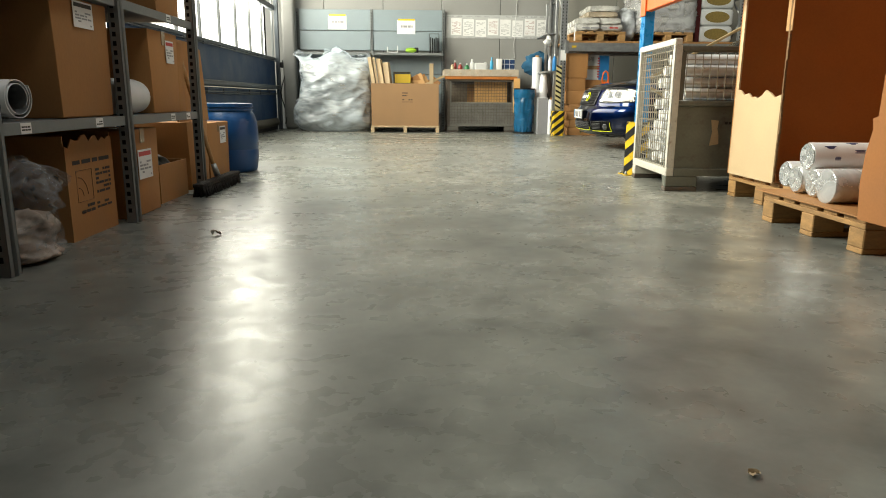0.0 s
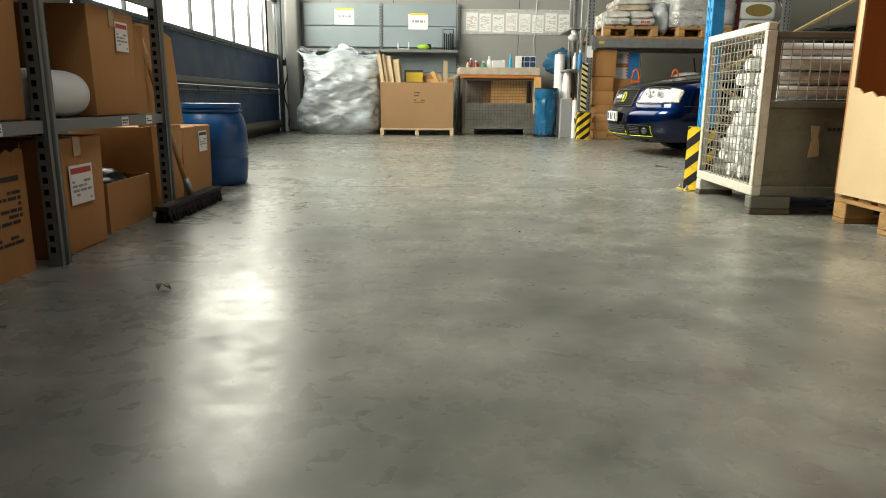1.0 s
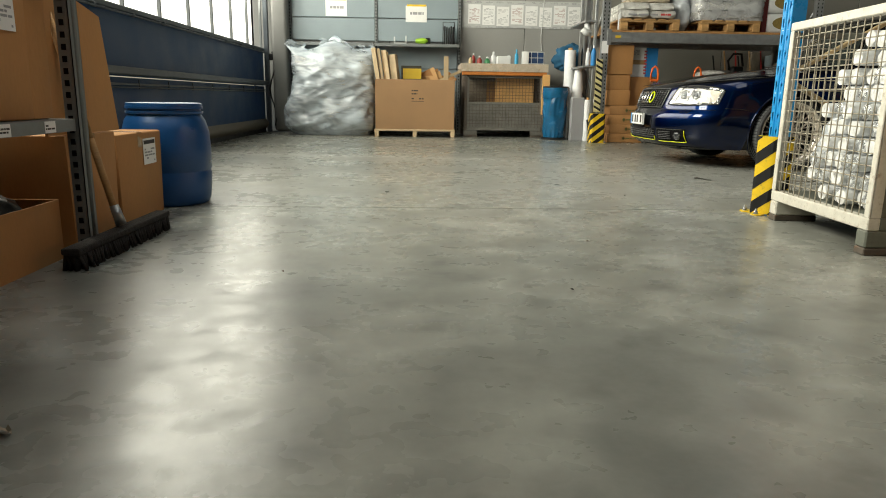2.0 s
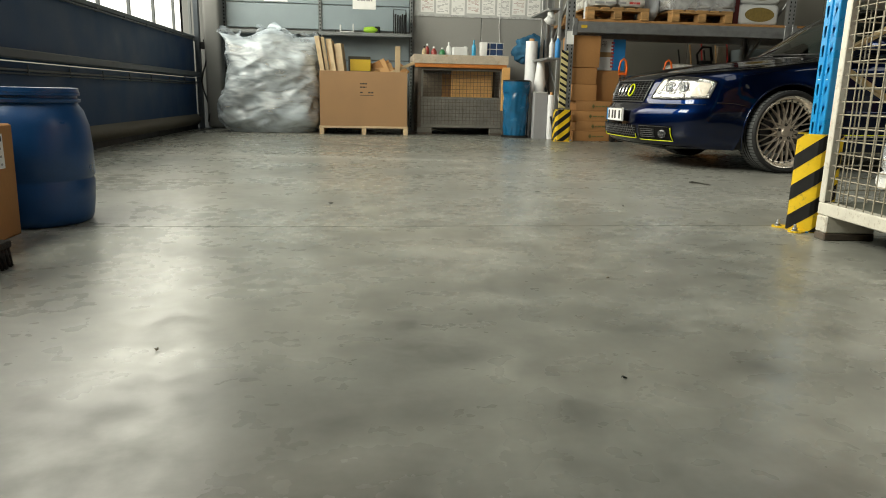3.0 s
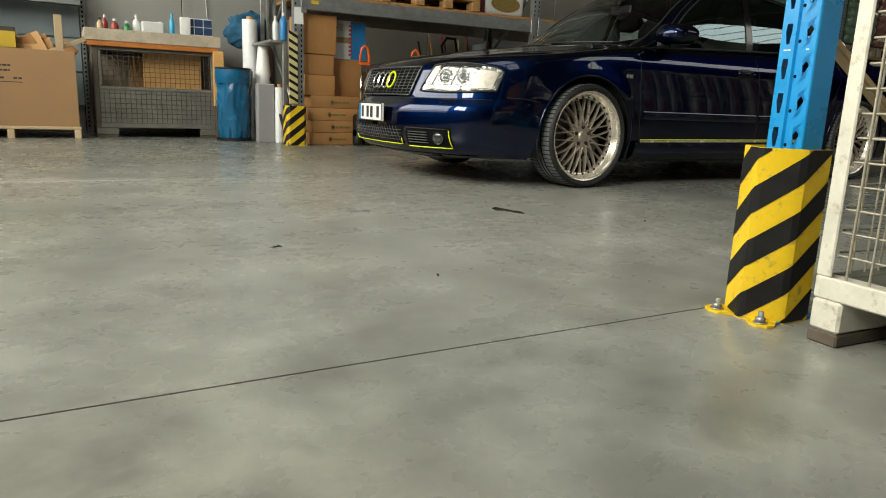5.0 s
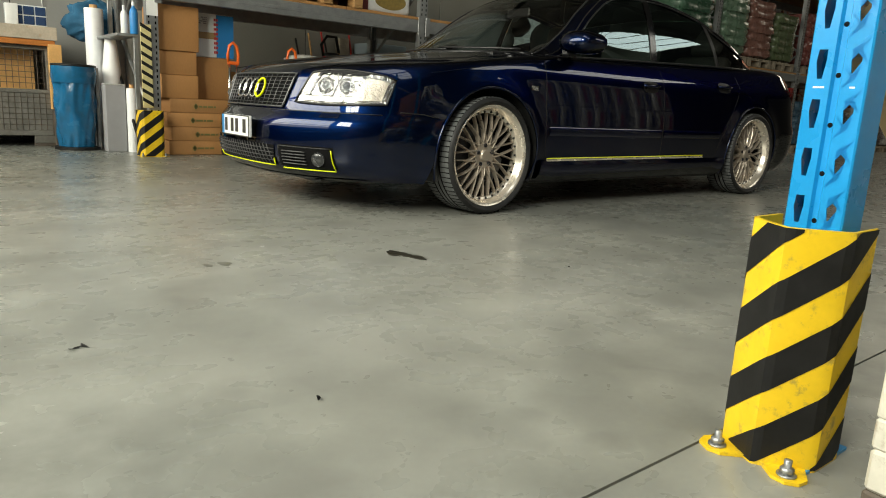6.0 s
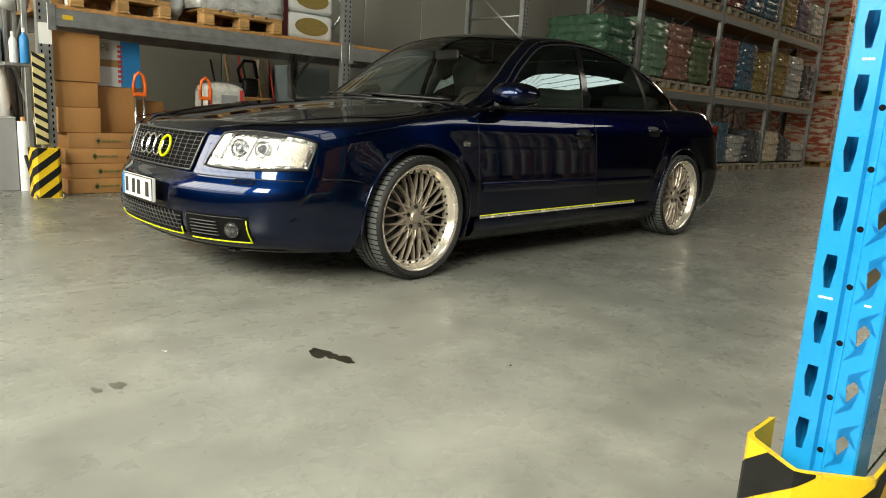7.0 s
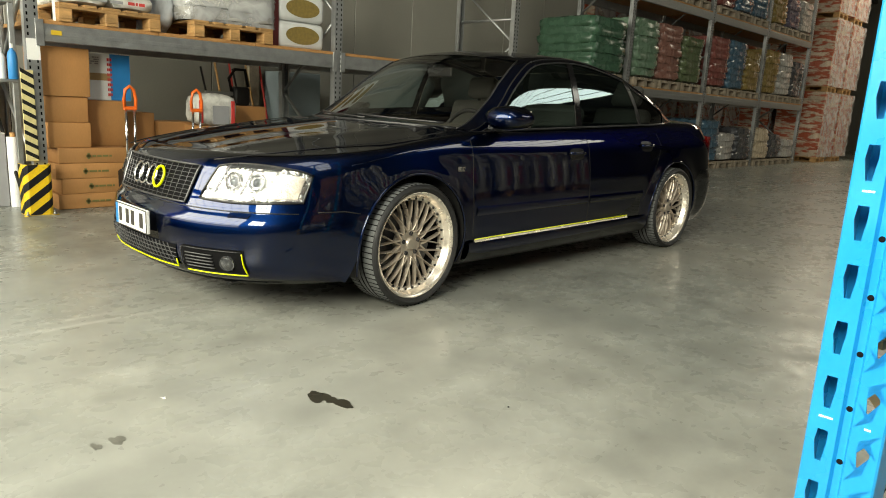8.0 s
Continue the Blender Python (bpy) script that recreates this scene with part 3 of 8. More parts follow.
for z in (3.04, 3.95, 4.87):
    part("window_rail", box(WX - 0.08, WX - 0.05, G0, G1, z, z + 0.028, 0.004), M_GATETRIM, gate)
n = 8
for i in range(n + 1):
    y = G0 + (G1 - G0) * i / n
    part("mullion", box(WX - 0.085, WX - 0.05, y - 0.013, y + 0.013, 1.302, 4.898, 0.004), M_SHELF, gate)
for i in range(10):
    y = G0 + 0.35 + 0.72 * i
    b = box(WX - 0.038, WX - 0.005, y - 0.018, y + 0.018, 1.225, 1.262, 0.004)
    rod(b, (WX - 0.012, y, 0.62), (WX - 0.012, y, 0.70), 0.008)
    part("bracket", b, M_GATETRIM, gate)
part("cable", rod(bmesh.new(), (WX - 0.012, G0, 1.235), (WX - 0.012, G1, 1.235), 0.009), M_GATETRIM, gate)
part("cable", rod(bmesh.new(), (WX - 0.012, G0, 0.632), (WX - 0.012, G1, 0.632), 0.007), M_GATETRIM, gate)
part("guide_track", box(WX - 0.02, WX + 0.05, G1 - 0.02, G1 + 0.06, 0, 5.5, 0.008), M_GATETRIM, gate, "dull steel vertical guide track")
hose = [(WX + 0.10 + 0.05 * math.sin(k * 0.9), G1 - 0.02 + 0.02 * math.cos(k), 1.25 - k * 0.115) for k in range(11)]
part("safety_lead", pipe(bmesh.new(), hose, 0.012), M_BLACK, gate)
part("switch_box", box(WX + 0.055, WX + 0.13, G1 - 0.03, G1 + 0.04, 1.12, 1.22, 0.01), M_BLACK, gate)

col = thing("steel_column", "grey painted round-edged steel column in the corner", "column", (-1.98, 13.18, 0), kind="structure")
part("shaft", box(-0.13, 0.11, -0.13, 0.13, 0.012, 6.4, 0.05, seg=4), M_CONCRETE_OLD, col, smooth=40)
part("base_plate", box(-0.17, 0.15, -0.17, 0.17, 0, 0.012), M_SHELF, col)

# ---- pallets and cartons ----


def euro_pallet(w=0.8, length=1.2, material=None, name="pallet", label="worn wooden pallet on the floor", group="pallets"):
    """Boards on nine blocks; the length runs along y, the base lies at z 0."""
    material = material or M_WOOD
    p = thing(name, label, "pallet", group=group)
    bw = 0.145
    for k in range(5):
        x = -w / 2 + bw / 2 + (w - bw) * k / 4
        hw = bw / 2 if k in (0, 2, 4) else 0.05
        part("deck_board", box(x - hw, x + hw, -length / 2, length / 2, 0.122, 0.144, 0.003), material, p)
    for y in (-length / 2 + 0.0725, 0, length / 2 - 0.0725):
        part("cross_board", box(-w / 2, w / 2, y - 0.0725, y + 0.0725, 0.1, 0.1215, 0.003), material, p)
        for x in (-w / 2 + 0.05, 0, w / 2 - 0.05):
            part("block", box(x - 0.05, x + 0.05, y - 0.0725, y + 0.0725, 0.0225, 0.0995, 0.004), material, p)
    for x in (-w / 2 + 0.05, 0, w / 2 - 0.05):
        part("runner", box(x - 0.05, x + 0.05, -length / 2, length / 2, 0, 0.022, 0.003), material, p)
    return p


def bars(bm, face, u0, u1, v0, v1, at, rows, fill=0.85, seed=1, mi=0, thick=0.001):
    """Unreadable print: rows of short bars on a face of constant x or y."""
    r = random.Random(seed)
    h = (v1 - v0) / rows
    for k in range(rows):
        v = v1 - h * (k + 0.5)
        u = u0
        while u < u1 - 0.003:
            w = (u1 - u0) * r.uniform(0.12, 0.4)
            e = min(u + w, u1)
            if r.random() < fill:
                if face == "x":
                    box(at, at + thick, u, e, v - h * 0.28, v + h * 0.28, bm=bm, mi=mi)
                else:
                    box(u, e, at, at - thick, v - h * 0.28, v + h * 0.28, bm=bm, mi=mi)
            u = e + (u1 - u0) * 0.05
    return bm


def carton(x0, x1, y0, y1, z0, z1, label, material=None, rz=0.0, tag=None, tape=True, tagface="x", group="", open_top=False, torn=False, mark=0):
    """A corrugated carton; tag: (u0, u1, v0, v1) of a paper label on the face towards +x or -y, in fractions."""
    material = material or M_CARD
    cx, cy = (x0 + x1) / 2, (y0 + y1) / 2
    c = thing("carton", label, "carton", (cx, cy, z0), rz, group)
    X, Y, H = (x1 - x0) / 2, (y1 - y0) / 2, z1 - z0
    if open_top or torn:
        t = 0.006
        for nm, a in (("front_panel", (X - t, X, -Y, Y)), ("back_panel", (-X, -X + t, -Y, Y)), ("side_panel", (-X + t, X - t, -Y, -Y + t)), ("side_panel", (-X + t, X - t, Y - t, Y))):
            if torn and nm == "front_panel":
                k = 14
                rr = random.Random(3)
                tops = [(-Y + 2 * Y * i / k, H - rr.uniform(0.0, 0.035) - (0.03 if i < 2 else 0)) for i in range(k + 1)]
                part(nm, prism([(-Y, 0), (Y, 0)] + tops[::-1], "x", X - t, X), material, c)
            else:
                part(nm, box(*a, 0, H), material, c)
        part("bottom_panel", box(-X + t, X - t, -Y + t, Y - t, 0, t), material, c)
    else:
        bm = box(-X, X, -Y, Y, 0, H, 0.006, seg=2)
        for v in bm.verts:
            v.co.x += 0.006 * math.sin(9 * v.co.y + 4 * v.co.z + cx * 7) * (1 if abs(v.co.z - H / 2) < H * 0.49 else 0.3)
        part("body", bm, material, c, smooth=30)
        if tape:
            b = box(-X - 0.001, X + 0.001, -0.025, 0.025, H - 0.001, H + 0.001)
            box(X, X + 0.0025, -0.025, 0.025, H - 0.07, H + 0.001, bm=b)
            part("tape", b, M_TAPE, c)
    if tag:
        for k, (u0, u1, v0, v1) in enumerate(tag if isinstance(tag[0], tuple) else (tag,)):
            if tagface == "x":
                a, b2, at = -Y + 2 * Y * u0, -Y + 2 * Y * u1, X + 0.004
                bm = box(at, at + 0.001, a, b2, H * v0, H * v1)
                p = part("paper_label", bm, M_PAPER, c, "white printed paper label")
                w = b2 - a
                tagged(part("label_print", bars(bmesh.new(), "x", a + 0.1 * w, b2 - 0.1 * w, H * v0 + 0.008, H * (v0 + 0.75 * (v1 - v0)), at + 0.001, 6, 0.6, 5 + k, thick=0.0006), M_GREYINK, p), kind="stuff")
                part("label_band", box(at + 0.001, at + 0.0016, a + 0.06 * w, b2 - 0.06 * w, H * (v1 - 0.22 * (v1 - v0)), H * (v1 - 0.07 * (v1 - v0))), M_REDINK if mark != 2 else M_INK, p)
            else:
                a, b2, at = -X + 2 * X * u0, -X + 2 * X * u1, -Y - 0.004
                p = part("paper_label", box(a, b2, at - 0.001, at, H * v0, H * v1), M_PAPER, c, "white printed paper label")
                tagged(part("label_print", bars(bmesh.new(), "y", a + 0.01, b2 - 0.01, H * v0 + 0.008, H * v1 - 0.01, at - 0.001, 5, 0.6, 5 + k, thick=0.0006), M_GREYINK, p), kind="stuff")
    return c


# ---- the grey shelf along the west side ----
SX = -0.925
shelf = thing("shelf_unit", "grey slotted steel shelving filled with cartons", "shelf", (0, 0, 0))
for y in (0.95, 2.25, 3.27, 4.31):
    for x in (SX, SX - 0.62):
        s = 1 if x == SX else -1
        b = box(x - 0.045 if s > 0 else x, x if s > 0 else x + 0.045, y - 0.032, y - 0.029, 0, 2.3)
        box(x - 0.003 if s > 0 else x, x if s > 0 else x + 0.003, y - 0.032, y + 0.032, 0, 2.3, bm=b)
        box(x - 0.045 if s > 0 else x, x if s > 0 else x + 0.045, y + 0.029, y + 0.032, 0, 2.3, bm=b)
        rod(b, (x - 0.004 * s, y, 0.0), (x - 0.004 * s, y, 2.3), 0.012, 6)
        p = part("post", b, M_SHELF, shelf, "slotted grey steel post")
        if s > 0:
            h = bmesh.new()
            for k in range(50):
                for yy in (y - 0.0326, y + 0.0326):
                    box(x - 0.034, x - 0.018, yy - 0.0006, yy + 0.0006, 0.05 + k * 0.04, 0.07 + k * 0.04, bm=h)
            tagged(part("slot_row", h, M_DARK, p), kind="stuff")
for y0, y1 in ((0.985, 2.215), (2.285, 3.235), (3.305, 4.275)):
    for z in (0.50, 1.02, 1.62):
        b = box(SX - 0.60, SX - 0.012, y0, y1, z - 0.006, z, 0.001)
        box(SX - 0.014, SX - 0.010, y0, y1, z - 0.042, z, 0.0015, bm=b)
        box(SX - 0.028, SX - 0.0145, y0, y1, z - 0.042, z - 0.039, bm=b)
        part("shelf_board", b, M_SHELF, shelf)
# Unseen sheets, added to block window light from behind the shelf.
for y0, y1 in ((0.985, 2.215), (2.285, 3.235), (3.305, 4.275)):
    for z0, z1 in ((0.01, 0.495), (0.505, 1.015), (1.025, 1.60)):
        part("back_sheet", box(SX - 0.612, SX - 0.609, y0, y1, z0, z1), M_SHELF, shelf)
for k, (y, z) in enumerate(((2.43, 0.48), (2.44, 1.0), (2.98, 0.48), (3.0, 1.0), (3.86, 0.48), (4.11, 0.48), (3.9, 1.0))):
    p = part("shelf_label", box(SX - 0.0096, SX - 0.009, y - 0.035, y + 0.03, z - 0.02, z + 0.017), M_PAPER, shelf, "small white price label")
    tagged(part("label_print", bars(bmesh.new(), "x", y - 0.03, y + 0.024, z - 0.012, z + 0.008, SX - 0.009, 2, 0.9, k, thick=0.0004), M_INK, p), kind="stuff")

carton(-1.470, -0.975, 1.60, 2.12, 0, 0.40, "brown carton with black printed lines under the shelf")
pr = carton(-1.450, -0.995, 2.78, 3.20, 0, 0.43, "brown carton with a torn open top and black print", torn=True)
XP = 0.2285
b = bars(bmesh.new(), "x", -0.16, 0.17, 0.305, 0.335, XP, 1, 1.0, 4, thick=0.0006)
bars(b, "x", 0.03, 0.17, 0.17, 0.285, XP, 6, 0.75, 9, thick=0.0006)
bars(b, "x", -0.12, 0.0, 0.10, 0.145, XP, 2, 0.9, 2, thick=0.0006)
bars(b, "x", 0.02, 0.16, 0.105, 0.14, XP, 2, 0.6, 3, thick=0.0006)
tagged(part("text_print", b, M_INK, pr), kind="stuff")
b = bmesh.new()
for r in (0.075, 0.035):
    pipe(b, [(XP, -0.125 + r * math.sin(a * 0.3), 0.175 + r * 1.1 * math.cos(a * 0.3)) for a in range(6)], 0.0012, 4)
pipe(b, [(XP, -0.14, 0.155), (XP, -0.005, 0.155), (XP, -0.005, 0.285), (XP, -0.14, 0.285)], 0.001, 4, closed=True)
part("elbow_drawing", b, M_INK, pr)
carton(-1.450, -0.985, 3.335, 3.72, 0, 0.43, "brown carton with a red and white label under the shelf", tag=(0.30, 0.75, 0.42, 0.76))
carton(-1.430, -1.025, 3.83, 4.28, 0, 0.215, "small open brown carton with handwritten mark", open_top=True)
carton(-1.400, -0.975, 2.76, 3.215, 0.502, 0.975, "large brown carton on the shelf with white label", tag=(0.35, 0.72, 0.76, 0.98), mark=2)
carton(-1.400, -0.975, 3.70, 4.10, 0.502, 0.93, "brown carton on the shelf with red and white label", tag=(0.55, 0.85, 0.62, 0.9))
carton(-1.420, -0.985, 4.115, 4.245, 0.502, 0.90, "narrow brown carton on the shelf beside the post", tape=False)
carton(-1.380, -0.980, 2.3, 3.1, 1.022, 1.5, "brown carton on the upper shelf")
carton(-1.380, -0.980, 3.85, 4.2, 1.022, 1.42, "brown carton on the upper shelf")
carton(-1.440, -0.970, 1.2, 2.0, 0.502, 0.95, "large brown carton on the shelf")
carton(-1.470, -1.050, 4.42, 4.82, 0, 0.43, "brown carton behind the broom")
carton(-1.470, -1.060, 4.86, 5.36, 0, 0.41, "brown carton with white label beside the blue barrel", tag=(0.55, 0.85, 0.62, 0.92), mark=2)
sh = thing("cardboard_sheet", "brown folded cardboard leaning on the shelf end", "cardboard", (-1.07, 4.6, 0.432))
part("panel", prism([(0.0, 0.0), (0.30, 0.0), (0.20, 0.46), (0.02, 0.5)], "x", 0.0, 0.012), M_CARD, sh)
part("flap", prism([(-0.24, 0.0), (-0.004, 0.0), (0.016, 0.5), (-0.2, 0.5)], "x", -0.02, -0.009), M_CARD, sh)


def mat_roll(x0, x1, y, z, r, label):
    """A loosely rolled pale foam mat lying on a shelf, its end towards +x."""
    t = thing("foam_roll", label, "roll", (0, y, z), group="foam rolls")
    b = bmesh.new()
    pts = []
    for k in range(60):
        a = k * 2 * math.pi * 2.2 / 59
        rr = r * (0.62 + 0.38 * k / 59)
        pts.append((rr * 1.15 * math.cos(a - 0.6), r + rr * math.sin(a - 0.6) * 0.96))
    inner = [(y0 * 0.96, r + (z0 - r) * 0.96) for y0, z0 in pts]
    for strip, flip in ((pts, 0), (inner, 1)):
        vs = [[b.verts.new((x, a, c)) for a, c in strip] for x in (x0, x1)]
        for k in range(59):
            b.faces.new((vs[0][k], vs[0][k + 1], vs[1][k + 1], vs[1][k])).smooth = True
        strip.append(vs[1])
    for k in range(59):
        b.faces.new((pts[-1][k], pts[-1][k + 1], inner[-1][k + 1], inner[-1][k]))
    part("mat", b, M_WHITEPLAST, t)


mat_roll(-1.47, -0.99, 2.50, 0.502, 0.078, "pale rolled foam mat lying on the shelf")
ro = thing("insulation_roll", "white plastic covered roll lying on the shelf", "roll", (0, 3.53, 0.502))
part("cover", turned([(0.02, -0.26), (0.07, -0.255), (0.084, -0.23), (0.086, -0.05), (0.086, 0.08), (0.080, 0.13), (0.062, 0.158), (0.02, 0.168)], 28, "Y"), M_WHITEPLAST, ro, smooth=60)
ro.matrix_world = pose(-1.05, 3.52, 0.502 + 0.086)

# plastic bag on the floor below the shelf


def crumpled(name, label, cat, loc, size, film, fill, seed, squash=2.6, detail=40, group="", fold=1.0, inner=0.90):
    """A soft film bag: a rounded block pushed about by folds, with loose stuffing inside."""
    t = thing(name, label, cat, loc, group=group)
    sx, sy, sz = size

    def skin(k, amp):
        def fn(a, c):
            th, ph = 2 * math.pi * a, math.pi * (c - 0.5)
            d = Vector((math.cos(th) * math.cos(ph), math.sin(th) * math.cos(ph), math.sin(ph)))
            m = (abs(d.x)**squash + abs(d.y)**squash + abs(d.z)**squash)**(-1 / squash)
            q = d * m
            e = Vector((q.x * 1.3, q.y * 1.3, q.z * 2.6)) + 0.35 * noise.noise_vector(q * 1.7 + Vector((seed, seed, 0)))
            w = noise.noise(q * 1.6 + Vector((seed, 0, 0))) * 0.13 - abs(noise.noise(e * 1.5 + Vector((0, seed, 0)))) * 0.13 - abs(noise.noise(e * 3.3 + Vector((0, 0, seed)))) * 0.055
            w += 0.05
            q = q * (k + amp * w)
            return (q.x * sx / 2, q.y * sy / 2, max(0.004 + (1 - k) * 0.05, sz / 2 + q.z * sz / 2))
        return fn

    b = sheet(skin(1.0, fold), detail, detail // 2)
    bmesh.ops.remove_doubles(b, verts=b.verts[:], dist=0.0005)
    part("film", b, film, t, "clear wrinkled plastic film", 75)
    b = sheet(skin(inner, 1.5 * fold), detail, detail // 2)
    bmesh.ops.remove_doubles(b, verts=b.verts[:], dist=0.0005)
    part("stuffing", b, fill, t, "crumpled packing film", 75)
    return t



# Added black lump, in place of the shade inside the open carton.
crumpled("waste_bag", "black lump standing in for the shade inside the small open carton", "bag", (-1.19, 4.05, 0.012), (0.30, 0.34, 0.24), M_CARTONSHADE, M_CARTONSHADE, 3.1, 2.4, 48)

# broom with a long head
br = thing("broom", "wide workshop broom with dark bristles leaning on the shelf", "broom", (-0.893, 4.475, 0), -1)
b = bmesh.new()
rb = random.Random(5)
for i in range(46):
    for j in range(5):
        y, x = -0.385 + 0.77 * i / 45, -0.028 + 0.056 * j / 4
        rod(b, (x * 0.8, y, 0.058), (x * 1.35 + rb.uniform(-0.008, 0.008), y + rb.uniform(-0.01, 0.01), 0.0), 0.0075, 4, 0.0055)
part("bristles", b, M_BRUSH, br, "dark dense bristles")
part("head", box(-0.032, 0.032, -0.397, 0.397, 0.056, 0.080, 0.006, seg=2), M_BRUSH, br, "dark stained broom head")
b = rod(bmesh.new(), (-0.01, 0.0, 0.085), (-0.09, -0.005, 0.42), 0.013, 10)
rod(b, (-0.09, -0.005, 0.42), (-0.21, -0.012, 0.92), 0.013, 10)
part("handle", b, M_WOOD, br, "wooden broom handle")
part("socket", rod(bmesh.new(), (-0.004, 0.0, 0.088), (-0.026, -0.002, 0.165), 0.021, 12, 0.017), M_GALV, br, "metal handle socket")

# blue barrel
ba = thing("barrel", "blue plastic barrel with ribbed shoulder on the floor", "barrel", (-1.12, 5.62, 0))
part("body", turned([(0.19, 0), (0.205, 0.008), (0.213, 0.03), (0.222, 0.10), (0.226, 0.17), (0.222, 0.178), (0.222, 0.186), (0.228, 0.194), (0.228, 0.30), (0.222, 0.39),
                     (0.205, 0.45), (0.188, 0.475), (0.183, 0.49)], 48), M_BARREL, ba, smooth=50)
part("neck_ring", turned([(0.185, 0.482), (0.196, 0.484), (0.198, 0.496), (0.186, 0.500), (0.185, 0.508), (0.196, 0.511), (0.196, 0.523), (0.185, 0.525)], 48), M_BARREL, ba, smooth=40)
part("lid", turned([(0.0, 0.53), (0.15, 0.53), (0.175, 0.541), (0.192, 0.539), (0.194, 0.524)], 48), M_BARREL, ba, smooth=40)
part("barrel_label", box(0.208, 0.209, -0.03, 0.01, 0.395, 0.42), M_INK, ba)

# ---- along the north wall ----
bag = thing("packing_bag", "huge clear bag of crumpled film standing by the wall", "bag", (-1.10, 12.66, 0))
BAGL = [(0.0, 0.62), (0.10, 0.72), (0.35, 0.70), (0.60, 0.62), (0.80, 0.58), (0.92, 0.62), (1.0, 0.71)]
BAGR = [(0.0, 0.58), (0.12, 0.65), (0.45, 0.68), (0.75, 0.68), (0.92, 0.66), (1.0, 0.60)]
BAGD = [(0.0, 0.40), (0.12, 0.46), (0.45, 0.46), (0.72, 0.40), (0.88, 0.27), (0.96, 0.14), (1.0, 0.035)]
BAGZ = [(-0.72, 1.34), (-0.60, 1.30), (-0.35, 1.27), (-0.05, 1.38), (0.15, 1.36), (0.35, 1.29), (0.62, 1.30), (0.72, 1.28)]


def fold(p, sl, along, across, seed):
    """Sharp creases that run up to the right with the slope sl."""
    ca, sa = math.cos(sl), math.sin(sl)
    q = Vector(((p.x * ca + p.z * sa) * along, p.y * along * 2, (p.z * ca - p.x * sa) * across)) + 0.5 * noise.noise_vector(p * 1.8 + Vector((seed, 0, 0)))
    return 1 - 2 * abs(noise.noise(q + Vector((0, seed, seed))))


def bag_skin(k, fine):
    def fn(a, c):
        th = 2 * math.pi * a
        cx, cy = math.cos(th), math.sin(th)
        m = (abs(cx)**3.2 + abs(cy)**3.2)**(-1 / 3.2)
        x = cx * m * (curve(BAGR, c) if cx > 0 else curve(BAGL, c)) * k
        y = cy * m * curve(BAGD, c) * k
        z = c * curve(BAGZ, x) * (1 - 0.06 * (1 - k) * 10)
        p = Vector((x, y, z))
        soft = min(1, 7 * c) * min(1, 5 * (1 - c) + 0.25)
        d = 0.075 * noise.noise(p * 2.6 + Vector((3, 1, 8))) + 0.040 * noise.noise(p * 5.5)
        d += fine * (0.028 * fold(p, 0.40, 1.6, 4.6, 4.2) + 0.013 * fold(p, 0.25, 2.8, 9, 7.7) + 0.008 * fold(p, -0.6, 4, 13, 1.7)) - 0.02 * fine
        n = Vector((cx * 0.8, cy, 0)).normalized()
        p += n * d * soft
        p.z = max(0.004, p.z + 0.02 * soft * noise.noise(p * 6))
        return tuple(p)
    return fn


b = sheet(bag_skin(1.0, 1.0), 200, 110)
bmesh.ops.remove_doubles(b, verts=b.verts[:], dist=0.0005)
part("film", b, M_BAGFILM, bag, "clear wrinkled plastic film", 180)
b = sheet(bag_skin(0.91, 1.6), 120, 70)
bmesh.ops.remove_doubles(b, verts=b.verts[:], dist=0.0005)
part("stuffing", b, M_STUFFING, bag, "crumpled packing film", 180)
for k, (x0, x1, h) in enumerate(((-0.74, -0.42, 0.13), (-0.20, 0.12, 0.13), (0.05, 0.34, 0.09), (0.40, 0.62, 0.10))):
    b = sheet(lambda a, c: (x0 + (x1 - x0) * a + 0.02 * math.sin(9 * c + k), 0.05 * math.sin(7 * a + 3 * c + k) * (0.4 + c), curve(BAGZ, x0 + (x1 - x0) * a) - 0.03 + h * c * (0.45 + 0.55 * abs(math.sin(4.4 * a + 1.3 * k)))), 14, 8)
    part("gathered_top", b, M_BAGFILM, bag, "gathered film edge", 180)

# small clear bag of scraps under the left shelf
sb = thing("plastic_bag", "clear plastic bag with scraps on the floor under the shelf", "bag", (-1.06, 2.47, 0))
SBW = [(0.0, 0.13), (0.12, 0.165), (0.40, 0.15), (0.55, 0.155), (0.75, 0.175), (0.9, 0.13), (1.0, 0.05)]


def small_bag(k, fine, h, ear):
    def fn(a, c):
        th = 2 * math.pi * a
        r = curve(SBW, c) * k
        p = Vector((math.cos(th) * r, math.sin(th) * r * 0.95, h * c))
        pull = ear * max(0.0, math.cos(th + 0.6))**6 * max(0.0, 1 - abs(c - 0.62) / 0.2)
        n = Vector((math.cos(th), math.sin(th), 0))
        d = 0.035 * noise.noise(p * 9 + Vector((2, 7, 1))) + fine * (0.035 * fold(p * 5.5, 0.9, 1.0, 3.4, 2.2) + 0.018 * fold(p * 5.5, -0.5, 2, 7, 5.1) - 0.026)
        p += n * (d * min(1, 6 * c) + pull)
        p.z = max(0.003, p.z + 0.03 * noise.noise(p * 7) * min(1, 4 * c))
        return tuple(p)
    return fn


b = sheet(small_bag(1.0, 1.0, 0.37, 0.10), 110, 60)
bmesh.ops.remove_doubles(b, verts=b.verts[:], dist=0.0004)
part("film", b, M_SCRAPFILM, sb, "thin clear crumpled film", 180)
b = sheet(small_bag(0.86, 0.9, 0.19, 0.0), 60, 30)
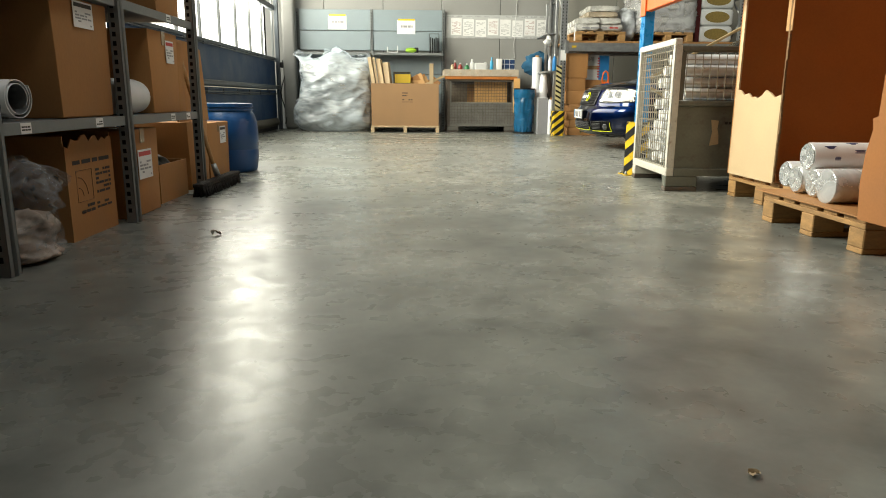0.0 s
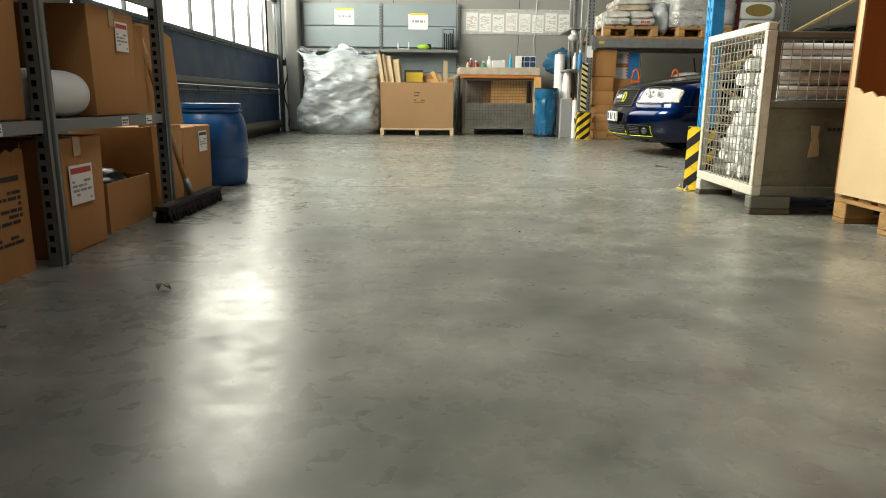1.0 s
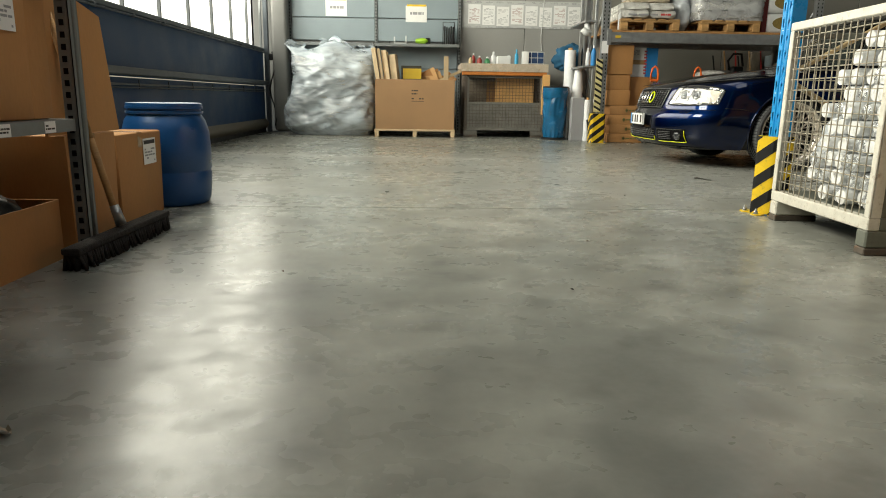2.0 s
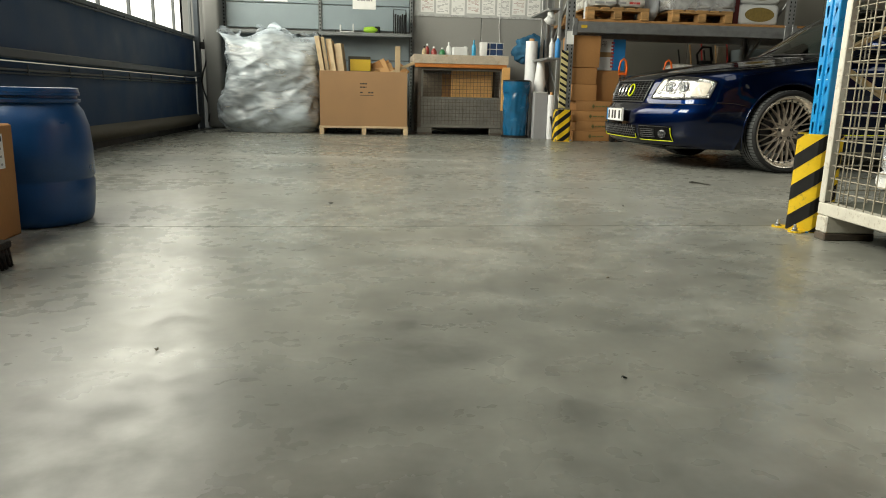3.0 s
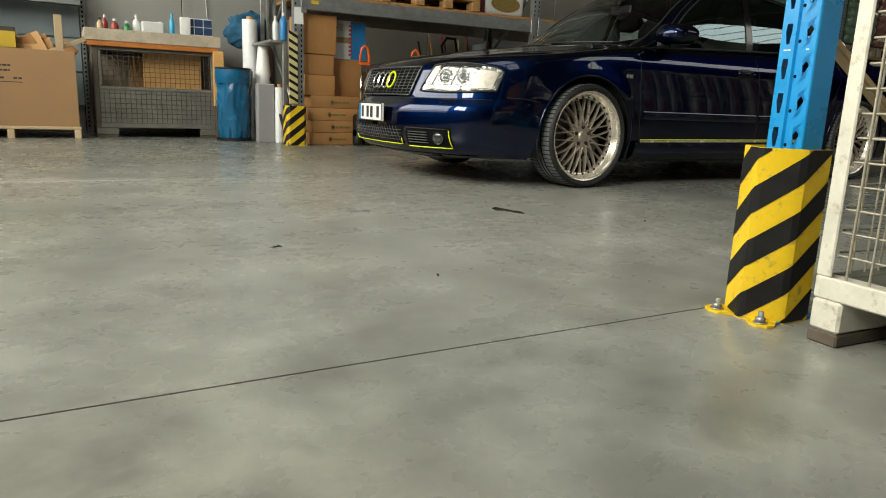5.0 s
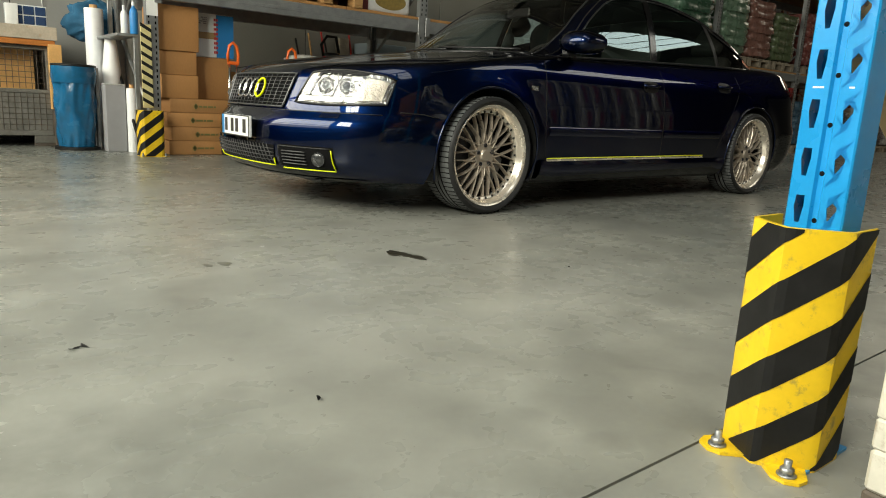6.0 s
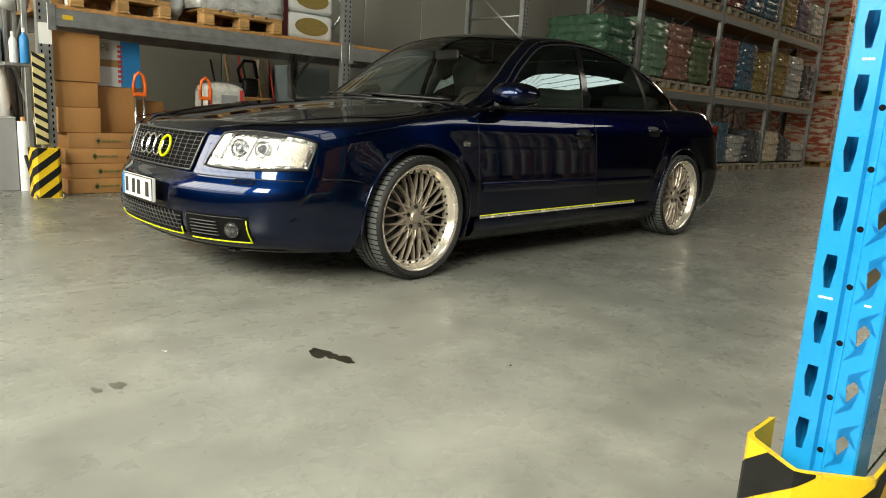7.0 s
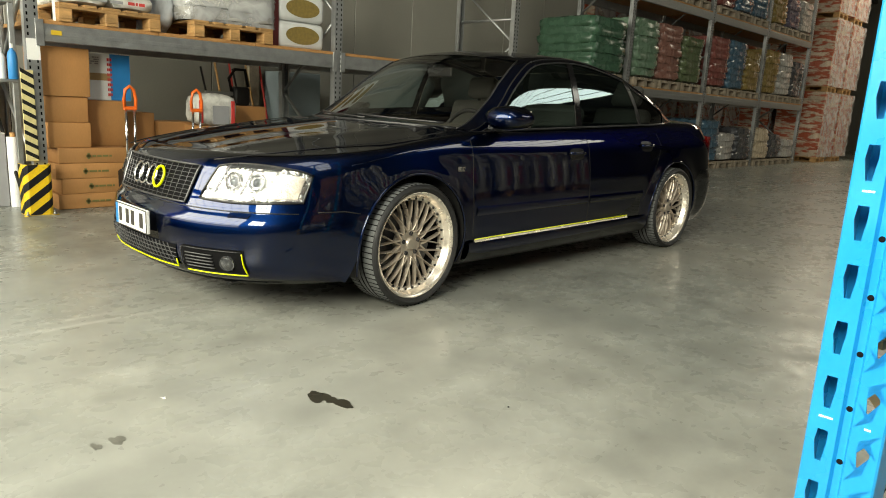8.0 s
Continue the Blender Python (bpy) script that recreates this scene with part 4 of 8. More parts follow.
bmesh.ops.remove_doubles(b, verts=b.verts[:], dist=0.0004)
part("scraps", b, M_SCRAPS, sb, "pale paper and film scraps", 180)

# wall cabinet: grey back panels on slotted uprights with one shelf
cab = thing("panel_shelf", "grey steel wall shelving with back panels and one board", "shelf", (0, 13.36, 0))
for i, (x0, x1) in enumerate(((-1.83, -0.51), (-0.46, 0.83))):
    for z0, z1 in ((1.46, 1.805), (1.815, 2.19)):
        part("back_panel", box(x0, x1, -0.03, 0.0, z0, z1, 0.006), M_SHELF2, cab, "light grey steel back panel")
    for z0, z1 in ((0.30, 0.66), (0.67, 1.03), (1.04, 1.40)):
        part("back_panel", box(x0, x1, -0.02, 0.0, z0, z1, 0.006), M_SHELF2, cab)
    b = box(x0 - 0.01, x1 + 0.01, -0.42, -0.03, 1.38, 1.40, 0.003)
    box(x0 - 0.01, x1 + 0.01, -0.425, -0.42, 1.355, 1.40, bm=b)
    part("shelf_board", b, M_SHELF, cab)
for x in (-1.86, -0.485, 0.86):
    b = box(x - 0.022, x + 0.022, -0.05, 0.0, 0, 2.2, 0.003)
    p = part("upright", b, M_SHELF, cab)
    h = bmesh.new()
    for k in range(42):
        box(x - 0.009, x + 0.009, -0.0515, -0.05, 0.06 + k * 0.05, 0.085 + k * 0.05, bm=h)
    tagged(part("slot_row", h, M_DARK, p), kind="stuff")
for x, z in ((-1.12, 1.96), (0.16, 1.89)):
    p = thing("paper_sheet", "white sheet with marker writing taped to the grey panel", "paper", (x, 13.326, z), group="paper sheets")
    part("sheet", box(-0.17, 0.17, -0.002, 0.0, -0.13, 0.12), M_PAPER, p)
    part("tape", box(-0.15, 0.16, -0.004, -0.002, 0.11, 0.14), M_YELLOW, p, "yellow tape")
    part("writing", bars(bmesh.new(), "y", -0.10, 0.12, -0.03, 0.04, -0.002, 1, 1.0, int(x * 9) % 7, thick=0.0006), M_GREYINK, p)
# things on the cabinet's shelf
d = thing("tape_dispenser", "white plastic holder on the wall shelf", "holder", (-0.09, 13.1, 1.40))
b = box(-0.10, 0.10, -0.05, 0.05, 0, 0.02, 0.005)
box(-0.10, -0.08, -0.05, 0.05, 0.02, 0.11, 0.005, bm=b)
box(0.085, 0.10, -0.04, 0.04, 0.02, 0.13, 0.005, bm=b)
part("tray", b, M_WHITEPLAST, d)
d = thing("cordless_tool", "lime green and black hand tool on the wall shelf", "tool", (0.28, 13.08, 1.40))
part("housing", turned([(0.0, -0.13), (0.03, -0.125), (0.045, -0.06), (0.05, 0.0), (0.036, 0.07), (0.0, 0.09)], 16, "X"), M_LIME, d, smooth=60)
part("grip", box(0.03, 0.11, -0.03, 0.03, 0.0, 0.10, 0.012), M_BLACK, d)
d.matrix_world = pose(0.28, 13.08, 1.45)
for o in d.children:
    o.location.z = 0 if o.name.startswith("housing") else -0.05
d = thing("file_rack", "black wire rack with folders on the wall shelf", "rack", (0.68, 13.12, 1.40))
for k in range(5):
    part("folder", box(-0.075 + 0.033 * k, -0.055 + 0.033 * k, -0.10, 0.1, 0.005, 0.28 - 0.01 * (k % 3), 0.003), M_BLACK, d)
b = bmesh.new()
for x in (-0.09, 0.09):
    pipe(b, [(x, -0.11, 0.004), (x, -0.11, 0.25), (x, 0.11, 0.36), (x, 0.11, 0.004)], 0.005, 6)
rod(b, (-0.09, 0.11, 0.36), (0.09, 0.11, 0.36), 0.005, 6)
part("wire_frame", b, M_BLACK, d)

# printed sheets in a clear strip on the wall
st = thing("notice_strip", "clear plastic strip holding printed sheets on the wall", "notice", (0, 13.395, 0))
part("backing", box(0.90, 2.86, -0.008, -0.004, 1.70, 2.12), M_PALEPLAST, st)
b = bmesh.new()
for k in range(11):
    for z in (2.095, 1.715):
        bars(b, "y", 0.93 + 0.175 * k, 1.05 + 0.175 * k, z - 0.014, z + 0.014, -0.008, 2, 0.7, k, thick=0.0008)
tagged(part("film_print", b, M_GREYINK, st), kind="stuff")
for k in range(8):
    x = 1.0 + 0.232 * k
    z = -0.015 * (k % 3)
    p = part("notice_sheet", box(x, x + 0.2, -0.011, -0.0085, 1.76 + z, 2.06 + z), M_PAPER, st)
    tagged(part("print", bars(bmesh.new(), "y", x + 0.02, x + 0.18, 1.78 + z, 2.02 + z, -0.0115, 14, 0.5, 20 + k, thick=0.0006), M_PALEINK if k % 3 else M_REDGREY, p), kind="stuff")
b = pipe(bmesh.new(), [(2.25, 13.385, 2.6), (2.235, 13.385, 2.34), (2.22, 13.385, 2.0), (2.20, 13.385, 1.6), (2.215, 13.38, 1.35)], 0.006, 6)
solo("wall_cable", b, M_WHITEPLAST, "thin white cable hanging down the wall", "cable", smooth=60)

# tall carton full of offcuts on a pallet
p = thing("low_pallet", "flat pale wooden pallet under the big open carton", "pallet", (0.16, 12.52, 0))
for x in (-0.565, 0, 0.565):
    part("block", box(x - 0.03, x + 0.03, -0.42, 0.42, 0, 0.085, 0.004), M_BOARDPALE, p)
part("deck", box(-0.6, 0.6, -0.42, 0.42, 0.0855, 0.115, 0.004), M_BOARDPALE, p)
c = thing("open_carton", "big open brown carton full of cardboard offcuts", "carton", (0.16, 12.52, 0.115))
X, Y, H, t = 0.585, 0.40, 0.72, 0.008
part("front_panel", box(-X, X, -Y, -Y + t, 0, H, 0.002), M_CARDBIG, c)
part("back_panel", box(-X, X, Y - t, Y, 0, H, 0.002), M_CARDBIG, c)
for s in (-1, 1):
    part("side_panel", box(min(s * X, s * (X - t)), max(s * X, s * (X - t)), -Y + t, Y - t, 0, H + (0.0 if s < 0 else 0.02), 0.002), M_CARDBIG, c)
part("bottom_panel", box(-X + t, X - t, -Y + t, Y - t, 0, t), M_CARDBIG, c)
for k, (x0, x1, z) in enumerate(((-0.05, 0.045, 0.545), (-0.05, 0.06, 0.50), (-0.05, 0.13, 0.43))):
    tagged(part("handwriting", bars(bmesh.new(), "y", x0, x1, z, z + 0.03, -Y, 1, 0.8, 11 + k), M_INK, c), kind="stuff")
part("underline", box(-0.05, 0.13, -Y - 0.001, -Y, 0.405, 0.412), M_INK, c)
rs = random.Random(12)
for k, (x, lean, w, h) in enumerate(((-0.40, -9, 0.030, 1.13), (-0.355, -8, 0.022, 1.12), (-0.30, -7, 0.040, 1.10), (-0.235, -9, 0.026, 1.08), (-0.17, -7, 0.048, 1.04))):
    s = thing("board_offcut", "upright pale board offcut in the big carton", "offcut", group="board offcuts")
    s.matrix_world = pose(x + 0.12, 12.26 + 0.045 * (k % 3), 0.16, 0, lean, rs.uniform(-10, 10))
    part("board", box(-w, w, -0.09, 0.09, 0.0, h, 0.003), M_BOARDPALE, s)
for k in range(16):
    x, y = 0.08 + 0.50 * rs.random(), 12.36 + 0.40 * rs.random()
    s = thing("cardboard_scrap", "folded cardboard scrap in the big carton", "scrap", (x, y, 0.6), group="cardboard scraps")
    s.matrix_world = pose(x, y, 0.66 + 0.08 * rs.random(), rs.uniform(-30, 6), rs.uniform(-48, 48), rs.uniform(-25, 25))
    w, h = rs.uniform(0.07, 0.13), rs.uniform(0.2, 0.34)
    bb = box(-w, w, -0.004, 0.004, 0, h, 0.001)
    if k % 3 == 0:
        box(-w, w, 0.004, 0.09, h - 0.008, h, bm=bb)
    part("flap", bb, M_CARD if k % 3 else M_CARDPALE, s)
s = thing("yellow_box", "dark box with a yellow band among the offcuts", "box", (0.10, 12.42, 0.80))
part("body", box(-0.15, 0.15, -0.05, 0.05, 0, 0.24, 0.004), M_DARKBOX, s)
part("band", box(-0.125, 0.151, -0.053, -0.05, 0.05, 0.20, 0.001), M_YELLOWBOX, s, "yellow printed band")
s = thing("wood_lath", "pale wooden lath sticking out of the carton", "lath", (0.62, 12.3, 0.5))
part("lath", box(-0.035, 0.035, -0.012, 0.012, 0, 0.68, 0.003), M_CHIPPALE, s)
s = thing("wood_lath", "broken lath resting across the carton edge", "lath", (0.5, 12.3, 0.8))
s.matrix_world = pose(0.42, 12.3, 0.78, 0, 66, 10)
part("lath", box(-0.02, 0.02, -0.012, 0.012, 0, 0.48, 0.003), M_CHIPPALE, s)


def wire_panel(w, h, pitch=0.05, r=0.0028):
    """Welded mesh in the y-z plane from 0 to w and 0 to h."""
    b = bmesh.new()
    for k in range(1, int(w / pitch) + 1):
        rod(b, (0, k * pitch, 0), (0, k * pitch, h), r, 5, caps=False)
    for k in range(1, int(h / pitch) + 1):
        rod(b, (0.004, 0, k * pitch), (0.004, w, k * pitch), r, 5, caps=False)
    return b


def mesh_crate(name, label, loc, rz, paint, sheet_mat, wire, front_solid=0.42, open_back=False):
    """A stackable steel mesh crate 1.24 long (x), 0.83 wide (y), 0.97 high."""
    g = thing(name, label, "mesh crate", loc, rz)
    L, W, H = 1.24, 0.85, 0.97
    side_paint0 = sheet_mat
    for x in (0, L - 0.05):
        for y in (0, W - 0.05):
            b = box(0 if x == 0 else x + 0.043, 0.007 if x == 0 else x + 0.05, y if y == 0 else y + 0.015, y + 0.035 if y == 0 else y + 0.05, 0.1505, H - 0.04, 0.003)
            box(0.0075 if x == 0 else x, 0.05 if x == 0 else x + 0.0425, y if y == 0 else y + 0.043, y + (0.007 if y == 0 else 0.05), 0.1505, H - 0.04, 0.003, bm=b)
            part("post", b, paint if x == 0 or paint is not M_CAGE else side_paint0, g)
    for x in (0.0, L - 0.21):
        for y in (0.0, W - 0.070):
            foot = part("foot", box(x, x + 0.21, y, y + 0.070, 0.030, 0.0995, 0.006), paint if y else side_paint0, g)
            part("worn_sole", box(x - 0.0005, x + 0.2105, y - 0.0005, y + 0.0705, 0.0, 0.0295, 0.004), M_RUSTY, foot, "scraped rusty sole")
    for q in ((0.0505, L - 0.0505, 0, 0.05), (0.0505, L - 0.0505, W - 0.05, W)):
        part("base_rail", box(*q, 0.10, 0.15, 0.004), side_paint0, g)
    for q in ((0, 0.05, 0, W), (L - 0.05, L, 0, W)):
        part("base_rail", box(*q, 0.10, 0.15, 0.004), paint, g)
    part("base_sheet", box(0.0505, L - 0.0505, 0.0505, W - 0.0505, 0.125, 0.149), sheet_mat, g)
    side_paint = sheet_mat if paint is M_CAGE else paint
    for y in (0, W - 0.045):
        part("top_rail", box(0.046, L - 0.046, y + 0.004, y + 0.034, H - 0.075, H - 0.045, 0.004), side_paint, g)
    for x in (0, L - 0.045):
        part("top_rail", box(x, x + 0.045, 0.0, W, H - 0.0395, H, 0.004), paint, g)
    for x in (0.010, L - 0.016):
        b = wire_panel(W - 0.072, H - 0.19)
        p = part("end_mesh", b, wire, g, "rusty welded wire mesh")
        p.location = (x, 0.036, 0.15)
    if open_back:
        p = part("side_mesh", wire_panel(L - 0.1, H - 0.20), wire, g)
        p.matrix_basis = pose(L - 0.05, W - 0.02, 0.15, 0, 0, 90)
    for y in ((0.02,) if open_back else (0.02, W - 0.02)):
        part("side_sheet", box(0.05, L - 0.05, y - 0.004, y + 0.004, 0.15, 0.15 + front_solid, 0.002), sheet_mat, g, "dented sheet steel flap")
        part("hinge_rail", box(0.05, L - 0.05, y - 0.016, y + 0.016, 0.15 + front_solid, 0.185 + front_solid, 0.004), sheet_mat, g)
        b = wire_panel(L - 0.1, H - 0.26 - front_solid)
        p = part("side_mesh", b, wire, g)
        p.matrix_basis = pose(L - 0.05, y, 0.19 + front_solid, 0, 0, 90)
        b = box(0.06, L - 0.06, y - 0.012, y + 0.012, H - 0.085, H - 0.055, 0.003)
        for x in (0.05, L - 0.08):
            box(x, x + 0.03, y - 0.013, y + 0.013, 0.186 + front_solid, H - 0.085, 0.003, bm=b)
        part("flap_frame", b, sheet_mat, g)
        if paint is M_RUSTY:
            p = part("flap_mesh", wire_panel(L - 0.1, front_solid), wire, g)
            p.matrix_basis = pose(L - 0.05, y - 0.009 if y < 0.1 else y + 0.009, 0.15, 0, 0, 90)
    return g


mesh_crate("mesh_crate", "rusty steel mesh crate used as workbench base", (0.90, 12.38, 0), 0, M_RUSTY, M_BENCHSHEET, M_RUSTY, 0.34)
s = thing("board_load", "orange lit plywood sheets standing in the mesh crate", "boards", (1.5, 12.95, 0.16))
# Front sheet carries the sunlit patch in its raised orange.
part("plywood", box(-0.10, 0.5, -0.30, -0.27, 0.0, 0.76, 0.004), M_ORANGEPLY, s)
part("plywood", box(-0.52, 0.1, 0.1, 0.13, 0.0, 0.70, 0.004), M_WOODGREY, s)
part("plywood", box(-0.2, 0.52, 0.06, 0.09, 0.0, 0.70, 0.004), M_CHIP, s)
tb = thing("work_top", "worn wooden tray lying on the mesh crate", "worktop", (1.5, 12.8, 0.972))
part("orange_beam", box(-0.64, 0.64, -0.462, -0.425, -0.052, -0.001, 0.004), M_ORANGEWOOD, tb, "orange lacquered wooden beam")
part("orange_beam", box(0.58, 0.64, -0.40, 0.42, 0.0, 0.020, 0.004), M_ORANGEWOOD, tb)
part("board", box(-0.66, 0.66, -0.449, 0.429, 0.0205, 0.040, 0.004), M_TRAY, tb)
for a in ((-0.66, 0.66, -0.47, -0.45), (-0.66, 0.66, 0.43, 0.45), (-0.66, -0.64, -0.449, 0.429), (0.64, 0.66, -0.449, 0.429)):
    part("edge_board", box(*a, 0.0405 if a[3] - a[2] > 0.1 else 0.0, 0.118 if a[2] < 0 else 0.105, 0.004), M_TRAY, tb)
post = thing("orange_post", "orange wooden post beside the crate", "post", (2.13, 12.36, 0.35))
part("post", box(-0.05, 0.06, -0.03, 0.03, 0, 0.59, 0.004), M_ORANGEPLY, post)
part("block", box(-0.03, 0.03, -0.03, 0.03, -0.35, -0.001, 0.004), M_RUSTY, post)


def bottle(x, y, z, r, h, body, cap, label, name="bottle"):
    t = thing(name, label, "bottle", (x, y, z), group="bottles on the worktop")
    part("body", turned([(r * 0.9, 0), (r, 0.01), (r, h * 0.66), (r * 0.8, h * 0.76), (r * 0.35, h * 0.84), (r * 0.35, h * 0.88)], 16), body, t, smooth=50)
    part("cap", turned([(r * 0.42, h * 0.88), (r * 0.42, h * 0.99), (r * 0.3, h)], 12), cap, t, smooth=50)


ZT = 1.013
bottle(1.14, 12.6, ZT, 0.04, 0.20, M_DARKRED2, M_WHITEPLAST, "red plastic bottle with white spout")
bottle(1.05, 12.66, ZT, 0.03, 0.24, M_DARKRED2, M_WHITEPLAST, "slim red tube with white nozzle")
bottle(1.26, 12.62, ZT, 0.045, 0.19, M_GREENBOT, M_WHITEPLAST, "green bottle with pale cap")
bottle(1.36, 12.68, ZT, 0.04, 0.27, M_WHITEPLAST, M_WHITEPLAST, "white spray bottle on the worktop")
bottle(1.70, 12.55, ZT, 0.03, 0.30, M_CYAN, M_CYAN, "light blue spray bottle")
bottle(1.60, 12.72, ZT, 0.05, 0.22, M_WHITEPLAST, M_WHITEPLAST, "white bottle with white cap")
bottle(1.0, 12.56, ZT, 0.03, 0.20, M_CHIPPALE, M_INK, "pale glue bottle on the worktop")
d = thing("stapler_case", "white and black case on the worktop", "case", (1.52, 12.62, ZT))
part("case", box(-0.12, 0.10, -0.07, 0.07, 0.06, 0.20, 0.015, seg=2), M_WHITEPLAST, d)
part("base", box(-0.13, 0.11, -0.08, 0.08, 0, 0.06, 0.012), M_BLACK, d)
d = thing("sorting_box", "small white cabinet with dark blue drawers", "drawer box", (1.98, 12.62, ZT))
part("body", box(-0.16, 0.14, -0.08, 0.08, 0, 0.27, 0.004), M_WHITEPLAST, d)
for i in range(3):
    for j in range(3):
        part("drawer", box(-0.145 + 0.095 * i, -0.06 + 0.095 * i, -0.088, -0.08, 0.015 + 0.085 * j, 0.09 + 0.085 * j, 0.003), M_DRAWER, d)
carton(1.78, 1.88, 12.5, 12.62, ZT, ZT + 0.27, "white printed box on the worktop", M_PAPER, tape=False)

# blue sack in a stand, rolls of film
sk = thing("waste_sack", "blue plastic sack hanging in a stand", "sack", (2.23, 12.06, 0))


def sack(a, c):
    th = 2 * math.pi * a
    r = 0.155 + 0.03 * c + 0.007 * math.sin(7 * th + 5 * c) + 0.004 * math.sin(17 * th - 9 * c) + 0.022 * noise.noise(Vector((math.cos(th) * 3, math.sin(th) * 3, c * 5)))
    r *= 0.93 + 0.07 * math.sin(math.pi * min(1, c * 1.1))
    return (r * math.cos(th), r * math.sin(th), 0.03 + 0.71 * c)


part("sack", sheet(sack, 64, 26), M_BLUEBAG, sk, "creased blue film", 70)
part("fold_over", turned([(0.182, 0.60), (0.19, 0.66), (0.186, 0.745), (0.165, 0.75)], 40), M_BLUEBAG, sk, smooth=60)
part("ring", pipe(bmesh.new(), [(0.178 * math.cos(a * 0.2618), 0.178 * math.sin(a * 0.2618), 0.755) for a in range(24)], 0.012, 6, True), M_BLACK, sk)
part("base", turned([(0.0, 0.0), (0.19, 0.0), (0.19, 0.028), (0.0, 0.03)], 24), M_BLACK, sk, smooth=30)
part("stand_rail", box(0.17, 0.20, -0.04, 0.04, 0.0, 0.75, 0.004), M_GALV, sk)
for x, y, r, h, taper, lab in ((2.48, 12.34, 0.082, 1.30, 1.0, "tall roll of white stretch film"), (2.57, 12.14, 0.08, 1.02, 0.62, "tapered roll of white film"), (2.645, 11.76, 0.046, 0.58, 1.0, "narrow roll of clear film")):
    t = thing("film_roll", lab + " standing on end", "roll", (x, y, 0), group="film rolls")
    part("film", turned([(r * 0.97, 0.0), (r, 0.01), (r, h * 0.72), (r * (0.5 + 0.5 * taper), h * 0.86), (r * taper, h)], 28), M_ROLL, t, smooth=45)
    part("core", turned([(r * 0.42, h), (r * 0.42, h + 0.035), (r * 0.33, h + 0.035), (r * 0.33, h)], 20), M_CARDPALE, t, smooth=45)
t = thing("grey_box", "pale grey tall box standing by the film rolls", "box", (2.51, 11.84, 0))
part("body", box(-0.085, 0.085, -0.07, 0.07, 0, 0.60, 0.004), M_GREYINK, t)
part("lid", box(-0.087, 0.087, -0.072, 0.072, 0.6005, 0.612, 0.004), M_PALEPLAST, t)
# tool bracket shelf with a hung jacket
tl = thing("tool_rack", "narrow galvanised tool rack with hung cleaning tools", "rack", (2.60, 11.95, 0))
part("board", box(-0.12, 0.06, -0.45, 0.5, 1.02, 1.045, 0.004), M_GALV, tl)
part("board", box(-0.12, 0.06, -0.45, 0.5, 1.62, 1.645, 0.004), M_GALV, tl)
for y in (-0.42, 0.47):
    part("upright", box(0.02, 0.06, y - 0.02, y + 0.02, 0, 2.2, 0.003), M_GALV, tl)
part("brace", rod(bmesh.new(), (0.04, -0.42, 0.1), (0.04, 0.47, 1.0), 0.014, 8), M_BLACK, tl)
jk = crumpled("jacket", "dark blue work jacket hanging on the tool rack", "jacket", (2.54, 12.64, 1.00), (0.50, 0.28, 0.40), M_JACKET, M_JACKET, 5.5, 1.9, 60, fold=2.4)
dr = thing("drain_tube", "white plastic pipe elbow hanging on the rack", "pipe", (2.55, 11.55, 1.4))
part("elbow", pipe(bmesh.new(), [(0.0, 0.1, 0.2), (0.0, 0.06, 0.12), (0.0, 0.0, 0.08), (-0.05, -0.03, 0.09), (-0.09, -0.03, 0.13)], 0.045, 14), M_WHITEPLAST, dr)
bottle(2.63, 11.52, 1.046, 0.035, 0.27, M_BLUEINK, M_WHITEPLAST, "blue and white cleaner bottle on the tool rack")
bottle(2.57, 11.6, 1.046, 0.03, 0.24, M_WHITEPLAST, M_WHITEPLAST, "white cleaner bottle on the tool rack")

# ---- pallet rack along the north side ----
RY, RB = 11.33, 12.42
FRAMES = [2.73, 5.62, 8.55, 11.55, 14.5, 17.35, 20.25]


def rack_post(h, w=0.10, d=0.07, slots=True):
    """A galvanised omega post, face towards -y."""
    b = prism([(-w / 2, 0), (w / 2, 0), (w / 2, d), (w / 2 - 0.02, d), (w / 2 - 0.02, 0.004), (-w / 2 + 0.02, 0.004), (-w / 2 + 0.02, d), (-w / 2, d)], "z", 0.006, h)
    return b


def post_slots(h, w=0.10, step=0.05):
    b = bmesh.new()
    for k in range(int(h / step) - 1):
        for x in (-0.028, 0.028):
            box(x - 0.006, x + 0.006, -0.0012, 0.0004, 0.08 + k * step, 0.105 + k * step, bm=b)
    return b


rack = thing("pallet_rack", "long galvanised pallet rack with chipboard decks", "rack", (0, RY, 0))
H = 4.6
post_me = mesh_of("post", rack_post(H), M_GALV)
slot_me = mesh_of("slot_row", post_slots(H), M_DARK)
foot_me = mesh_of("foot_plate", box(-0.07, 0.07, -0.03, 0.10, 0, 0.006), M_GALV)
deep = RB - RY
brace_me = mesh_of("brace", rod(bmesh.new(), (0, 0.06, 0), (0, deep - 0.06, 0.75), 0.018, 8), M_GALV)
tie_me = mesh_of("tie", rod(bmesh.new(), (0, 0.06, 0), (0, deep - 0.06, 0), 0.018, 8), M_GALV)
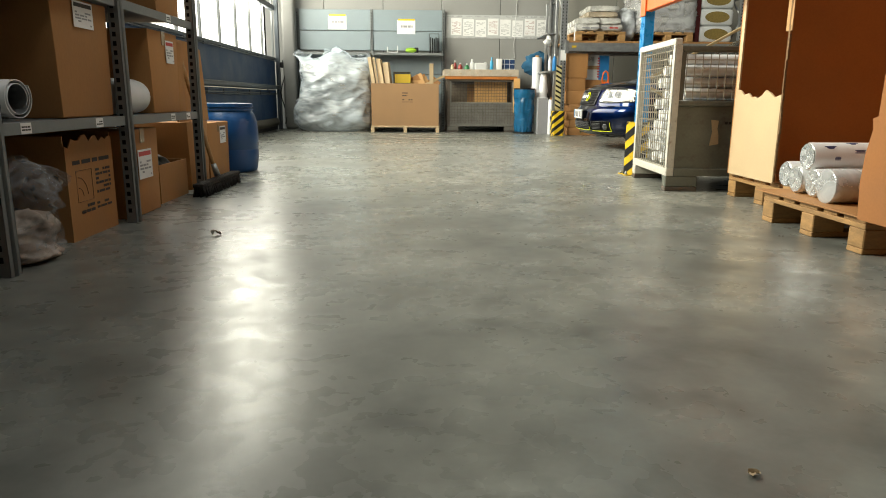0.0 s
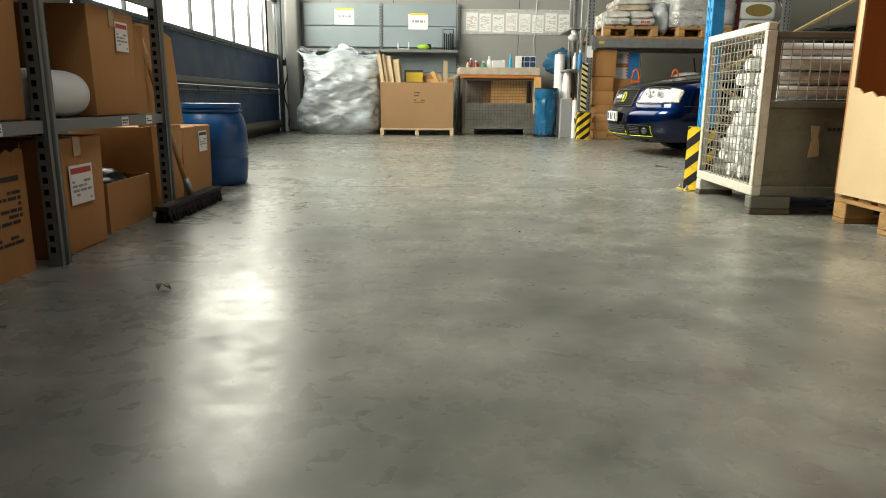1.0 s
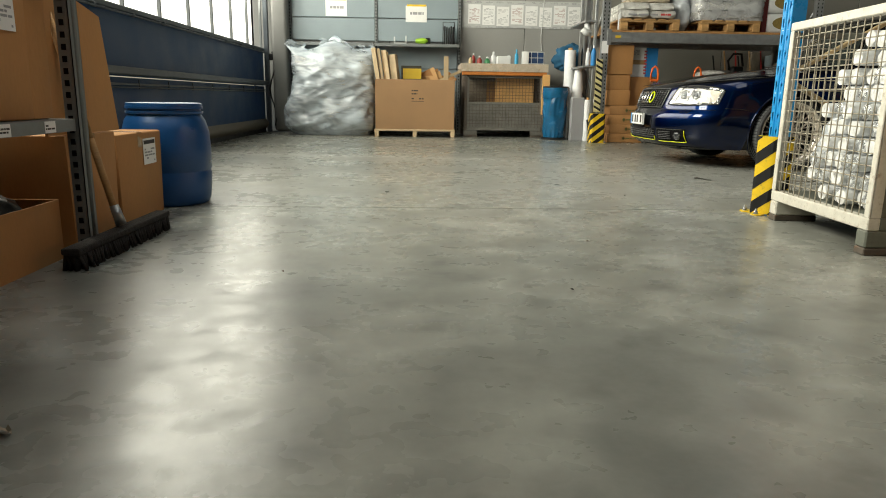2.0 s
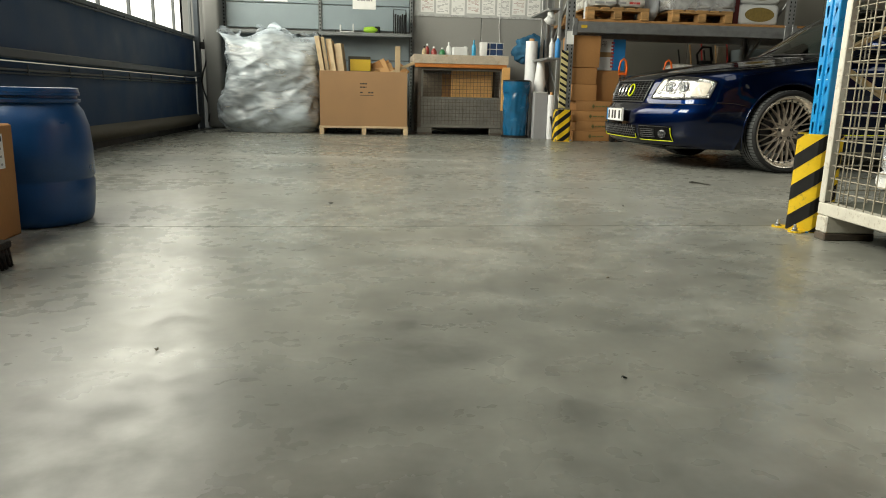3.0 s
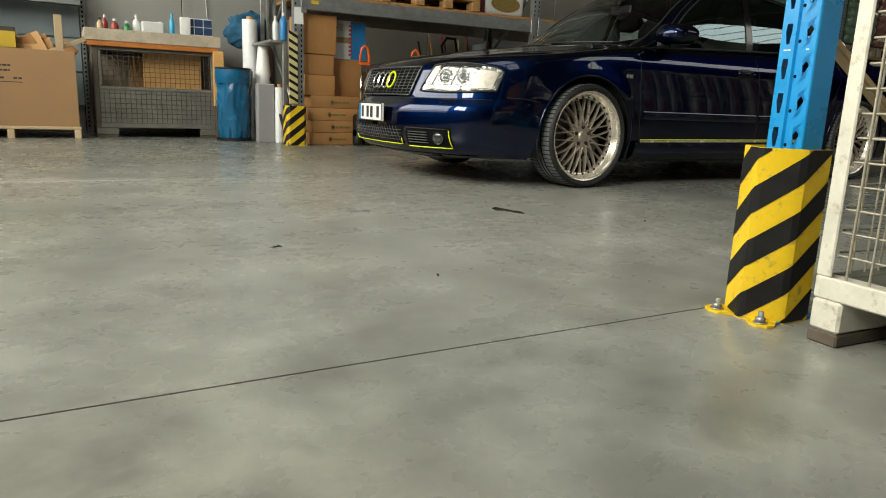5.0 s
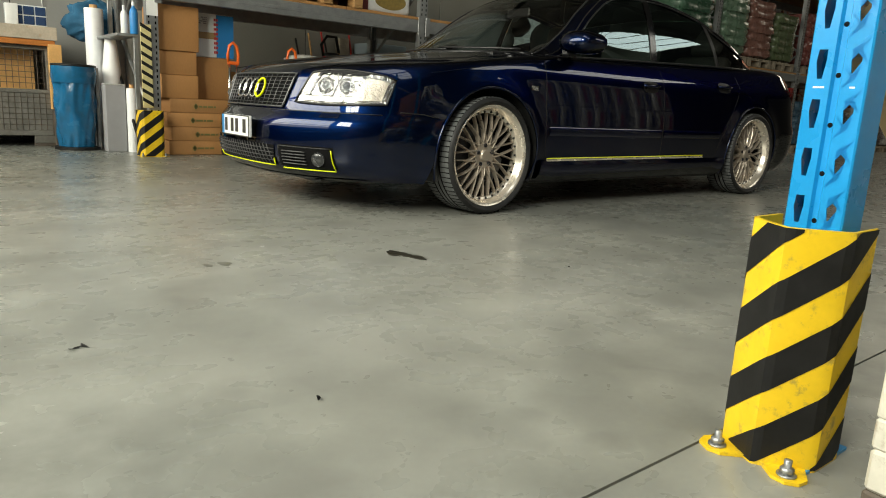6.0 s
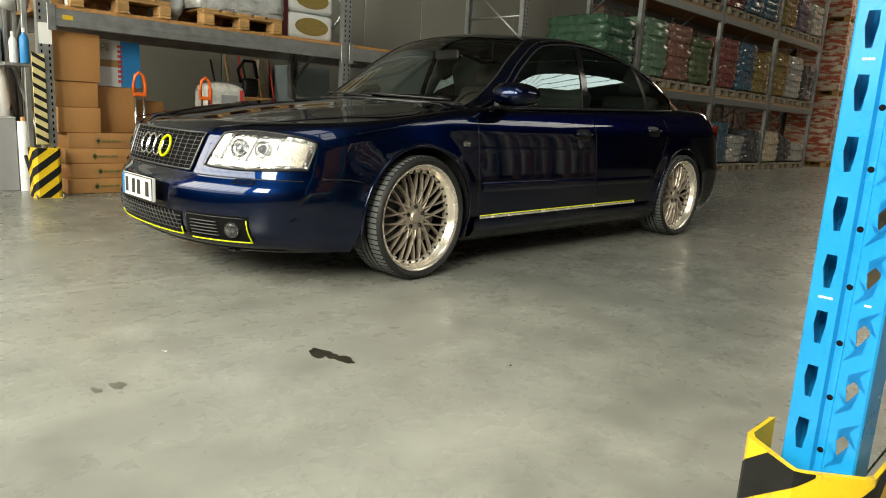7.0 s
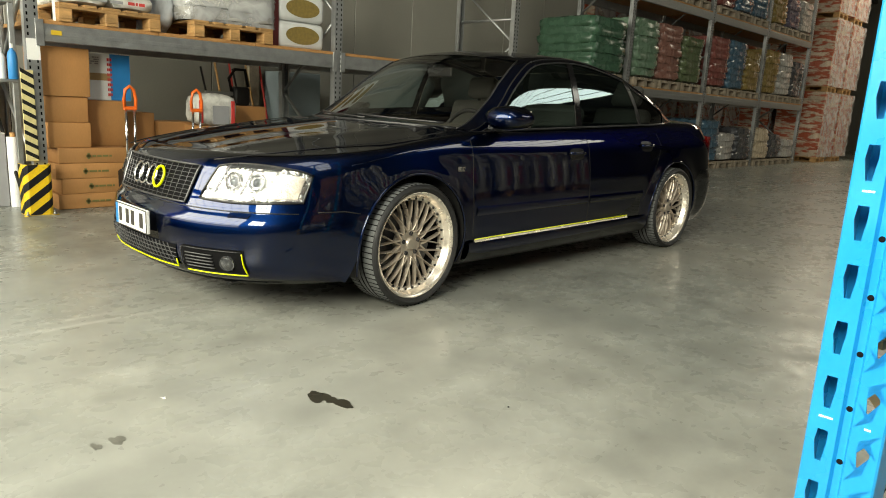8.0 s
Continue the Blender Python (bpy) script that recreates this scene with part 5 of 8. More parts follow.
for x in FRAMES:
    p = piece("post", post_me, rack, pose(x, 0, 0))
    tagged(piece("slot_row", slot_me, p, pose(0, 0, 0)), kind="stuff")
    piece("post", post_me, rack, pose(x, deep, 0, 0, 0, 180))
    piece("foot_plate", foot_me, rack, pose(x, 0, 0))
    piece("foot_plate", foot_me, rack, pose(x, deep, 0, 0, 0, 180))
    for k in range(5):
        piece("brace", brace_me, rack, pose(x, 0, 0.3 + 0.8 * k) if k % 2 == 0 else pose(x, deep, 0.3 + 0.8 * k, 0, 0, 180))
    for z in (0.25, 2.2, 4.2):
        piece("tie", tie_me, rack, pose(x, 0, z))


def rack_level(x0, x1, z):
    """Two beams with end plates, and boards on them; z is the top of the boards."""
    xm, h = (x0 + x1) / 2, (x1 - x0) / 2 - 0.05
    for y in (-0.01, deep - 0.04):
        b = box(xm - h, xm + h, y, y + 0.05, z - 0.165, z - 0.03, 0.004)
        box(xm - h, xm + h, y - 0.002, y, z - 0.115, z - 0.085, 0.001, bm=b)
        p = part("beam", b, M_GALV, rack, "galvanised box beam")
        for s in (-1, 1):
            part("end_plate", box(xm + s * h - 0.03, xm + s * h + 0.03, y - 0.008, y - 0.0025, z - 0.20, z, 0.002), M_GALV, p)
    for k in range(3):
        part("deck_board", box(xm - h + 2 * h * k / 3 + 0.002, xm - h + 2 * h * (k + 1) / 3 - 0.002, 0.0, deep - 0.01, z - 0.0295, z, 0.002), M_CHIP, rack, "chipboard deck")


LEV = 1.51
for a, b2 in zip(FRAMES, FRAMES[1:]):
    rack_level(a, b2, LEV)
    if a > 11:
        rack_level(a, b2, 3.05)
part("load_sign", box(2.86, 2.935, -0.016, -0.0125, LEV - 0.11, LEV - 0.075), M_YELLOWBOX, rack, "small yellow load sign")


def post_guard(loc, rz, pts, h, label):
    """A bent steel plate round a post foot, open behind, with diagonal black bands; pts: its plan, nose near the origin towards -x."""
    g = thing("post_guard", label, "post guard", loc, rz, group="post guards")
    t = 0.006
    inner = [(a + t * 1.3, c * 0.93) for a, c in pts]
    part("plate", prism(pts + inner[::-1], "z", 0, h), M_YELLOW, g, "bent yellow steel plate", 25)
    run = [0.0]
    for (a, c), (a2, c2) in zip(pts, pts[1:]):
        run.append(run[-1] + math.hypot(a2 - a, c2 - c))

    def at(s, off):
        for k in range(len(pts) - 1):
            if s <= run[k + 1] + 1e-9:
                q = (s - run[k]) / (run[k + 1] - run[k])
                (a, c), (a2, c2) = pts[k], pts[k + 1]
                ln = math.hypot(a2 - a, c2 - c)
                return a + q * (a2 - a) + off * (c2 - c) / ln, c + q * (c2 - c) - off * (a2 - a) / ln

    band, gap, slope = 0.065, 0.130, 0.78
    z0 = -0.39 - slope * run[len(pts) // 2] % gap
    while z0 < h + 0.1:
        b = bmesh.new()
        cuts = sorted(set([run[-1] * k / 40 for k in range(41)] + run))
        prev = None
        for s in cuts:
            lo = max(0.004, z0 + slope * s)
            hi = min(h - 0.001, z0 + slope * s + band)
            if hi - lo < 0.001:
                prev = None
                continue
            xa, ya = at(s, 0.0012)
            pair = (b.verts.new((xa, ya, lo)), b.verts.new((xa, ya, hi)))
            if prev:
                b.faces.new((prev[0], pair[0], pair[1], prev[1]))
            prev = pair
        if len(b.faces):
            part("stripe", b, M_BLACK, g, "black warning stripe")
        else:
            b.free()
        z0 += gap
    mid = len(pts) // 2
    for a, c in ((pts[mid - 1], pts[mid - 2]), (pts[mid + 1], pts[mid + 2])):
        a, c = Vector((*a, 0)), Vector((*c, 0))
        d = (c - a).normalized()
        out = Vector((-abs(d.y), d.x * (1 if c.y > 0 else -1), 0))
        foot = [a + d * 0.004, a + d * 0.012 + out * 0.040, a + d * 0.03 + out * 0.056, c - d * 0.022 + out * 0.056, c - d * 0.006 + out * 0.040, c - d * 0.002]
        p = part("foot", prism([(v.x, v.y) for v in foot], "z", 0.0005, 0.0065), M_YELLOW, g, "bolted foot plate")
        w = (a + c) / 2 + out * 0.032
        b = turned([(0.016, 0.0066), (0.016, 0.009), (0.0, 0.009)], 14)
        turned([(0.0115, 0.009), (0.0115, 0.020), (0.0065, 0.021), (0.0065, 0.034), (0.0, 0.035)], 6, bm=b)
        part("bolt", b, M_GALV, p, "zinc anchor bolt").location = (w.x, w.y, 0)
    return g


post_guard((2.057, 5.436, 0), 0, [(0.15, 0.088), (0.064, 0.088), (0.050, 0.080), (0.006, 0.012), (0.0, 0.0), (0.006, -0.012), (0.050, -0.072), (0.064, -0.080), (0.15, -0.080)], 0.416, "yellow and black steel post guard, chipped, bolted to the floor")
post_guard((2.68, 11.235, 0), 90, [(0.15, 0.10), (0.03, 0.10), (0.012, 0.09), (0.0, 0.07), (0.0, 0.0), (0.0, -0.07), (0.012, -0.09), (0.03, -0.10), (0.15, -0.10)], 0.40, "yellow and black steel post guard on the rack corner")
# striped tape profile up the first rack post
tp = thing("striped_profile", "yellow and black warning strip on the rack post", "warning strip", (2.655, 11.31, 0.42))
part("strip", box(-0.03, 0.06, 0.0, 0.012, 0, 0.70, 0.003), M_YELLOWPALE, tp)
for k in range(9):
    z = 0.01 + 0.078 * k
    part("stripe", prism([(-0.03, z + 0.05), (0.06, z), (0.06, z + 0.032), (-0.03, z + 0.082)], "y", -0.0016, -0.0004), M_BLACK, tp)
wp = thing("paper_sheet", "white paper notice on the rack post", "paper", (2.73, RY, 1.2), group="paper sheets")
part("sheet", box(-0.045, 0.048, -0.004, -0.002, 0, 0.16), M_PAPER, wp)

# blue rack beside the aisle
BX, BYR, SLOTSTEP = 2.130, 5.430, 0.0785
bl = thing("blue_rack", "blue steel pallet rack with slotted posts", "rack", (BX, BYR, 0))
H = 4.2
# post section facing -x: two flat flanges with keyhole slots, a shallow groove between them, returned sides
PW, PD, PT = 0.047, 0.075, 0.0022


def slotted_face(bm, y0, y1, lean):
    """One flange from y0 to y1 with slanted slots cut through it, one to each step."""
    ym = (y0 + y1) / 2
    rows = int((H - 0.02) / SLOTSTEP)
    hole = [(-0.0072, 0.023), (0.0062, 0.023), (0.0082, 0.004), (0.0036, -0.023), (-0.0040, -0.023), (-0.0075, 0.006)]
    hole = [(lean * a, c) for a, c in hole]
    if lean < 0:
        hole = hole[::-1]
    for k in range(rows):
        z0 = 0.008 + SLOTSTEP * k
        z1 = z0 + SLOTSTEP if k < rows - 1 else H
        zc = z0 + SLOTSTEP / 2
        rings = []
        for x in (0.0, PT):
            inner = [bm.verts.new((x, ym + a, zc + c)) for a, c in hole]
            outer = [bm.verts.new((x, y, z)) for y, z in ((y0, z1), (y1, z1), (y1, zc), (y1, z0), (y0, z0), (y0, zc))]
            for i in range(6):
                bm.faces.new((outer[i], outer[(i + 1) % 6], inner[(i + 1) % 6], inner[i]))
            rings.append(inner)
        for i in range(6):
            bm.faces.new((rings[0][i], rings[0][(i + 1) % 6], rings[1][(i + 1) % 6], rings[1][i]))


bm = bmesh.new()
slotted_face(bm, 0.008, PW - 0.003, 1)
slotted_face(bm, -PW + 0.003, -0.008, -1)
groove = [(0.0, 0.008), (0.0065, 0.0045), (0.0065, -0.0045), (0.0, -0.008)]
prism(groove + [(x + PT, y * 0.9) for x, y in groove[::-1]], "z", 0.008, H, bm)
for q in (1, -1):
    ret = [(0.0, q * (PW - 0.003)), (0.0022, q * (PW - 0.0004)), (0.006, q * PW), (PD, q * PW), (PD, q * 0.030)]
    inr = [(PD - PT, q * 0.030), (PD - PT, q * (PW - PT)), (0.006, q * (PW - PT)), (PT, q * (PW - 0.004))]
    prism(ret + inr, "z", 0.008, H, bm)
bmesh.ops.remove_doubles(bm, verts=bm.verts[:], dist=0.00005)
bmesh.ops.recalc_face_normals(bm, faces=bm.faces[:])
post_face = mesh_of("post", bm, M_BLUEPOST)
p = tagged(piece("post", post_face, bl, pose(0, 0, 0)), "blue powder coated post with keyhole slots")
hole_me = mesh_of("rivet_hole", turned([(0.0, 0.0062), (0.0042, 0.0062), (0.0042, 0.0072), (0.0, 0.0072)], 12, "X"), M_DARK)
for k in range(40):
    piece("rivet_hole", hole_me, p, pose(0, 0, 0.030 + SLOTSTEP * k))
for k in range(8):
    for y0, y1 in ((0.016, 0.034), (-0.030, -0.022)):
        part("stamp", bars(bmesh.new(), "x", y0, y1, 0.0085 + 2 * 2 * SLOTSTEP * k, 0.0135 + 4 * SLOTSTEP * k, -0.0006, 1, 1.0, k, thick=0.0006), M_PAPER, p)
p = piece("post", post_face, bl, pose(1.10, 0, 0, 0, 0, 180))
for k in range(6):
    z = 0.155 + 0.585 * k
    a, c = (0.06, 1.04) if k % 2 else (1.04, 0.06)
    bb = bmesh.new()
    d = Vector((c - a, 0, 0.545))
    join(bb, box(-0.017, 0.017, -0.010, 0.010, 0, d.length, 0.003), Matrix.Translation((a, 0, z)) @ d.to_track_quat("Z", "Y").to_matrix().to_4x4())
    part("brace", bb, M_BRACE, bl, "yellow passivated flat brace")
part("foot_plate", box(-0.03, 0.13, -0.07, 0.07, 0, 0.006), M_BLUEPOST, bl)
part("foot_plate", box(0.97, 1.13, -0.07, 0.07, 0, 0.006), M_BLUEPOST, bl)
p = part("beam", box(0.0, 0.05, -3.1, -0.055, 1.24, 1.35, 0.004), M_ORANGE, bl, "orange-red box beam")
part("end_plate", box(-0.012, -0.002, -0.075, 0.03, 1.21, 1.40, 0.002), M_ORANGE, p)

# ---- crate with foil rolls beside the blue post ----
mesh_crate("mesh_crate", "white steel mesh crate filled with pipe insulation shells", (2.030, 4.42, 0), -3.0, M_CAGE, M_CAGEGREY, M_WIRE, 0.40, True)
sc = thing("torn_sticker", "torn paper sticker on the crate flap", "sticker", (2.30, 4.414, 0.30))
part("paper", prism([(0.0, 0.0), (0.06, 0.01), (0.055, 0.07), (0.045, 0.11), (0.05, 0.16), (0.0, 0.165), (0.012, 0.09)], "y", -0.0015, 0.0), M_CHIPPALE, sc)
b = bars(bmesh.new(), "y", 0.09, 0.20, 0.13, 0.16, 0.0, 1, 1.0, 8)
part("stencil_bars", b, M_INK, sc)
rl = random.Random(21)
row = 0
for z in [0.20 + 0.072 * k for k in range(10)]:
    n = 7 if row < 6 else 6 - (row - 6)
    for k in range(n):
        y = 4.49 + 0.072 * k + (0.036 if row % 2 else 0)
        if y > 5.0:
            continue
        r = 0.033
        t = thing("insulation_shell", "pale foil-covered pipe shell lying in the crate", "pipe shell", (2.10 + rl.uniform(-0.03, 0.05), y, z + rl.uniform(-0.004, 0.004)), group="pipe shells in the crate")
        ln = 0.95
        part("cover", turned([(r, 0), (r, ln)], 14, "X"), M_ROLL, t, smooth=40)
        part("end_face", turned([(r * 0.35, -0.002), (r * 0.96, -0.001), (r * 0.96, 0.0005), (r * 0.35, 0.0005)], 14, "X", True), M_PAPER if rl.random() < 0.6 else M_FOIL, t, smooth=40)
    row += 1
crumpled("bottle_sack", "clear sack of small plastic bottles in the crate", "sack", (2.55, 5.02, 0.155), (0.75, 0.26, 0.5), M_FILM, M_STUFFING, 2.2, 2.6, 44)
# ---- large cut-open carton on pallets with foil rolls ----
pal = euro_pallet(label="worn wooden pallet under the cut-open carton")
pal.matrix_world = pose(2.98, 3.86, 0, 0, 0, 90)
copy_thing(pal, pose(2.75, 2.95, 0, 0, 0, 90))
oc = thing("cut_open_carton", "tall brown carton with a hole cut in its front", "carton", (2.345, 2.93, 0.146))
t = 0.010
zz = [(0.73, 0.475), (0.80, 0.46), (0.85, 0.485), (0.90, 0.50), (0.945, 0.47), (0.99, 0.455), (1.02, 0.465), (1.06, 0.46), (1.10, 0.485), (1.16, 0.475), (1.20, 0.50), (1.235, 0.505)]
# Front takes the lit cardboard colour, inside panels and flap the shaded one.
part("front_panel", prism([(1.27, 0), (1.27, 1.75), (1.235, 1.75)] + zz[::-1] + [(0.73, 0.0)], "x", 0, t), M_CARDLIT, oc)
part("side_panel", box(0.0, 1.1, 1.271, 1.271 + t, 0, 1.75), M_CARDSHADE, oc)
part("back_panel", box(1.1, 1.1 + t, -0.62, 1.28, 0, 1.75), M_CARDSHADE, oc)
# Unseen top, added to keep overhead light out of the carton.
part("top_panel", box(-0.24, 1.1, -0.61, 1.27, 1.751, 1.76), M_CARDSHADE, oc)
part("side_panel", box(-0.24, 1.1, -0.62, -0.61, 0, 1.75), M_CARDSHADE, oc)
part("flap", prism([(-0.60, 0.0), (-0.40, 0.0), (-0.385, 0.14), (-0.395, 0.25), (-0.42, 0.34), (-0.41, 0.38), (-0.44, 0.39), (-0.45, 0.75), (-0.6, 0.8)], "x", -0.245, -0.235), M_CARDSHADE, oc)
b = bmesh.new()
re = random.Random(4)
for k in range(40):
    z = 0.01 + 0.043 * k
    box(0.0005, t + 0.002, 0.722 - re.uniform(0, 0.012), 0.7295, z, z + 0.0425, bm=b)
part("torn_edge", b, M_CARDEDGE, oc, "frayed corrugated cut edge")
part("hanging_strip", box(0.002, 0.008, 0.70, 0.76, 0.80, 1.4), M_CARDPALE, oc)
ly = thing("cardboard_layer", "cardboard layer lying on the pallet", "cardboard", (2.71, 2.95, 0.1445))
part("layer", box(-0.58, 0.55, -0.42, 0.45, 0.0, 0.006), M_CARD, ly)


def foil_roll(x, y, z, r, ln, label, wrapped=False):
    t = thing("foil_roll", label, "roll", (x, y, z), group="insulation rolls")
    part("cover", turned([(r * 0.96, -0.004), (r, 0.004), (r, ln)], 28, "X"), M_ROLL, t, smooth=40)
    e = part("end_face", turned([(0.0, -0.006), (r * 0.3, -0.004), (r * 0.9, -0.008), (r * 0.955, -0.0045)], 28, "X"), M_FOIL, t, "crinkled foil end", 20)
    b = bmesh.new()
    q = random.Random(int(y * 1000))
    for k in range(46):
        a = q.uniform(0, 6.28)
        x0 = q.uniform(0.02, ln - 0.12)
        for j in range(3):
            aa = a + 0.09 * j
            pp = Vector((x0 + 0.05, (r + 0.0004) * math.cos(aa), (r + 0.0004) * math.sin(aa)))
            mm = Matrix.Translation(pp) @ Matrix.Rotation(aa, 4, "X")
            w = q.uniform(0.010, 0.028)
            bb = box(-w, w, -0.0006, 0.0006, -0.0020, 0.0020)
            join(b, bb, mm)
    part("print_bars", b, M_REDINK if wrapped else M_NAVY, t, "red print" if wrapped else "dark blue print")
    if wrapped:
        part("wrap", turned([(r * 0.5, -0.02), (r * 1.03, -0.012), (r * 1.05, 0.01), (r * 1.04, ln * 0.8)], 28, "X"), M_WRAP, t, "clear wrap", 60)
    return t


ZP = 0.151
R = 0.066
foil_roll(2.33, 3.490, ZP + R, R, 0.8, "white insulation roll with foil end on the pallet")
foil_roll(2.25, 3.245, ZP + R, R, 0.8, "white insulation roll with foil end on the pallet")
foil_roll(2.25, 3.100, ZP + R, R, 0.8, "white insulation roll with foil end on the pallet")
foil_roll(2.21, 2.920, ZP + R + 0.008, R + 0.008, 0.8, "insulation roll in clear wrap with red print", True)
foil_roll(2.25, 3.170, ZP + R + 0.116, R, 0.8, "white insulation roll lying on top of the others")

# ---- goods in the first rack bay ----
bagmesh = {}


def bag_mesh(sx, sy, sz, seed, k=9):
    """A filled sack pressed flat: a soft block with rounded, slightly crumpled sides."""
    def fn(a, c):
        th, ph = 2 * math.pi * a, math.pi * (c - 0.5)
        d = Vector((math.cos(th) * math.cos(ph), math.sin(th) * math.cos(ph), math.sin(ph)))
        m = (abs(d.x)**9 + abs(d.y)**9 + abs(d.z)**4)**(-1 / 6.5)
        q = d * m
        q.x, q.y, q.z = max(-1, min(1, q.x)), max(-1, min(1, q.y)), max(-1, min(1, q.z))
        w = 1 + 0.045 * noise.noise(q * 1.9 + Vector((seed, 1, 0))) + 0.03 * noise.noise(q * 4.6 + Vector((0, seed, 3)))
        return (q.x * w * sx / 2, q.y * w * sy / 2, sz / 2 + q.z * sz / 2)
    b = sheet(fn, 36, k + 3)
    bmesh.ops.remove_doubles(b, verts=b.verts[:], dist=0.0005)
    return b


def sack_load(x, y, z, w, d, layers, lh, mats, label, group, wrap=False, rz=0.0, name="sack_stack", double=False):
    t = thing(name, label, "sacks", (x, y, z), rz, group)
    q = random.Random(int(x * 100) + int(z * 10))
    key = (round(w, 2), round(d, 2), round(lh, 2), double)
    if key not in bagmesh:
        bagmesh[key] = [bag_mesh(w * (0.5 if double else 1), d, lh * (1.75 if lh > 0.12 else 1.34), s + 0.3) for s in range(3)]
        bagmesh[key] = [mesh_of("sack", b, M_PAPER, 60) for b in bagmesh[key]]
    for k in range(layers):
        for s in ((-0.25, 0.25) if double else (0,)):
            o = piece("sack", bagmesh[key][q.randrange(3)], t, pose(s * w + q.uniform(-0.015, 0.015), q.uniform(-0.02, 0.02), k * lh, 0, 0, q.uniform(-3, 3)))
            o.material_slots[0].link = "OBJECT"
            o.material_slots[0].material = mats[(k + (s > 0)) % len(mats)]
    if wrap:
        b = sheet(lambda a, c: (math.copysign(min(abs(math.cos(2 * math.pi * a)) * 1.35, 1), math.cos(2 * math.pi * a)) * (w / 2 + 0.012) * (1 + 0.015 * math.sin(40 * c + 9 * a)),
                                math.copysign(min(abs(math.sin(2 * math.pi * a)) * 1.35, 1), math.sin(2 * math.pi * a)) * (d / 2 + 0.012), c * layers * lh * 1.02), 48, 24)
        part("wrap", b, M_WRAP, t, "clear stretch wrap", 70)
    return t


def rack_pallet(x, z):
    return copy_thing(pal, pose(x, RY + 0.58, z))


rack_pallet(3.32, LEV)
sack_load(3.32, RY + 0.56, LEV + 0.144, 0.74, 1.05, 2, 0.10, [M_SACKWHITE], "white cement sacks on a pallet in the rack", "sack loads", double=True)
sack_load(3.42, RY + 0.60, LEV + 0.37, 0.5, 0.8, 2, 0.09, [M_SACKBEIGE, M_SACKWHITE], "loose beige sacks lying on the white ones", "sack loads")
sp = thing("sack_print", "dark and red print bars on the front sacks", "print", (3.32, RY + 0.045, LEV + 0.20))
part("bars", bars(bmesh.new(), "y", -0.30, 0.10, -0.02, 0.02, -0.045, 1, 1.0, 5), M_GREYINK, sp)
part("red_bars", bars(bmesh.new(), "y", 0.14, 0.28, -0.02, 0.025, -0.045, 1, 1.0, 2), M_REDINK, sp)
tb2 = thing("sealant_tube", "white tube standing on the rack deck", "tube", (2.93, RY + 0.08, LEV))
part("tube", turned([(0.024, 0), (0.024, 0.20), (0.008, 0.22), (0.006, 0.27)], 14), M_WHITEPLAST, tb2, smooth=40)
rack_pallet(4.42, LEV)
sack_load(4.42, RY + 0.56, LEV + 0.144, 0.90, 1.10, 6, 0.11, [M_SACKGREY, M_SACKWHITE], "shrink-wrapped pallet of pale sacks in the rack", "sack loads", True)
crumpled("plastic_bag", "clear plastic bag on the rack deck between pallets", "bag", (3.84, RY + 0.45, LEV + 0.001), (0.28, 0.5, 0.55), M_FILM, M_STUFFING, 4.4)
for k in range(3):
    wo = thing("wool_pack", "white wrapped mineral wool roll with ochre end", "insulation pack", (5.24, RY + 0.10, LEV + 0.001 + 0.265 * k), group="mineral wool packs")
    part("wrapper", box(-0.27, 0.27, 0.0, 0.9, 0, 0.26, 0.05, seg=3), M_WHITEPLAST, wo, smooth=50)
    e = bmesh.new()
    pts = [(0.20 * math.cos(a * 0.2618), 0.13 + 0.088 * math.sin(a * 0.2618)) for a in range(24)]
    prism(pts, "y", -0.004, 0.02, e)
    part("wool_end", e, M_OCHRE, wo, "ochre mineral wool end")
b = box(4.90, 4.97, RY + 0.12, RY + 0.9, LEV + 0.001, LEV + 0.75, 0.004)
solo("red_panel", b, M_DARKRED, "dark red panel standing between the goods", "panel")

# below the first level
for k in range(4):
    dx = (0.0, 0.03, -0.01, 0.02)[k]
    c = carton(2.86 + dx, 3.43 + dx, 11.42, 11.90, 0.002 + 0.128 * k, 0.128 + 0.128 * k, "flat brown carton with green print in a stack", tape=False, group="flat cartons")
    b = bars(bmesh.new(), "y", -0.02, 0.14, 0.045, 0.075, -0.245, 1, 1.0, k)
    box(-0.07, -0.03, -0.2465, -0.2455, 0.05, 0.07, bm=b)
    box(-0.06, -0.04, -0.2465, -0.2455, 0.035, 0.085, bm=b)
    part("print_bars", b, M_GREENINK, c)
carton(2.82, 3.15, 11.44, 11.88, 0.514, 0.72, "brown carton in the stack below the rack", group="stacked cartons")
carton(2.81, 3.14, 11.45, 11.88, 0.722, 0.93, "brown carton in the stack below the rack", group="stacked cartons")
carton(2.80, 3.16, 11.43, 11.88, 0.932, 1.32, "tall brown carton on top of the stack", group="stacked cartons")
carton(3.17, 3.52, 11.62, 12.1, 0.514, 0.905, "dark brown carton behind the stack", M_CARD, group="stacked cartons")
carton(3.45, 3.9, 11.95, 12.35, 0.0, 0.80, "brown carton standing behind the pallet truck")
carton(3.92, 4.3, 11.9, 12.3, 0.0, 0.72, "brown carton standing in the rack bay")
rw = thing("insulation_box", "white and blue insulation box with a red word bar", "box", (3.38, 11.64, 0.907))
part("body", box(-0.19, 0.19, 0, 0.3, 0, 0.40, 0.005), M_WHITEPLAST, rw)
part("blue_field", box(0.02, 0.188, -0.003, -0.0005, 0.004, 0.396), M_BLUEINK, rw)
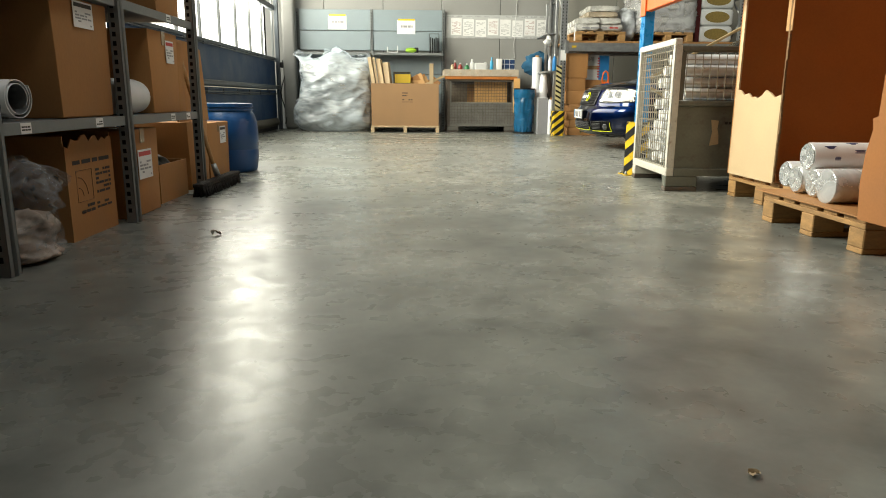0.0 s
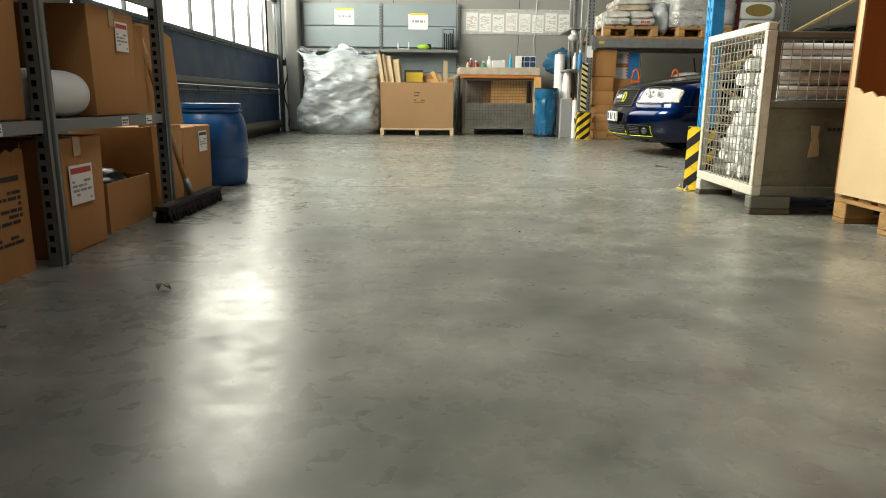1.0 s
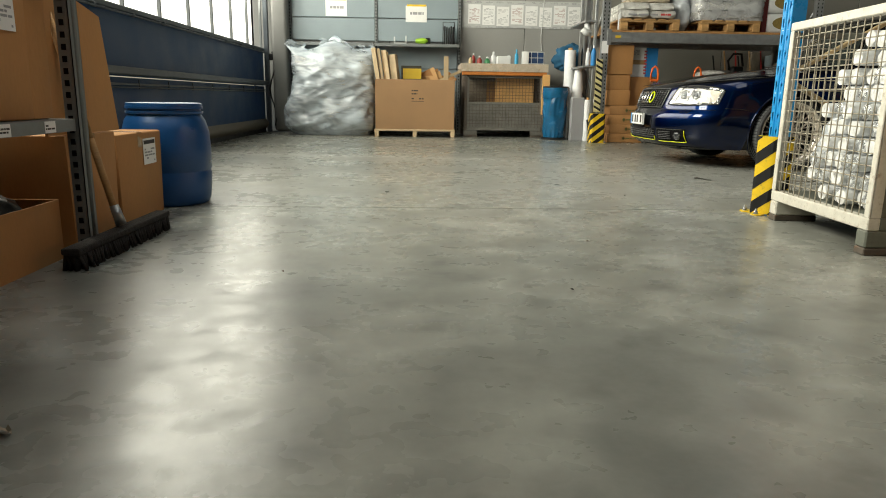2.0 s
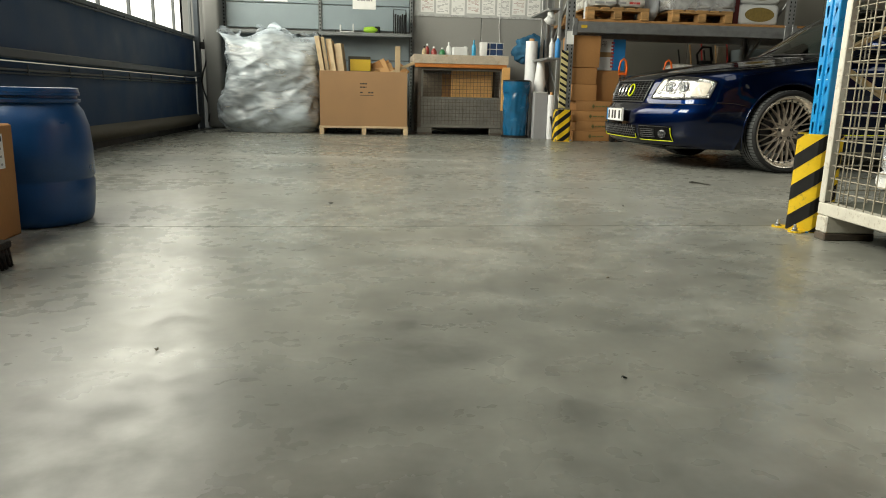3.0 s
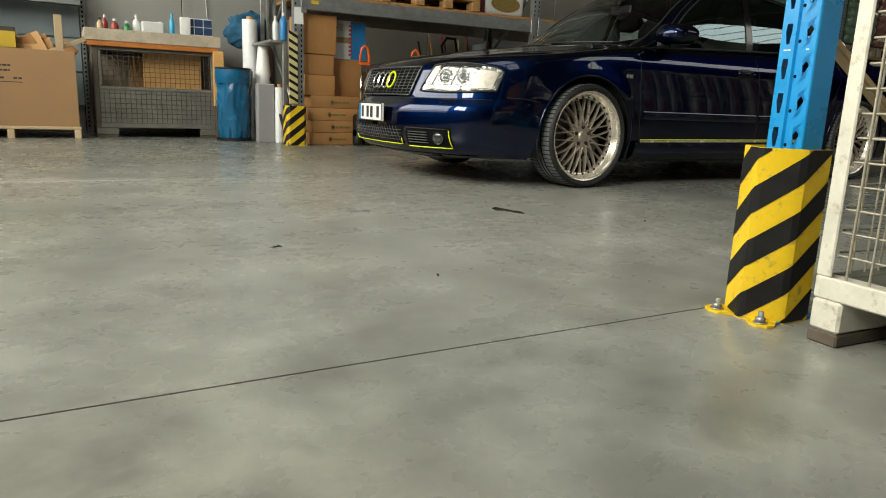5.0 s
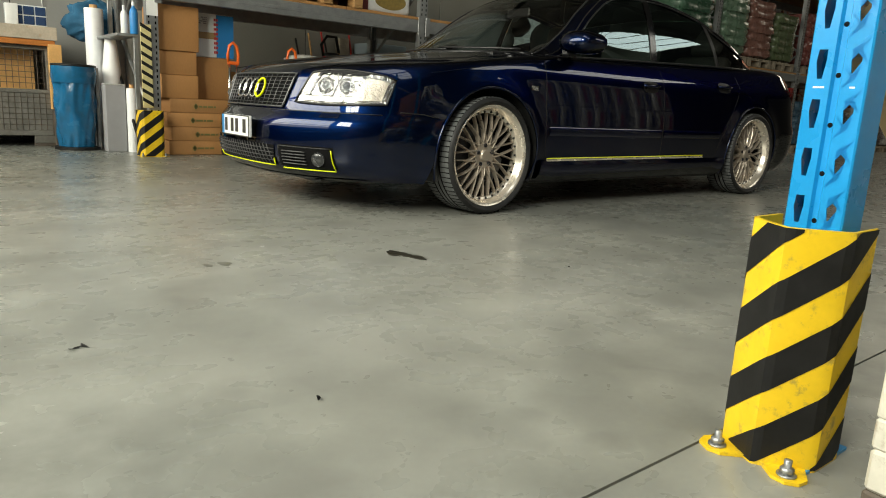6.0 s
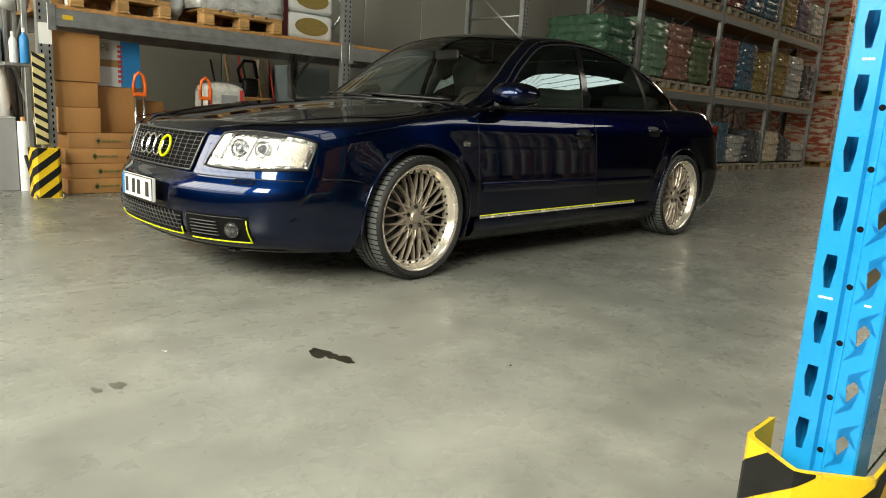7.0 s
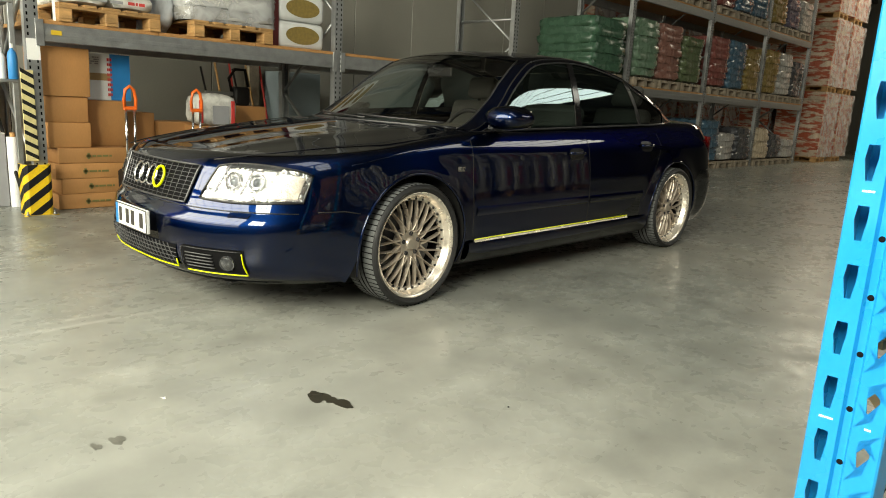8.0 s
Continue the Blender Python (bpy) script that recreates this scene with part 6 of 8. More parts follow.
part("red_bar", bars(bmesh.new(), "y", -0.005, 0.035, 0.03, 0.37, -0.0035, 8, 1.0, 2), M_REDINK, rw)
part("tape", box(-0.19, 0.02, -0.003, -0.0008, 0.17, 0.23), M_TAPE, rw)
part("label", bars(bmesh.new(), "y", -0.16, -0.07, 0.30, 0.37, -0.0008, 4, 0.8, 6), M_GREYINK, rw)
for x, y in ((3.43, 11.30), (4.03, 11.32)):
    pt = thing("pallet_truck", "hand pallet truck with orange grip and chrome shaft", "pallet truck", (x, y, 0), group="pallet trucks")
    b = pipe(bmesh.new(), [(-0.045, 0, 0.86), (-0.05, 0, 0.93), (-0.035, 0, 1.01), (0, 0, 1.04), (0.035, 0, 1.01), (0.05, 0, 0.93), (0.045, 0, 0.86)], 0.014, 10)
    box(-0.055, 0.055, -0.014, 0.014, 0.84, 0.872, 0.006, bm=b)
    part("grip", b, M_ORANGE, pt, "orange handle loop")
    b = rod(bmesh.new(), (-0.035, 0, 0.84), (-0.035, 0.02, 0.32), 0.011, 10)
    rod(b, (0.035, 0, 0.84), (0.035, 0.02, 0.32), 0.011, 10)
    part("shaft", b, M_CHROME, pt, "chrome shaft")
    part("pump", box(-0.08, 0.08, -0.02, 0.14, 0.08, 0.33, 0.02), M_BLACK, pt)
    for s in (-1, 1):
        part("wheel", turned([(0.0, s * 0.03), (0.085, s * 0.03), (0.085, s * 0.08), (0.0, s * 0.08)], 24, "X"), M_RUBBER, pt).location = (0, 0.06, 0.085)
sk2 = thing("plaster_sack", "white and red plaster sack standing on a carton", "sack", (4.36, 11.70, 0.70))
b = bag_mesh(0.40, 0.26, 0.32, 7)
part("sack", b, M_SACKWHITE, sk2, smooth=60)
part("red_edge", box(-0.185, -0.145, -0.136, -0.126, 0.03, 0.25, 0.003), M_REDINK, sk2)
part("red_edge", box(0.145, 0.185, -0.136, -0.126, 0.03, 0.25, 0.003), M_REDINK, sk2)
part("grey_field", box(-0.05, 0.12, -0.142, -0.131, 0.02, 0.2, 0.003), M_GREYINK, sk2)
carton(4.18, 4.66, 11.6, 12.0, 0.0, 0.70, "brown carton below the plaster sack")
ch = thing("hedge_tool", "black power tool with handle standing by the wall", "power tool", (4.95, 12.2, 0.9))
part("body", box(-0.09, 0.09, -0.07, 0.07, 0.0, 0.2, 0.03, seg=2), M_BLACK, ch, smooth=50)
part("loop_handle", pipe(bmesh.new(), [(-0.1, 0, 0.15), (-0.13, 0, 0.28), (-0.06, 0, 0.38), (0.06, 0, 0.38), (0.1, 0, 0.2)], 0.018, 10), M_BLACK, ch)
part("blade", box(-0.4, -0.09, -0.02, 0.02, 0.1, 0.14, 0.004), M_GALV, ch)
carton(4.75, 5.15, 12.0, 12.4, 0.0, 0.898, "brown carton below the power tool")
for k in range(6):
    x = 5.1 + 0.14 * k
    hp = thing("long_tool", "long-handled tool leaning on the wall", "tool", (x, 13.05, 0), group="leaning tools")
    part("stick", rod(bmesh.new(), (0, -0.2, 0.0), (0.04 * (k % 3 - 1), 0.30, 1.32 + 0.08 * (k % 3)), 0.013, 8), (M_BLACK, M_WOOD, M_REDINK)[k % 3], hp)
    part("head", box(-0.05, 0.05, -0.23, -0.17, 0, 0.06, 0.006), M_BLACK, hp)
b = box(5.66, 5.80, 13.25, 13.38, 0, 1.38, 0.004)
solo("plank", b, M_WOODGREY, "wooden plank standing at the wall", "plank")
b = box(5.9, 6.5, 12.9, 13.3, 0.0, 1.33, 0.01)
solo("grey_cabinet", b, M_SHELF2, "pale grey sheet cabinet at the wall", "cabinet")

# ---- far bays ----
COL = ["PALEGREEN", "PINK", "OLIVE", "RED", "BLUE", "YELLOW", "YELLOW", "GREY", "DARK"]
UPPER = ["BEIGE", "YELLOW", "GREEN", "RED", "BLUE", "BLUE", "YELLOW", "VIOLET", "GREY"]
LOWER = ["BLUE", "GREY", "DARK", "BEIGE", "DARK", "GREY"]
WORDS = {"PALEGREEN": "pale green", "PINK": "salmon pink", "OLIVE": "olive green", "RED": "faded red", "YELLOW": "ochre yellow", "VIOLET": "violet grey"}


def far_load(x, z, tone, layers, where):
    pp = copy_thing(greypal, pose(x, RY + 0.58, z))
    pp.location.z = z
    sack_load(x, RY + 0.56, z + 0.144, 0.78, 1.1, layers, 0.13, [SACKS[tone]], "wrapped pallet of %s sacks %s" % (WORDS.get(tone, tone.lower()), where), "far sack loads")


# Greyer wood puts the far rack's shade into the pallets' colour.
greypal = euro_pallet(material=M_WOODGREY, label="pallet in the far rack, greyed for the shade there", group="rack pallets")
greypal.matrix_world = pose(FRAMES[3] - 0.62, RY + 0.58, LEV)
sack_load(FRAMES[3] - 0.62, RY + 0.56, LEV + 0.144, 0.95, 1.1, 6, 0.13, [M_SACKGREEN], "wrapped pallet of dark green sacks in the far rack", "far sack loads")
k = 0
for a, b2 in zip(FRAMES[3:], FRAMES[4:]):
    for j in range(3):
        x = a + 0.58 + j * 0.87
        far_load(x, LEV, COL[k % 9], (7, 7, 6)[j], "in the far rack")
        far_load(x, 3.05, UPPER[k % 9], (6, 7, 6, 3, 7, 7, 7, 6, 5)[k % 9], "on the upper level")
        if a > 14:
            far_load(x, 0.0, LOWER[(k - 3) % 6], (6, 4, 5, 5, 4, 3)[(k - 3) % 6], "on the floor")
        k += 1


def pack_stack(x, y, z, w, d, h, seed, label="tall wrapped stack of red and white packs"):
    t = thing("pack_stack", label, "packs", (x, y, z), group="wrapped pack stacks")
    q = random.Random(seed)
    nx, nz = 6, max(2, int(h / 0.2))
    b = bmesh.new()
    for i in range(nx):
        for j in range(nz):
            o = q.uniform(0, 0.012)
            box(-w / 2 + w * i / nx + 0.003, -w / 2 + w * (i + 1) / nx - 0.003, -d / 2 + o, d / 2 - o, h * j / nz + 0.002, h * (j + 1) / nz - 0.002, bm=b, mi=q.choice((0, 0, 1, 1, 2)))
    for j in range(nz):
        for i in range(6):
            o = q.uniform(0.002, 0.014)
            box(-w / 2 - o, -w / 2 + 0.002, -d / 2 + d * i / 6 + 0.004, -d / 2 + d * (i + 1) / 6 - 0.004, h * j / nz + 0.003, h * (j + 1) / nz - 0.003, bm=b, mi=q.choice((0, 1, 1, 2)))
    tagged(part("pack_block", b, [M_PACKPRINT, M_PACKPRINT, M_PACKPRINT], t), kind="stuff")
    bb = sheet(lambda a, c: (-w / 2 - 0.03 + (w + 0.06) * a, -d / 2 - 0.03 + 0.008 * math.sin(31 * a + 20 * c), c * h), 30, 20)
    part("wrap", bb, M_WRAP, t, "glossy stretch wrap", 70)


seed = 40
for x in (22.2, 23.6, 25.4, 26.8, 28.4):
    for y in (10.4, 11.8, 13.2):
        for z, h in ((0.146, 1.75), (2.05, 1.75), (3.95, 1.5)):
            if (y == 10.4 and x < 24) or (x > 24 and y > 11):
                continue
            pack_stack(x, y, z, 1.2, 1.2, h, seed)
            copy_thing(pal, pose(x - 0.2, y, z - 0.146))
            seed += 1
for x in (14.2, 15.6, 17.0, 18.4, 19.8, 21.2):
    for z, h in ((0.146, 1.75), (2.05, 1.75)):
        pack_stack(x, 14.0, z, 1.2, 1.1, h, seed)
        copy_thing(pal, pose(x, 14.0, z - 0.146))
        seed += 1

# ---- goods opposite the car, mirrored in its doors ----
for k in range(6):
    x = 4.2 + 1.25 * k
    copy_thing(pal, pose(x, 3.4, 0))
    t = thing("wool_pallet", "tall pallet of grey wrapped mineral wool packs", "insulation pallet", (x, 3.4, 0.146), group="mineral wool pallets")
    q = random.Random(60 + k)
    for j in range(2):
        for i in range(4):
            x0, o = -0.52 + 0.26 * i, q.uniform(-0.015, 0.03)
            part("pack", box(x0 + 0.006, x0 + 0.254, -0.55, 0.52 + o, 1.0 * j, 1.0 * j + 0.985, 0.05, seg=3), M_SACKWHITE, t, smooth=50)
            bb = bmesh.new()
            for r in range(7):
                w = q.uniform(0.025, 0.055)
                box(x0 + 0.13 - w, x0 + 0.13 + w, 0.5205 + o, 0.522 + o, 1.0 * j + 0.20 + 0.09 * r, 1.0 * j + 0.262 + 0.09 * r, bm=bb)
            part("print_bar", bb, M_REDINK if (i + k) % 3 else M_INK, t)

# ---- the car ----
M_PAINT = shade("dark_blue_metallic", (0.0010, 0.0080, 0.042), 0.34, 1.0, vary=0.03, scale=3, fine=900, bump=0.0, coat=1.0, rough_vary=0.02, spec=0.2)
M_PAINT.node_tree.nodes["Principled BSDF"].inputs["Coat Roughness"].default_value = 0.012
M_PAINT.node_tree.nodes["Principled BSDF"].inputs["Coat IOR"].default_value = 1.46
M_PAINT.node_tree.nodes["Principled BSDF"].inputs["Specular Tint"].default_value = (0.01, 0.025, 0.09, 1)
M_TRIM = plain("black_trim", (0.012, 0.012, 0.013), 0.3)
M_GRIDBAR = plain("grille_metal", (0.16, 0.16, 0.165), 0.3, 0.8)
M_TYRE = shade("tyre_rubber", (0.011, 0.011, 0.0115), 0.6, vary=0.15, scale=25, fine=140, bump=0.05)
M_RIM = shade("brushed_alloy", (0.54, 0.47, 0.39), 0.34, 0.6, vary=0.06, scale=10, fine=90, bump=0.03)
M_LIP = plain("polished_alloy", (0.86, 0.79, 0.68), 0.26, 0.7)
M_CABIN = shade("dark_cabin_cloth", (0.030, 0.028, 0.022), 0.8, vary=0.2, scale=12, fine=90)
M_LAMPBACK = shade("lamp_reflector", (0.46, 0.46, 0.45), 0.14, 0.95, vary=0.35, scale=26, fine=70, bump=1.0)
M_DARKLAMP = plain("dark_lamp_housing", (0.07, 0.07, 0.075), 0.2, 0.5)
M_TAILRED = plain("red_lens", (0.30, 0.01, 0.01), 0.12, coat=1.0)


def pane_material(name, tint, ior=1.5, sheen=(1, 1, 1)):
    m = bpy.data.materials.new(name)
    m.use_nodes = True
    nt = m.node_tree
    n, link = nt.nodes, nt.links.new
    n.remove(n["Principled BSDF"])
    tr, gl, fr, mx = n.new("ShaderNodeBsdfTransparent"), n.new("ShaderNodeBsdfGlossy"), n.new("ShaderNodeFresnel"), n.new("ShaderNodeMixShader")
    tr.inputs[0].default_value = (*tint, 1)
    gl.inputs["Roughness"].default_value = 0.015
    gl.inputs["Color"].default_value = (*sheen, 1)
    fr.inputs["IOR"].default_value = ior
    link(fr.outputs[0], mx.inputs[0])
    link(tr.outputs[0], mx.inputs[1])
    link(gl.outputs[0], mx.inputs[2])
    link(mx.outputs[0], n["Material Output"].inputs[0])
    return m


M_SCREEN = pane_material("windscreen_glass", (0.94, 0.95, 0.88), 1.6)
M_SIDEGLASS = pane_material("tinted_side_glass", (0.34, 0.44, 0.40), 2.1, (0.72, 0.93, 1.0))
M_REARGLASS = pane_material("dark_rear_glass", (0.56, 0.60, 0.57), 1.5)
M_LENS = pane_material("lamp_glass", (0.97, 0.97, 0.97), 1.25)

car = thing("car", "dark blue metallic saloon car with polished multi-spoke wheels", "car", (2.501, 8.627, 0))
car.matrix_world = pose(2.501, 8.627, 0) @ Matrix.Scale(1.02, 4)
HUBF, HUBR, HUBZ, ARCH = 0.945, 3.68, 0.312, 0.360
XF = [(0.15, 0.065), (0.19, -0.020), (0.24, -0.063), (0.32, -0.075), (0.42, -0.072), (0.465, -0.059), (0.50, -0.030), (0.60, 0.005), (0.69, 0.040), (0.74, 0.085), (0.8, 0.125)]
XR = [(0.15, 4.58), (0.22, 4.65), (0.32, 4.685), (0.5, 4.69), (0.56, 4.655), (0.8, 4.62), (0.95, 4.58), (1.02, 4.53)]
WZ = [(0.15, 0.825), (0.20, 0.850), (0.30, 0.877), (0.45, 0.890), (0.58, 0.888), (0.70, 0.878), (0.76, 0.870), (0.80, 0.858), (0.90, 0.805), (1.0, 0.75)]
EDGE = [(-0.1, 0.66), (0.03, 0.675), (0.23, 0.70), (0.56, 0.755), (0.95, 0.815), (1.3, 0.860), (1.7, 0.888), (2.4, 0.915), (3.2, 0.942), (3.9, 0.960), (4.4, 0.955), (4.7, 0.93)]
CREST = [(-0.1, 0.69), (0.03, 0.715), (0.23, 0.765), (0.56, 0.825), (0.95, 0.873), (1.28, 0.905), (1.5, 0.92), (3.7, 0.99), (3.95, 1.0), (4.4, 0.995), (4.62, 0.98), (4.7, 0.94)]
NE, LF, LR = 2.6, 0.83, 0.55


def top_z(u, y):
    q = min(1.0, abs(y) / 0.87)
    e, c = curve(EDGE, u), curve(CREST, u)
    z = e + (c - e) * (1 - q**2.4)
    if u < 1.4:
        k = max(0.0, 1 - abs(abs(y) - (0.30 + 0.22 * u)) / 0.10)
        z += 0.008 * k * k * (3 - 2 * k) * min(1, u / 0.4)
    return z


def nose_u(y, z):
    w = curve(WZ, z)
    q = min(0.9999, abs(y) / w)
    return curve(XF, z) + LF * (1 - (1 - q**NE)**(1 / NE))


def flank_y(u, z):
    y = curve(WZ, z)
    for h in (HUBF, HUBR):
        d = math.hypot(u - h, z - HUBZ)
        y += 0.016 * math.exp(-((d - ARCH) / 0.06)**2) 
    return y


def plan(z, inset):
    """Half outline at a height: nose centre, corner, flank, rear corner, rear centre."""
    xf, xr, w = curve(XF, z) + inset, curve(XR, z) - inset, curve(WZ, z) - inset
    out = []
    for k in range(27):
        th = math.pi / 2 * k / 27
        out.append((xf + LF * (1 - math.cos(th)**(2 / NE)), w * math.sin(th)**(2 / NE)))
    a, b = xf + LF, xr - LR
    for k in range(100):
        out.append((a + (b - a) * k / 99, w))
    for k in range(1, 21):
        th = math.pi / 2 * (1 - k / 20)
        out.append((xr - LR * (1 - max(0, math.cos(th))**(2 / 3.0)), w * math.sin(th)**(2 / 3.0)))
    return out


def body_half(bm, s):
    zb, rnd_r = 0.165, 0.045
    ref = plan(0.75, rnd_r)
    tops = [top_z(u, y) for u, y in ref]
    cols = len(ref)
    rows = []
    n_wall, n_arc, n_top = 26, 5, 14
    cache = {}

    def pl(z, ins):
        key = (round(z, 3), round(ins, 4))
        if key not in cache:
            cache[key] = plan(z, ins)
        return cache[key]

    g = []
    for i in range(cols):
        colv = []
        for k in range(n_wall + n_arc):
            if k < n_wall:
                z, ins = zb + (tops[i] - rnd_r - zb) * k / (n_wall - 1), 0.0
            else:
                a = math.pi / 2 * (k - n_wall + 1) / n_arc
                z, ins = tops[i] - rnd_r + rnd_r * math.sin(a), rnd_r * (1 - math.cos(a))
            u, y = pl(z, ins)[i]
            if 0.3 < u < 4.6 and y > 0.5 and z < 0.8:
                y += flank_y(u, z) - curve(WZ, z) if ins == 0 else 0
            colv.append([u, y, z])
        u, y, _ = colv[-1]
        for k in range(1, n_top + 1):
            yy = y * (1 - k / n_top)
            colv.append([u, yy, top_z(u, yy) + (colv[n_wall + n_arc - 1][2] - top_z(u, y)) * (1 - k / n_top)])
        g.append(colv)
    nr = len(g[0])
    inside = [[0] * nr for _ in range(cols)]
    for i in range(cols):
        for k in range(n_wall):
            u, y, z = g[i][k]
            for h in (HUBF, HUBR):
                low = z < HUBZ and u < h == HUBF
                if y > 0.55 and (h - u < ARCH + 0.22 * (HUBZ - z) if low else math.hypot(u - h, z - HUBZ) < ARCH):
                    inside[i][k] = h
    vs = {}

    def vert(i, k):
        if (i, k) not in vs:
            u, y, z = g[i][k]
            if inside[i][k]:
                h = inside[i][k]
                d = math.hypot(u - h, z - HUBZ) or 1e-6
                if z < HUBZ and u < h == HUBF:
                    u = h - ARCH - 0.22 * (HUBZ - z)
                else:
                    u, z = h + (u - h) / d * ARCH, HUBZ + (z - HUBZ) / d * ARCH
                y = flank_y(u, z)
            vs[i, k] = bm.verts.new((u, s * y, z))
        return vs[i, k]

    for i in range(cols - 1):
        for k in range(nr - 1):
            q = ((i, k), (i + 1, k), (i + 1, k + 1), (i, k + 1))
            if all(inside[a][b] for a, b in q):
                continue
            um, ym = g[i][k][0], g[i][k + 1][1]
            if k >= n_wall + n_arc and 1.34 < um < 3.78 and ym < 0.70:
                continue
            f = bm.faces.new([vert(a, b) for a, b in (q if s > 0 else q[::-1])])
            f.smooth = True


bm = bmesh.new()
body_half(bm, 1)
body_half(bm, -1)
bmesh.ops.remove_doubles(bm, verts=bm.verts[:], dist=0.0006)
bmesh.ops.recalc_face_normals(bm, faces=bm.faces[:])
body = part("body", bm, M_PAINT, car, "glossy dark blue body shell", 42)


def nose_pt(y, z, off):
    e = 0.004
    p = Vector((nose_u(y, z), y, z))
    a = Vector((nose_u(y + e, z), y + e, z)) - p
    b = Vector((nose_u(y, z + e), y, z + e)) - p
    nrm = a.cross(b).normalized()
    if nrm.x > 0:
        nrm = -nrm
    return p + nrm * off


def side_pt(s, u, z, off):
    return Vector((u, s * (flank_y(u, z) + off), z))


def line(pts, r, material, parent, name, closed=False, label=""):
    return part(name, pipe(bmesh.new(), pts, r, 6, closed), material, parent, label)


# arches, wells, underbody
for h in (HUBF, HUBR):
    for s in (-1, 1):
        a0, a1 = math.radians(-22), math.radians(202)
        pts = []
        for k in range(49):
            a = a0 + (a1 - a0) * k / 48
            u, z = h + ARCH * math.cos(a), HUBZ + ARCH * math.sin(a)
            pts.append((u, s * (flank_y(u, max(z, 0.17)) - 0.002), z))
        line(pts, 0.008, M_PAINT, body, "arch_lip")
        b = sheet(lambda p, q: (h + ARCH * math.cos(a0 + (a1 - a0) * p), s * (0.56 + 0.33 * q), HUBZ + ARCH * math.sin(a0 + (a1 - a0) * p)), 30, 2)
        b2 = turned([(0.0, 0.0), (ARCH, 0.0), (ARCH, 0.004), (0.0, 0.004)], 32, "Y")
        for v in b2.verts:
            v.co.z = max(v.co.z, -0.10)
        join(b, b2, Matrix.Translation((h, s * 0.56, HUBZ)))
        part("wheel_well", b, M_RUBBER, body)
part("floor_pan", box(0.12, 4.3, -0.54, 0.54, 0.150, 0.172, 0.01), M_RUBBER, car, "black underbody")
for s in (-1, 1):
    part("side_pan", box(1.31, 3.31, min(s * 0.545, s * 0.83), max(s * 0.545, s * 0.83), 0.150, 0.172, 0.005), M_RUBBER, car, "black underbody")
part("front_lip", sheet(lambda a, c: nose_pt(-0.72 + 1.44 * a, 0.15 + 0.03 * c, 0.004 - 0.03 * (1 - c)), 40, 3), M_TRIM, car)
part("engine_bay_floor", box(0.25, 1.45, -0.55, 0.55, 0.19, 0.45), M_RUBBER, car)

# greenhouse: stations along the roof's middle, with where each one meets the belt and the roof rail
ROOF = [(1.20, 0.895), (1.38, 1.005), (1.56, 1.115), (1.74, 1.225), (1.92, 1.330), (2.1, 1.368), (2.4, 1.390), (2.7, 1.386), (3.0, 1.352), (3.2, 1.318), (3.45, 1.262), (3.7, 1.182), (3.99, 1.065), (4.2, 0.985)]
DROP = [(1.20, 0.075), (3.1, 0.077), (3.2, 0.080), (3.3, 0.105), (3.45, 0.120), (3.7, 0.115), (4.2, 0.02)]
BELTY = [(1.20, 0.775), (1.6, 0.795), (2.4, 0.80), (3.3, 0.79), (3.8, 0.75), (4.2, 0.66)]
BELTU = [(1.20, 1.44), (1.5, 1.62), (1.92, 1.98), (2.4, 2.41), (2.47, 2.473), (3.2, 3.21), (3.26, 3.25), (3.6, 3.49), (3.95, 3.74), (4.2, 3.97)]
RAILU = [(1.20, 1.46), (1.5, 1.72), (1.7, 1.86), (1.92, 2.06), (2.1, 2.21), (2.4, 2.45), (2.47, 2.51), (2.7, 2.68), (3.0, 2.92), (3.2, 3.11), (3.26, 3.17), (3.6, 3.49), (3.95, 3.76), (4.2, 3.97)]
stations = [1.20 + 0.06 * k for k in range(12)] + [1.92, 1.98, 2.04, 2.12, 2.2, 2.3, 2.4, 2.47, 2.56, 2.66, 2.78, 2.9, 3.02, 3.12, 3.2, 3.26, 3.32, 3.38, 3.45, 3.52, 3.6, 3.68, 3.76, 3.84, 3.9, 3.97, 4.05, 4.13, 4.2]
NSIDE, NCOR, NTOP = 8, 5, 10


def section(u):
    h, yb = curve(ROOF, u), curve(BELTY, u)
    zb = min(curve(EDGE, curve(BELTU, u)) - 0.004, h - 0.004)
    zs = max(zb + 0.002, h - curve(DROP, u))
    yr = yb - (zs - zb) * 0.30 - 0.20 * (zs - zb)**2
    pts = [(yb + (yr - yb) * k / NSIDE, zb + (zs - zb) * k / NSIDE) for k in range(NSIDE + 1)]
    pts = [(y + 0.018 * math.sin(math.pi * k / NSIDE) * min(1, (zs - zb) * 3), z) for k, (y, z) in enumerate(pts)]
    rise = max(0.0, h - zs)
    yt, zt = yr - 0.085, zs + 0.53 * rise
    cy, cz = yr - 0.02 * min(1, (zs - zb) * 4) - 0.006, zs + 0.45 * rise
    for k in range(1, NCOR + 1):
        t = k / NCOR
        pts.append(((1 - t)**2 * yr + 2 * t * (1 - t) * cy + t * t * yt, (1 - t)**2 * zs + 2 * t * (1 - t) * cz + t * t * zt))
    for k in range(1, NTOP + 1):
        y = yt * (1 - k / NTOP)
        pts.append((y, zt + (h - zt) * (1 - (y / yt)**2)))
    return pts


grid_pts = [section(u) for u in stations]


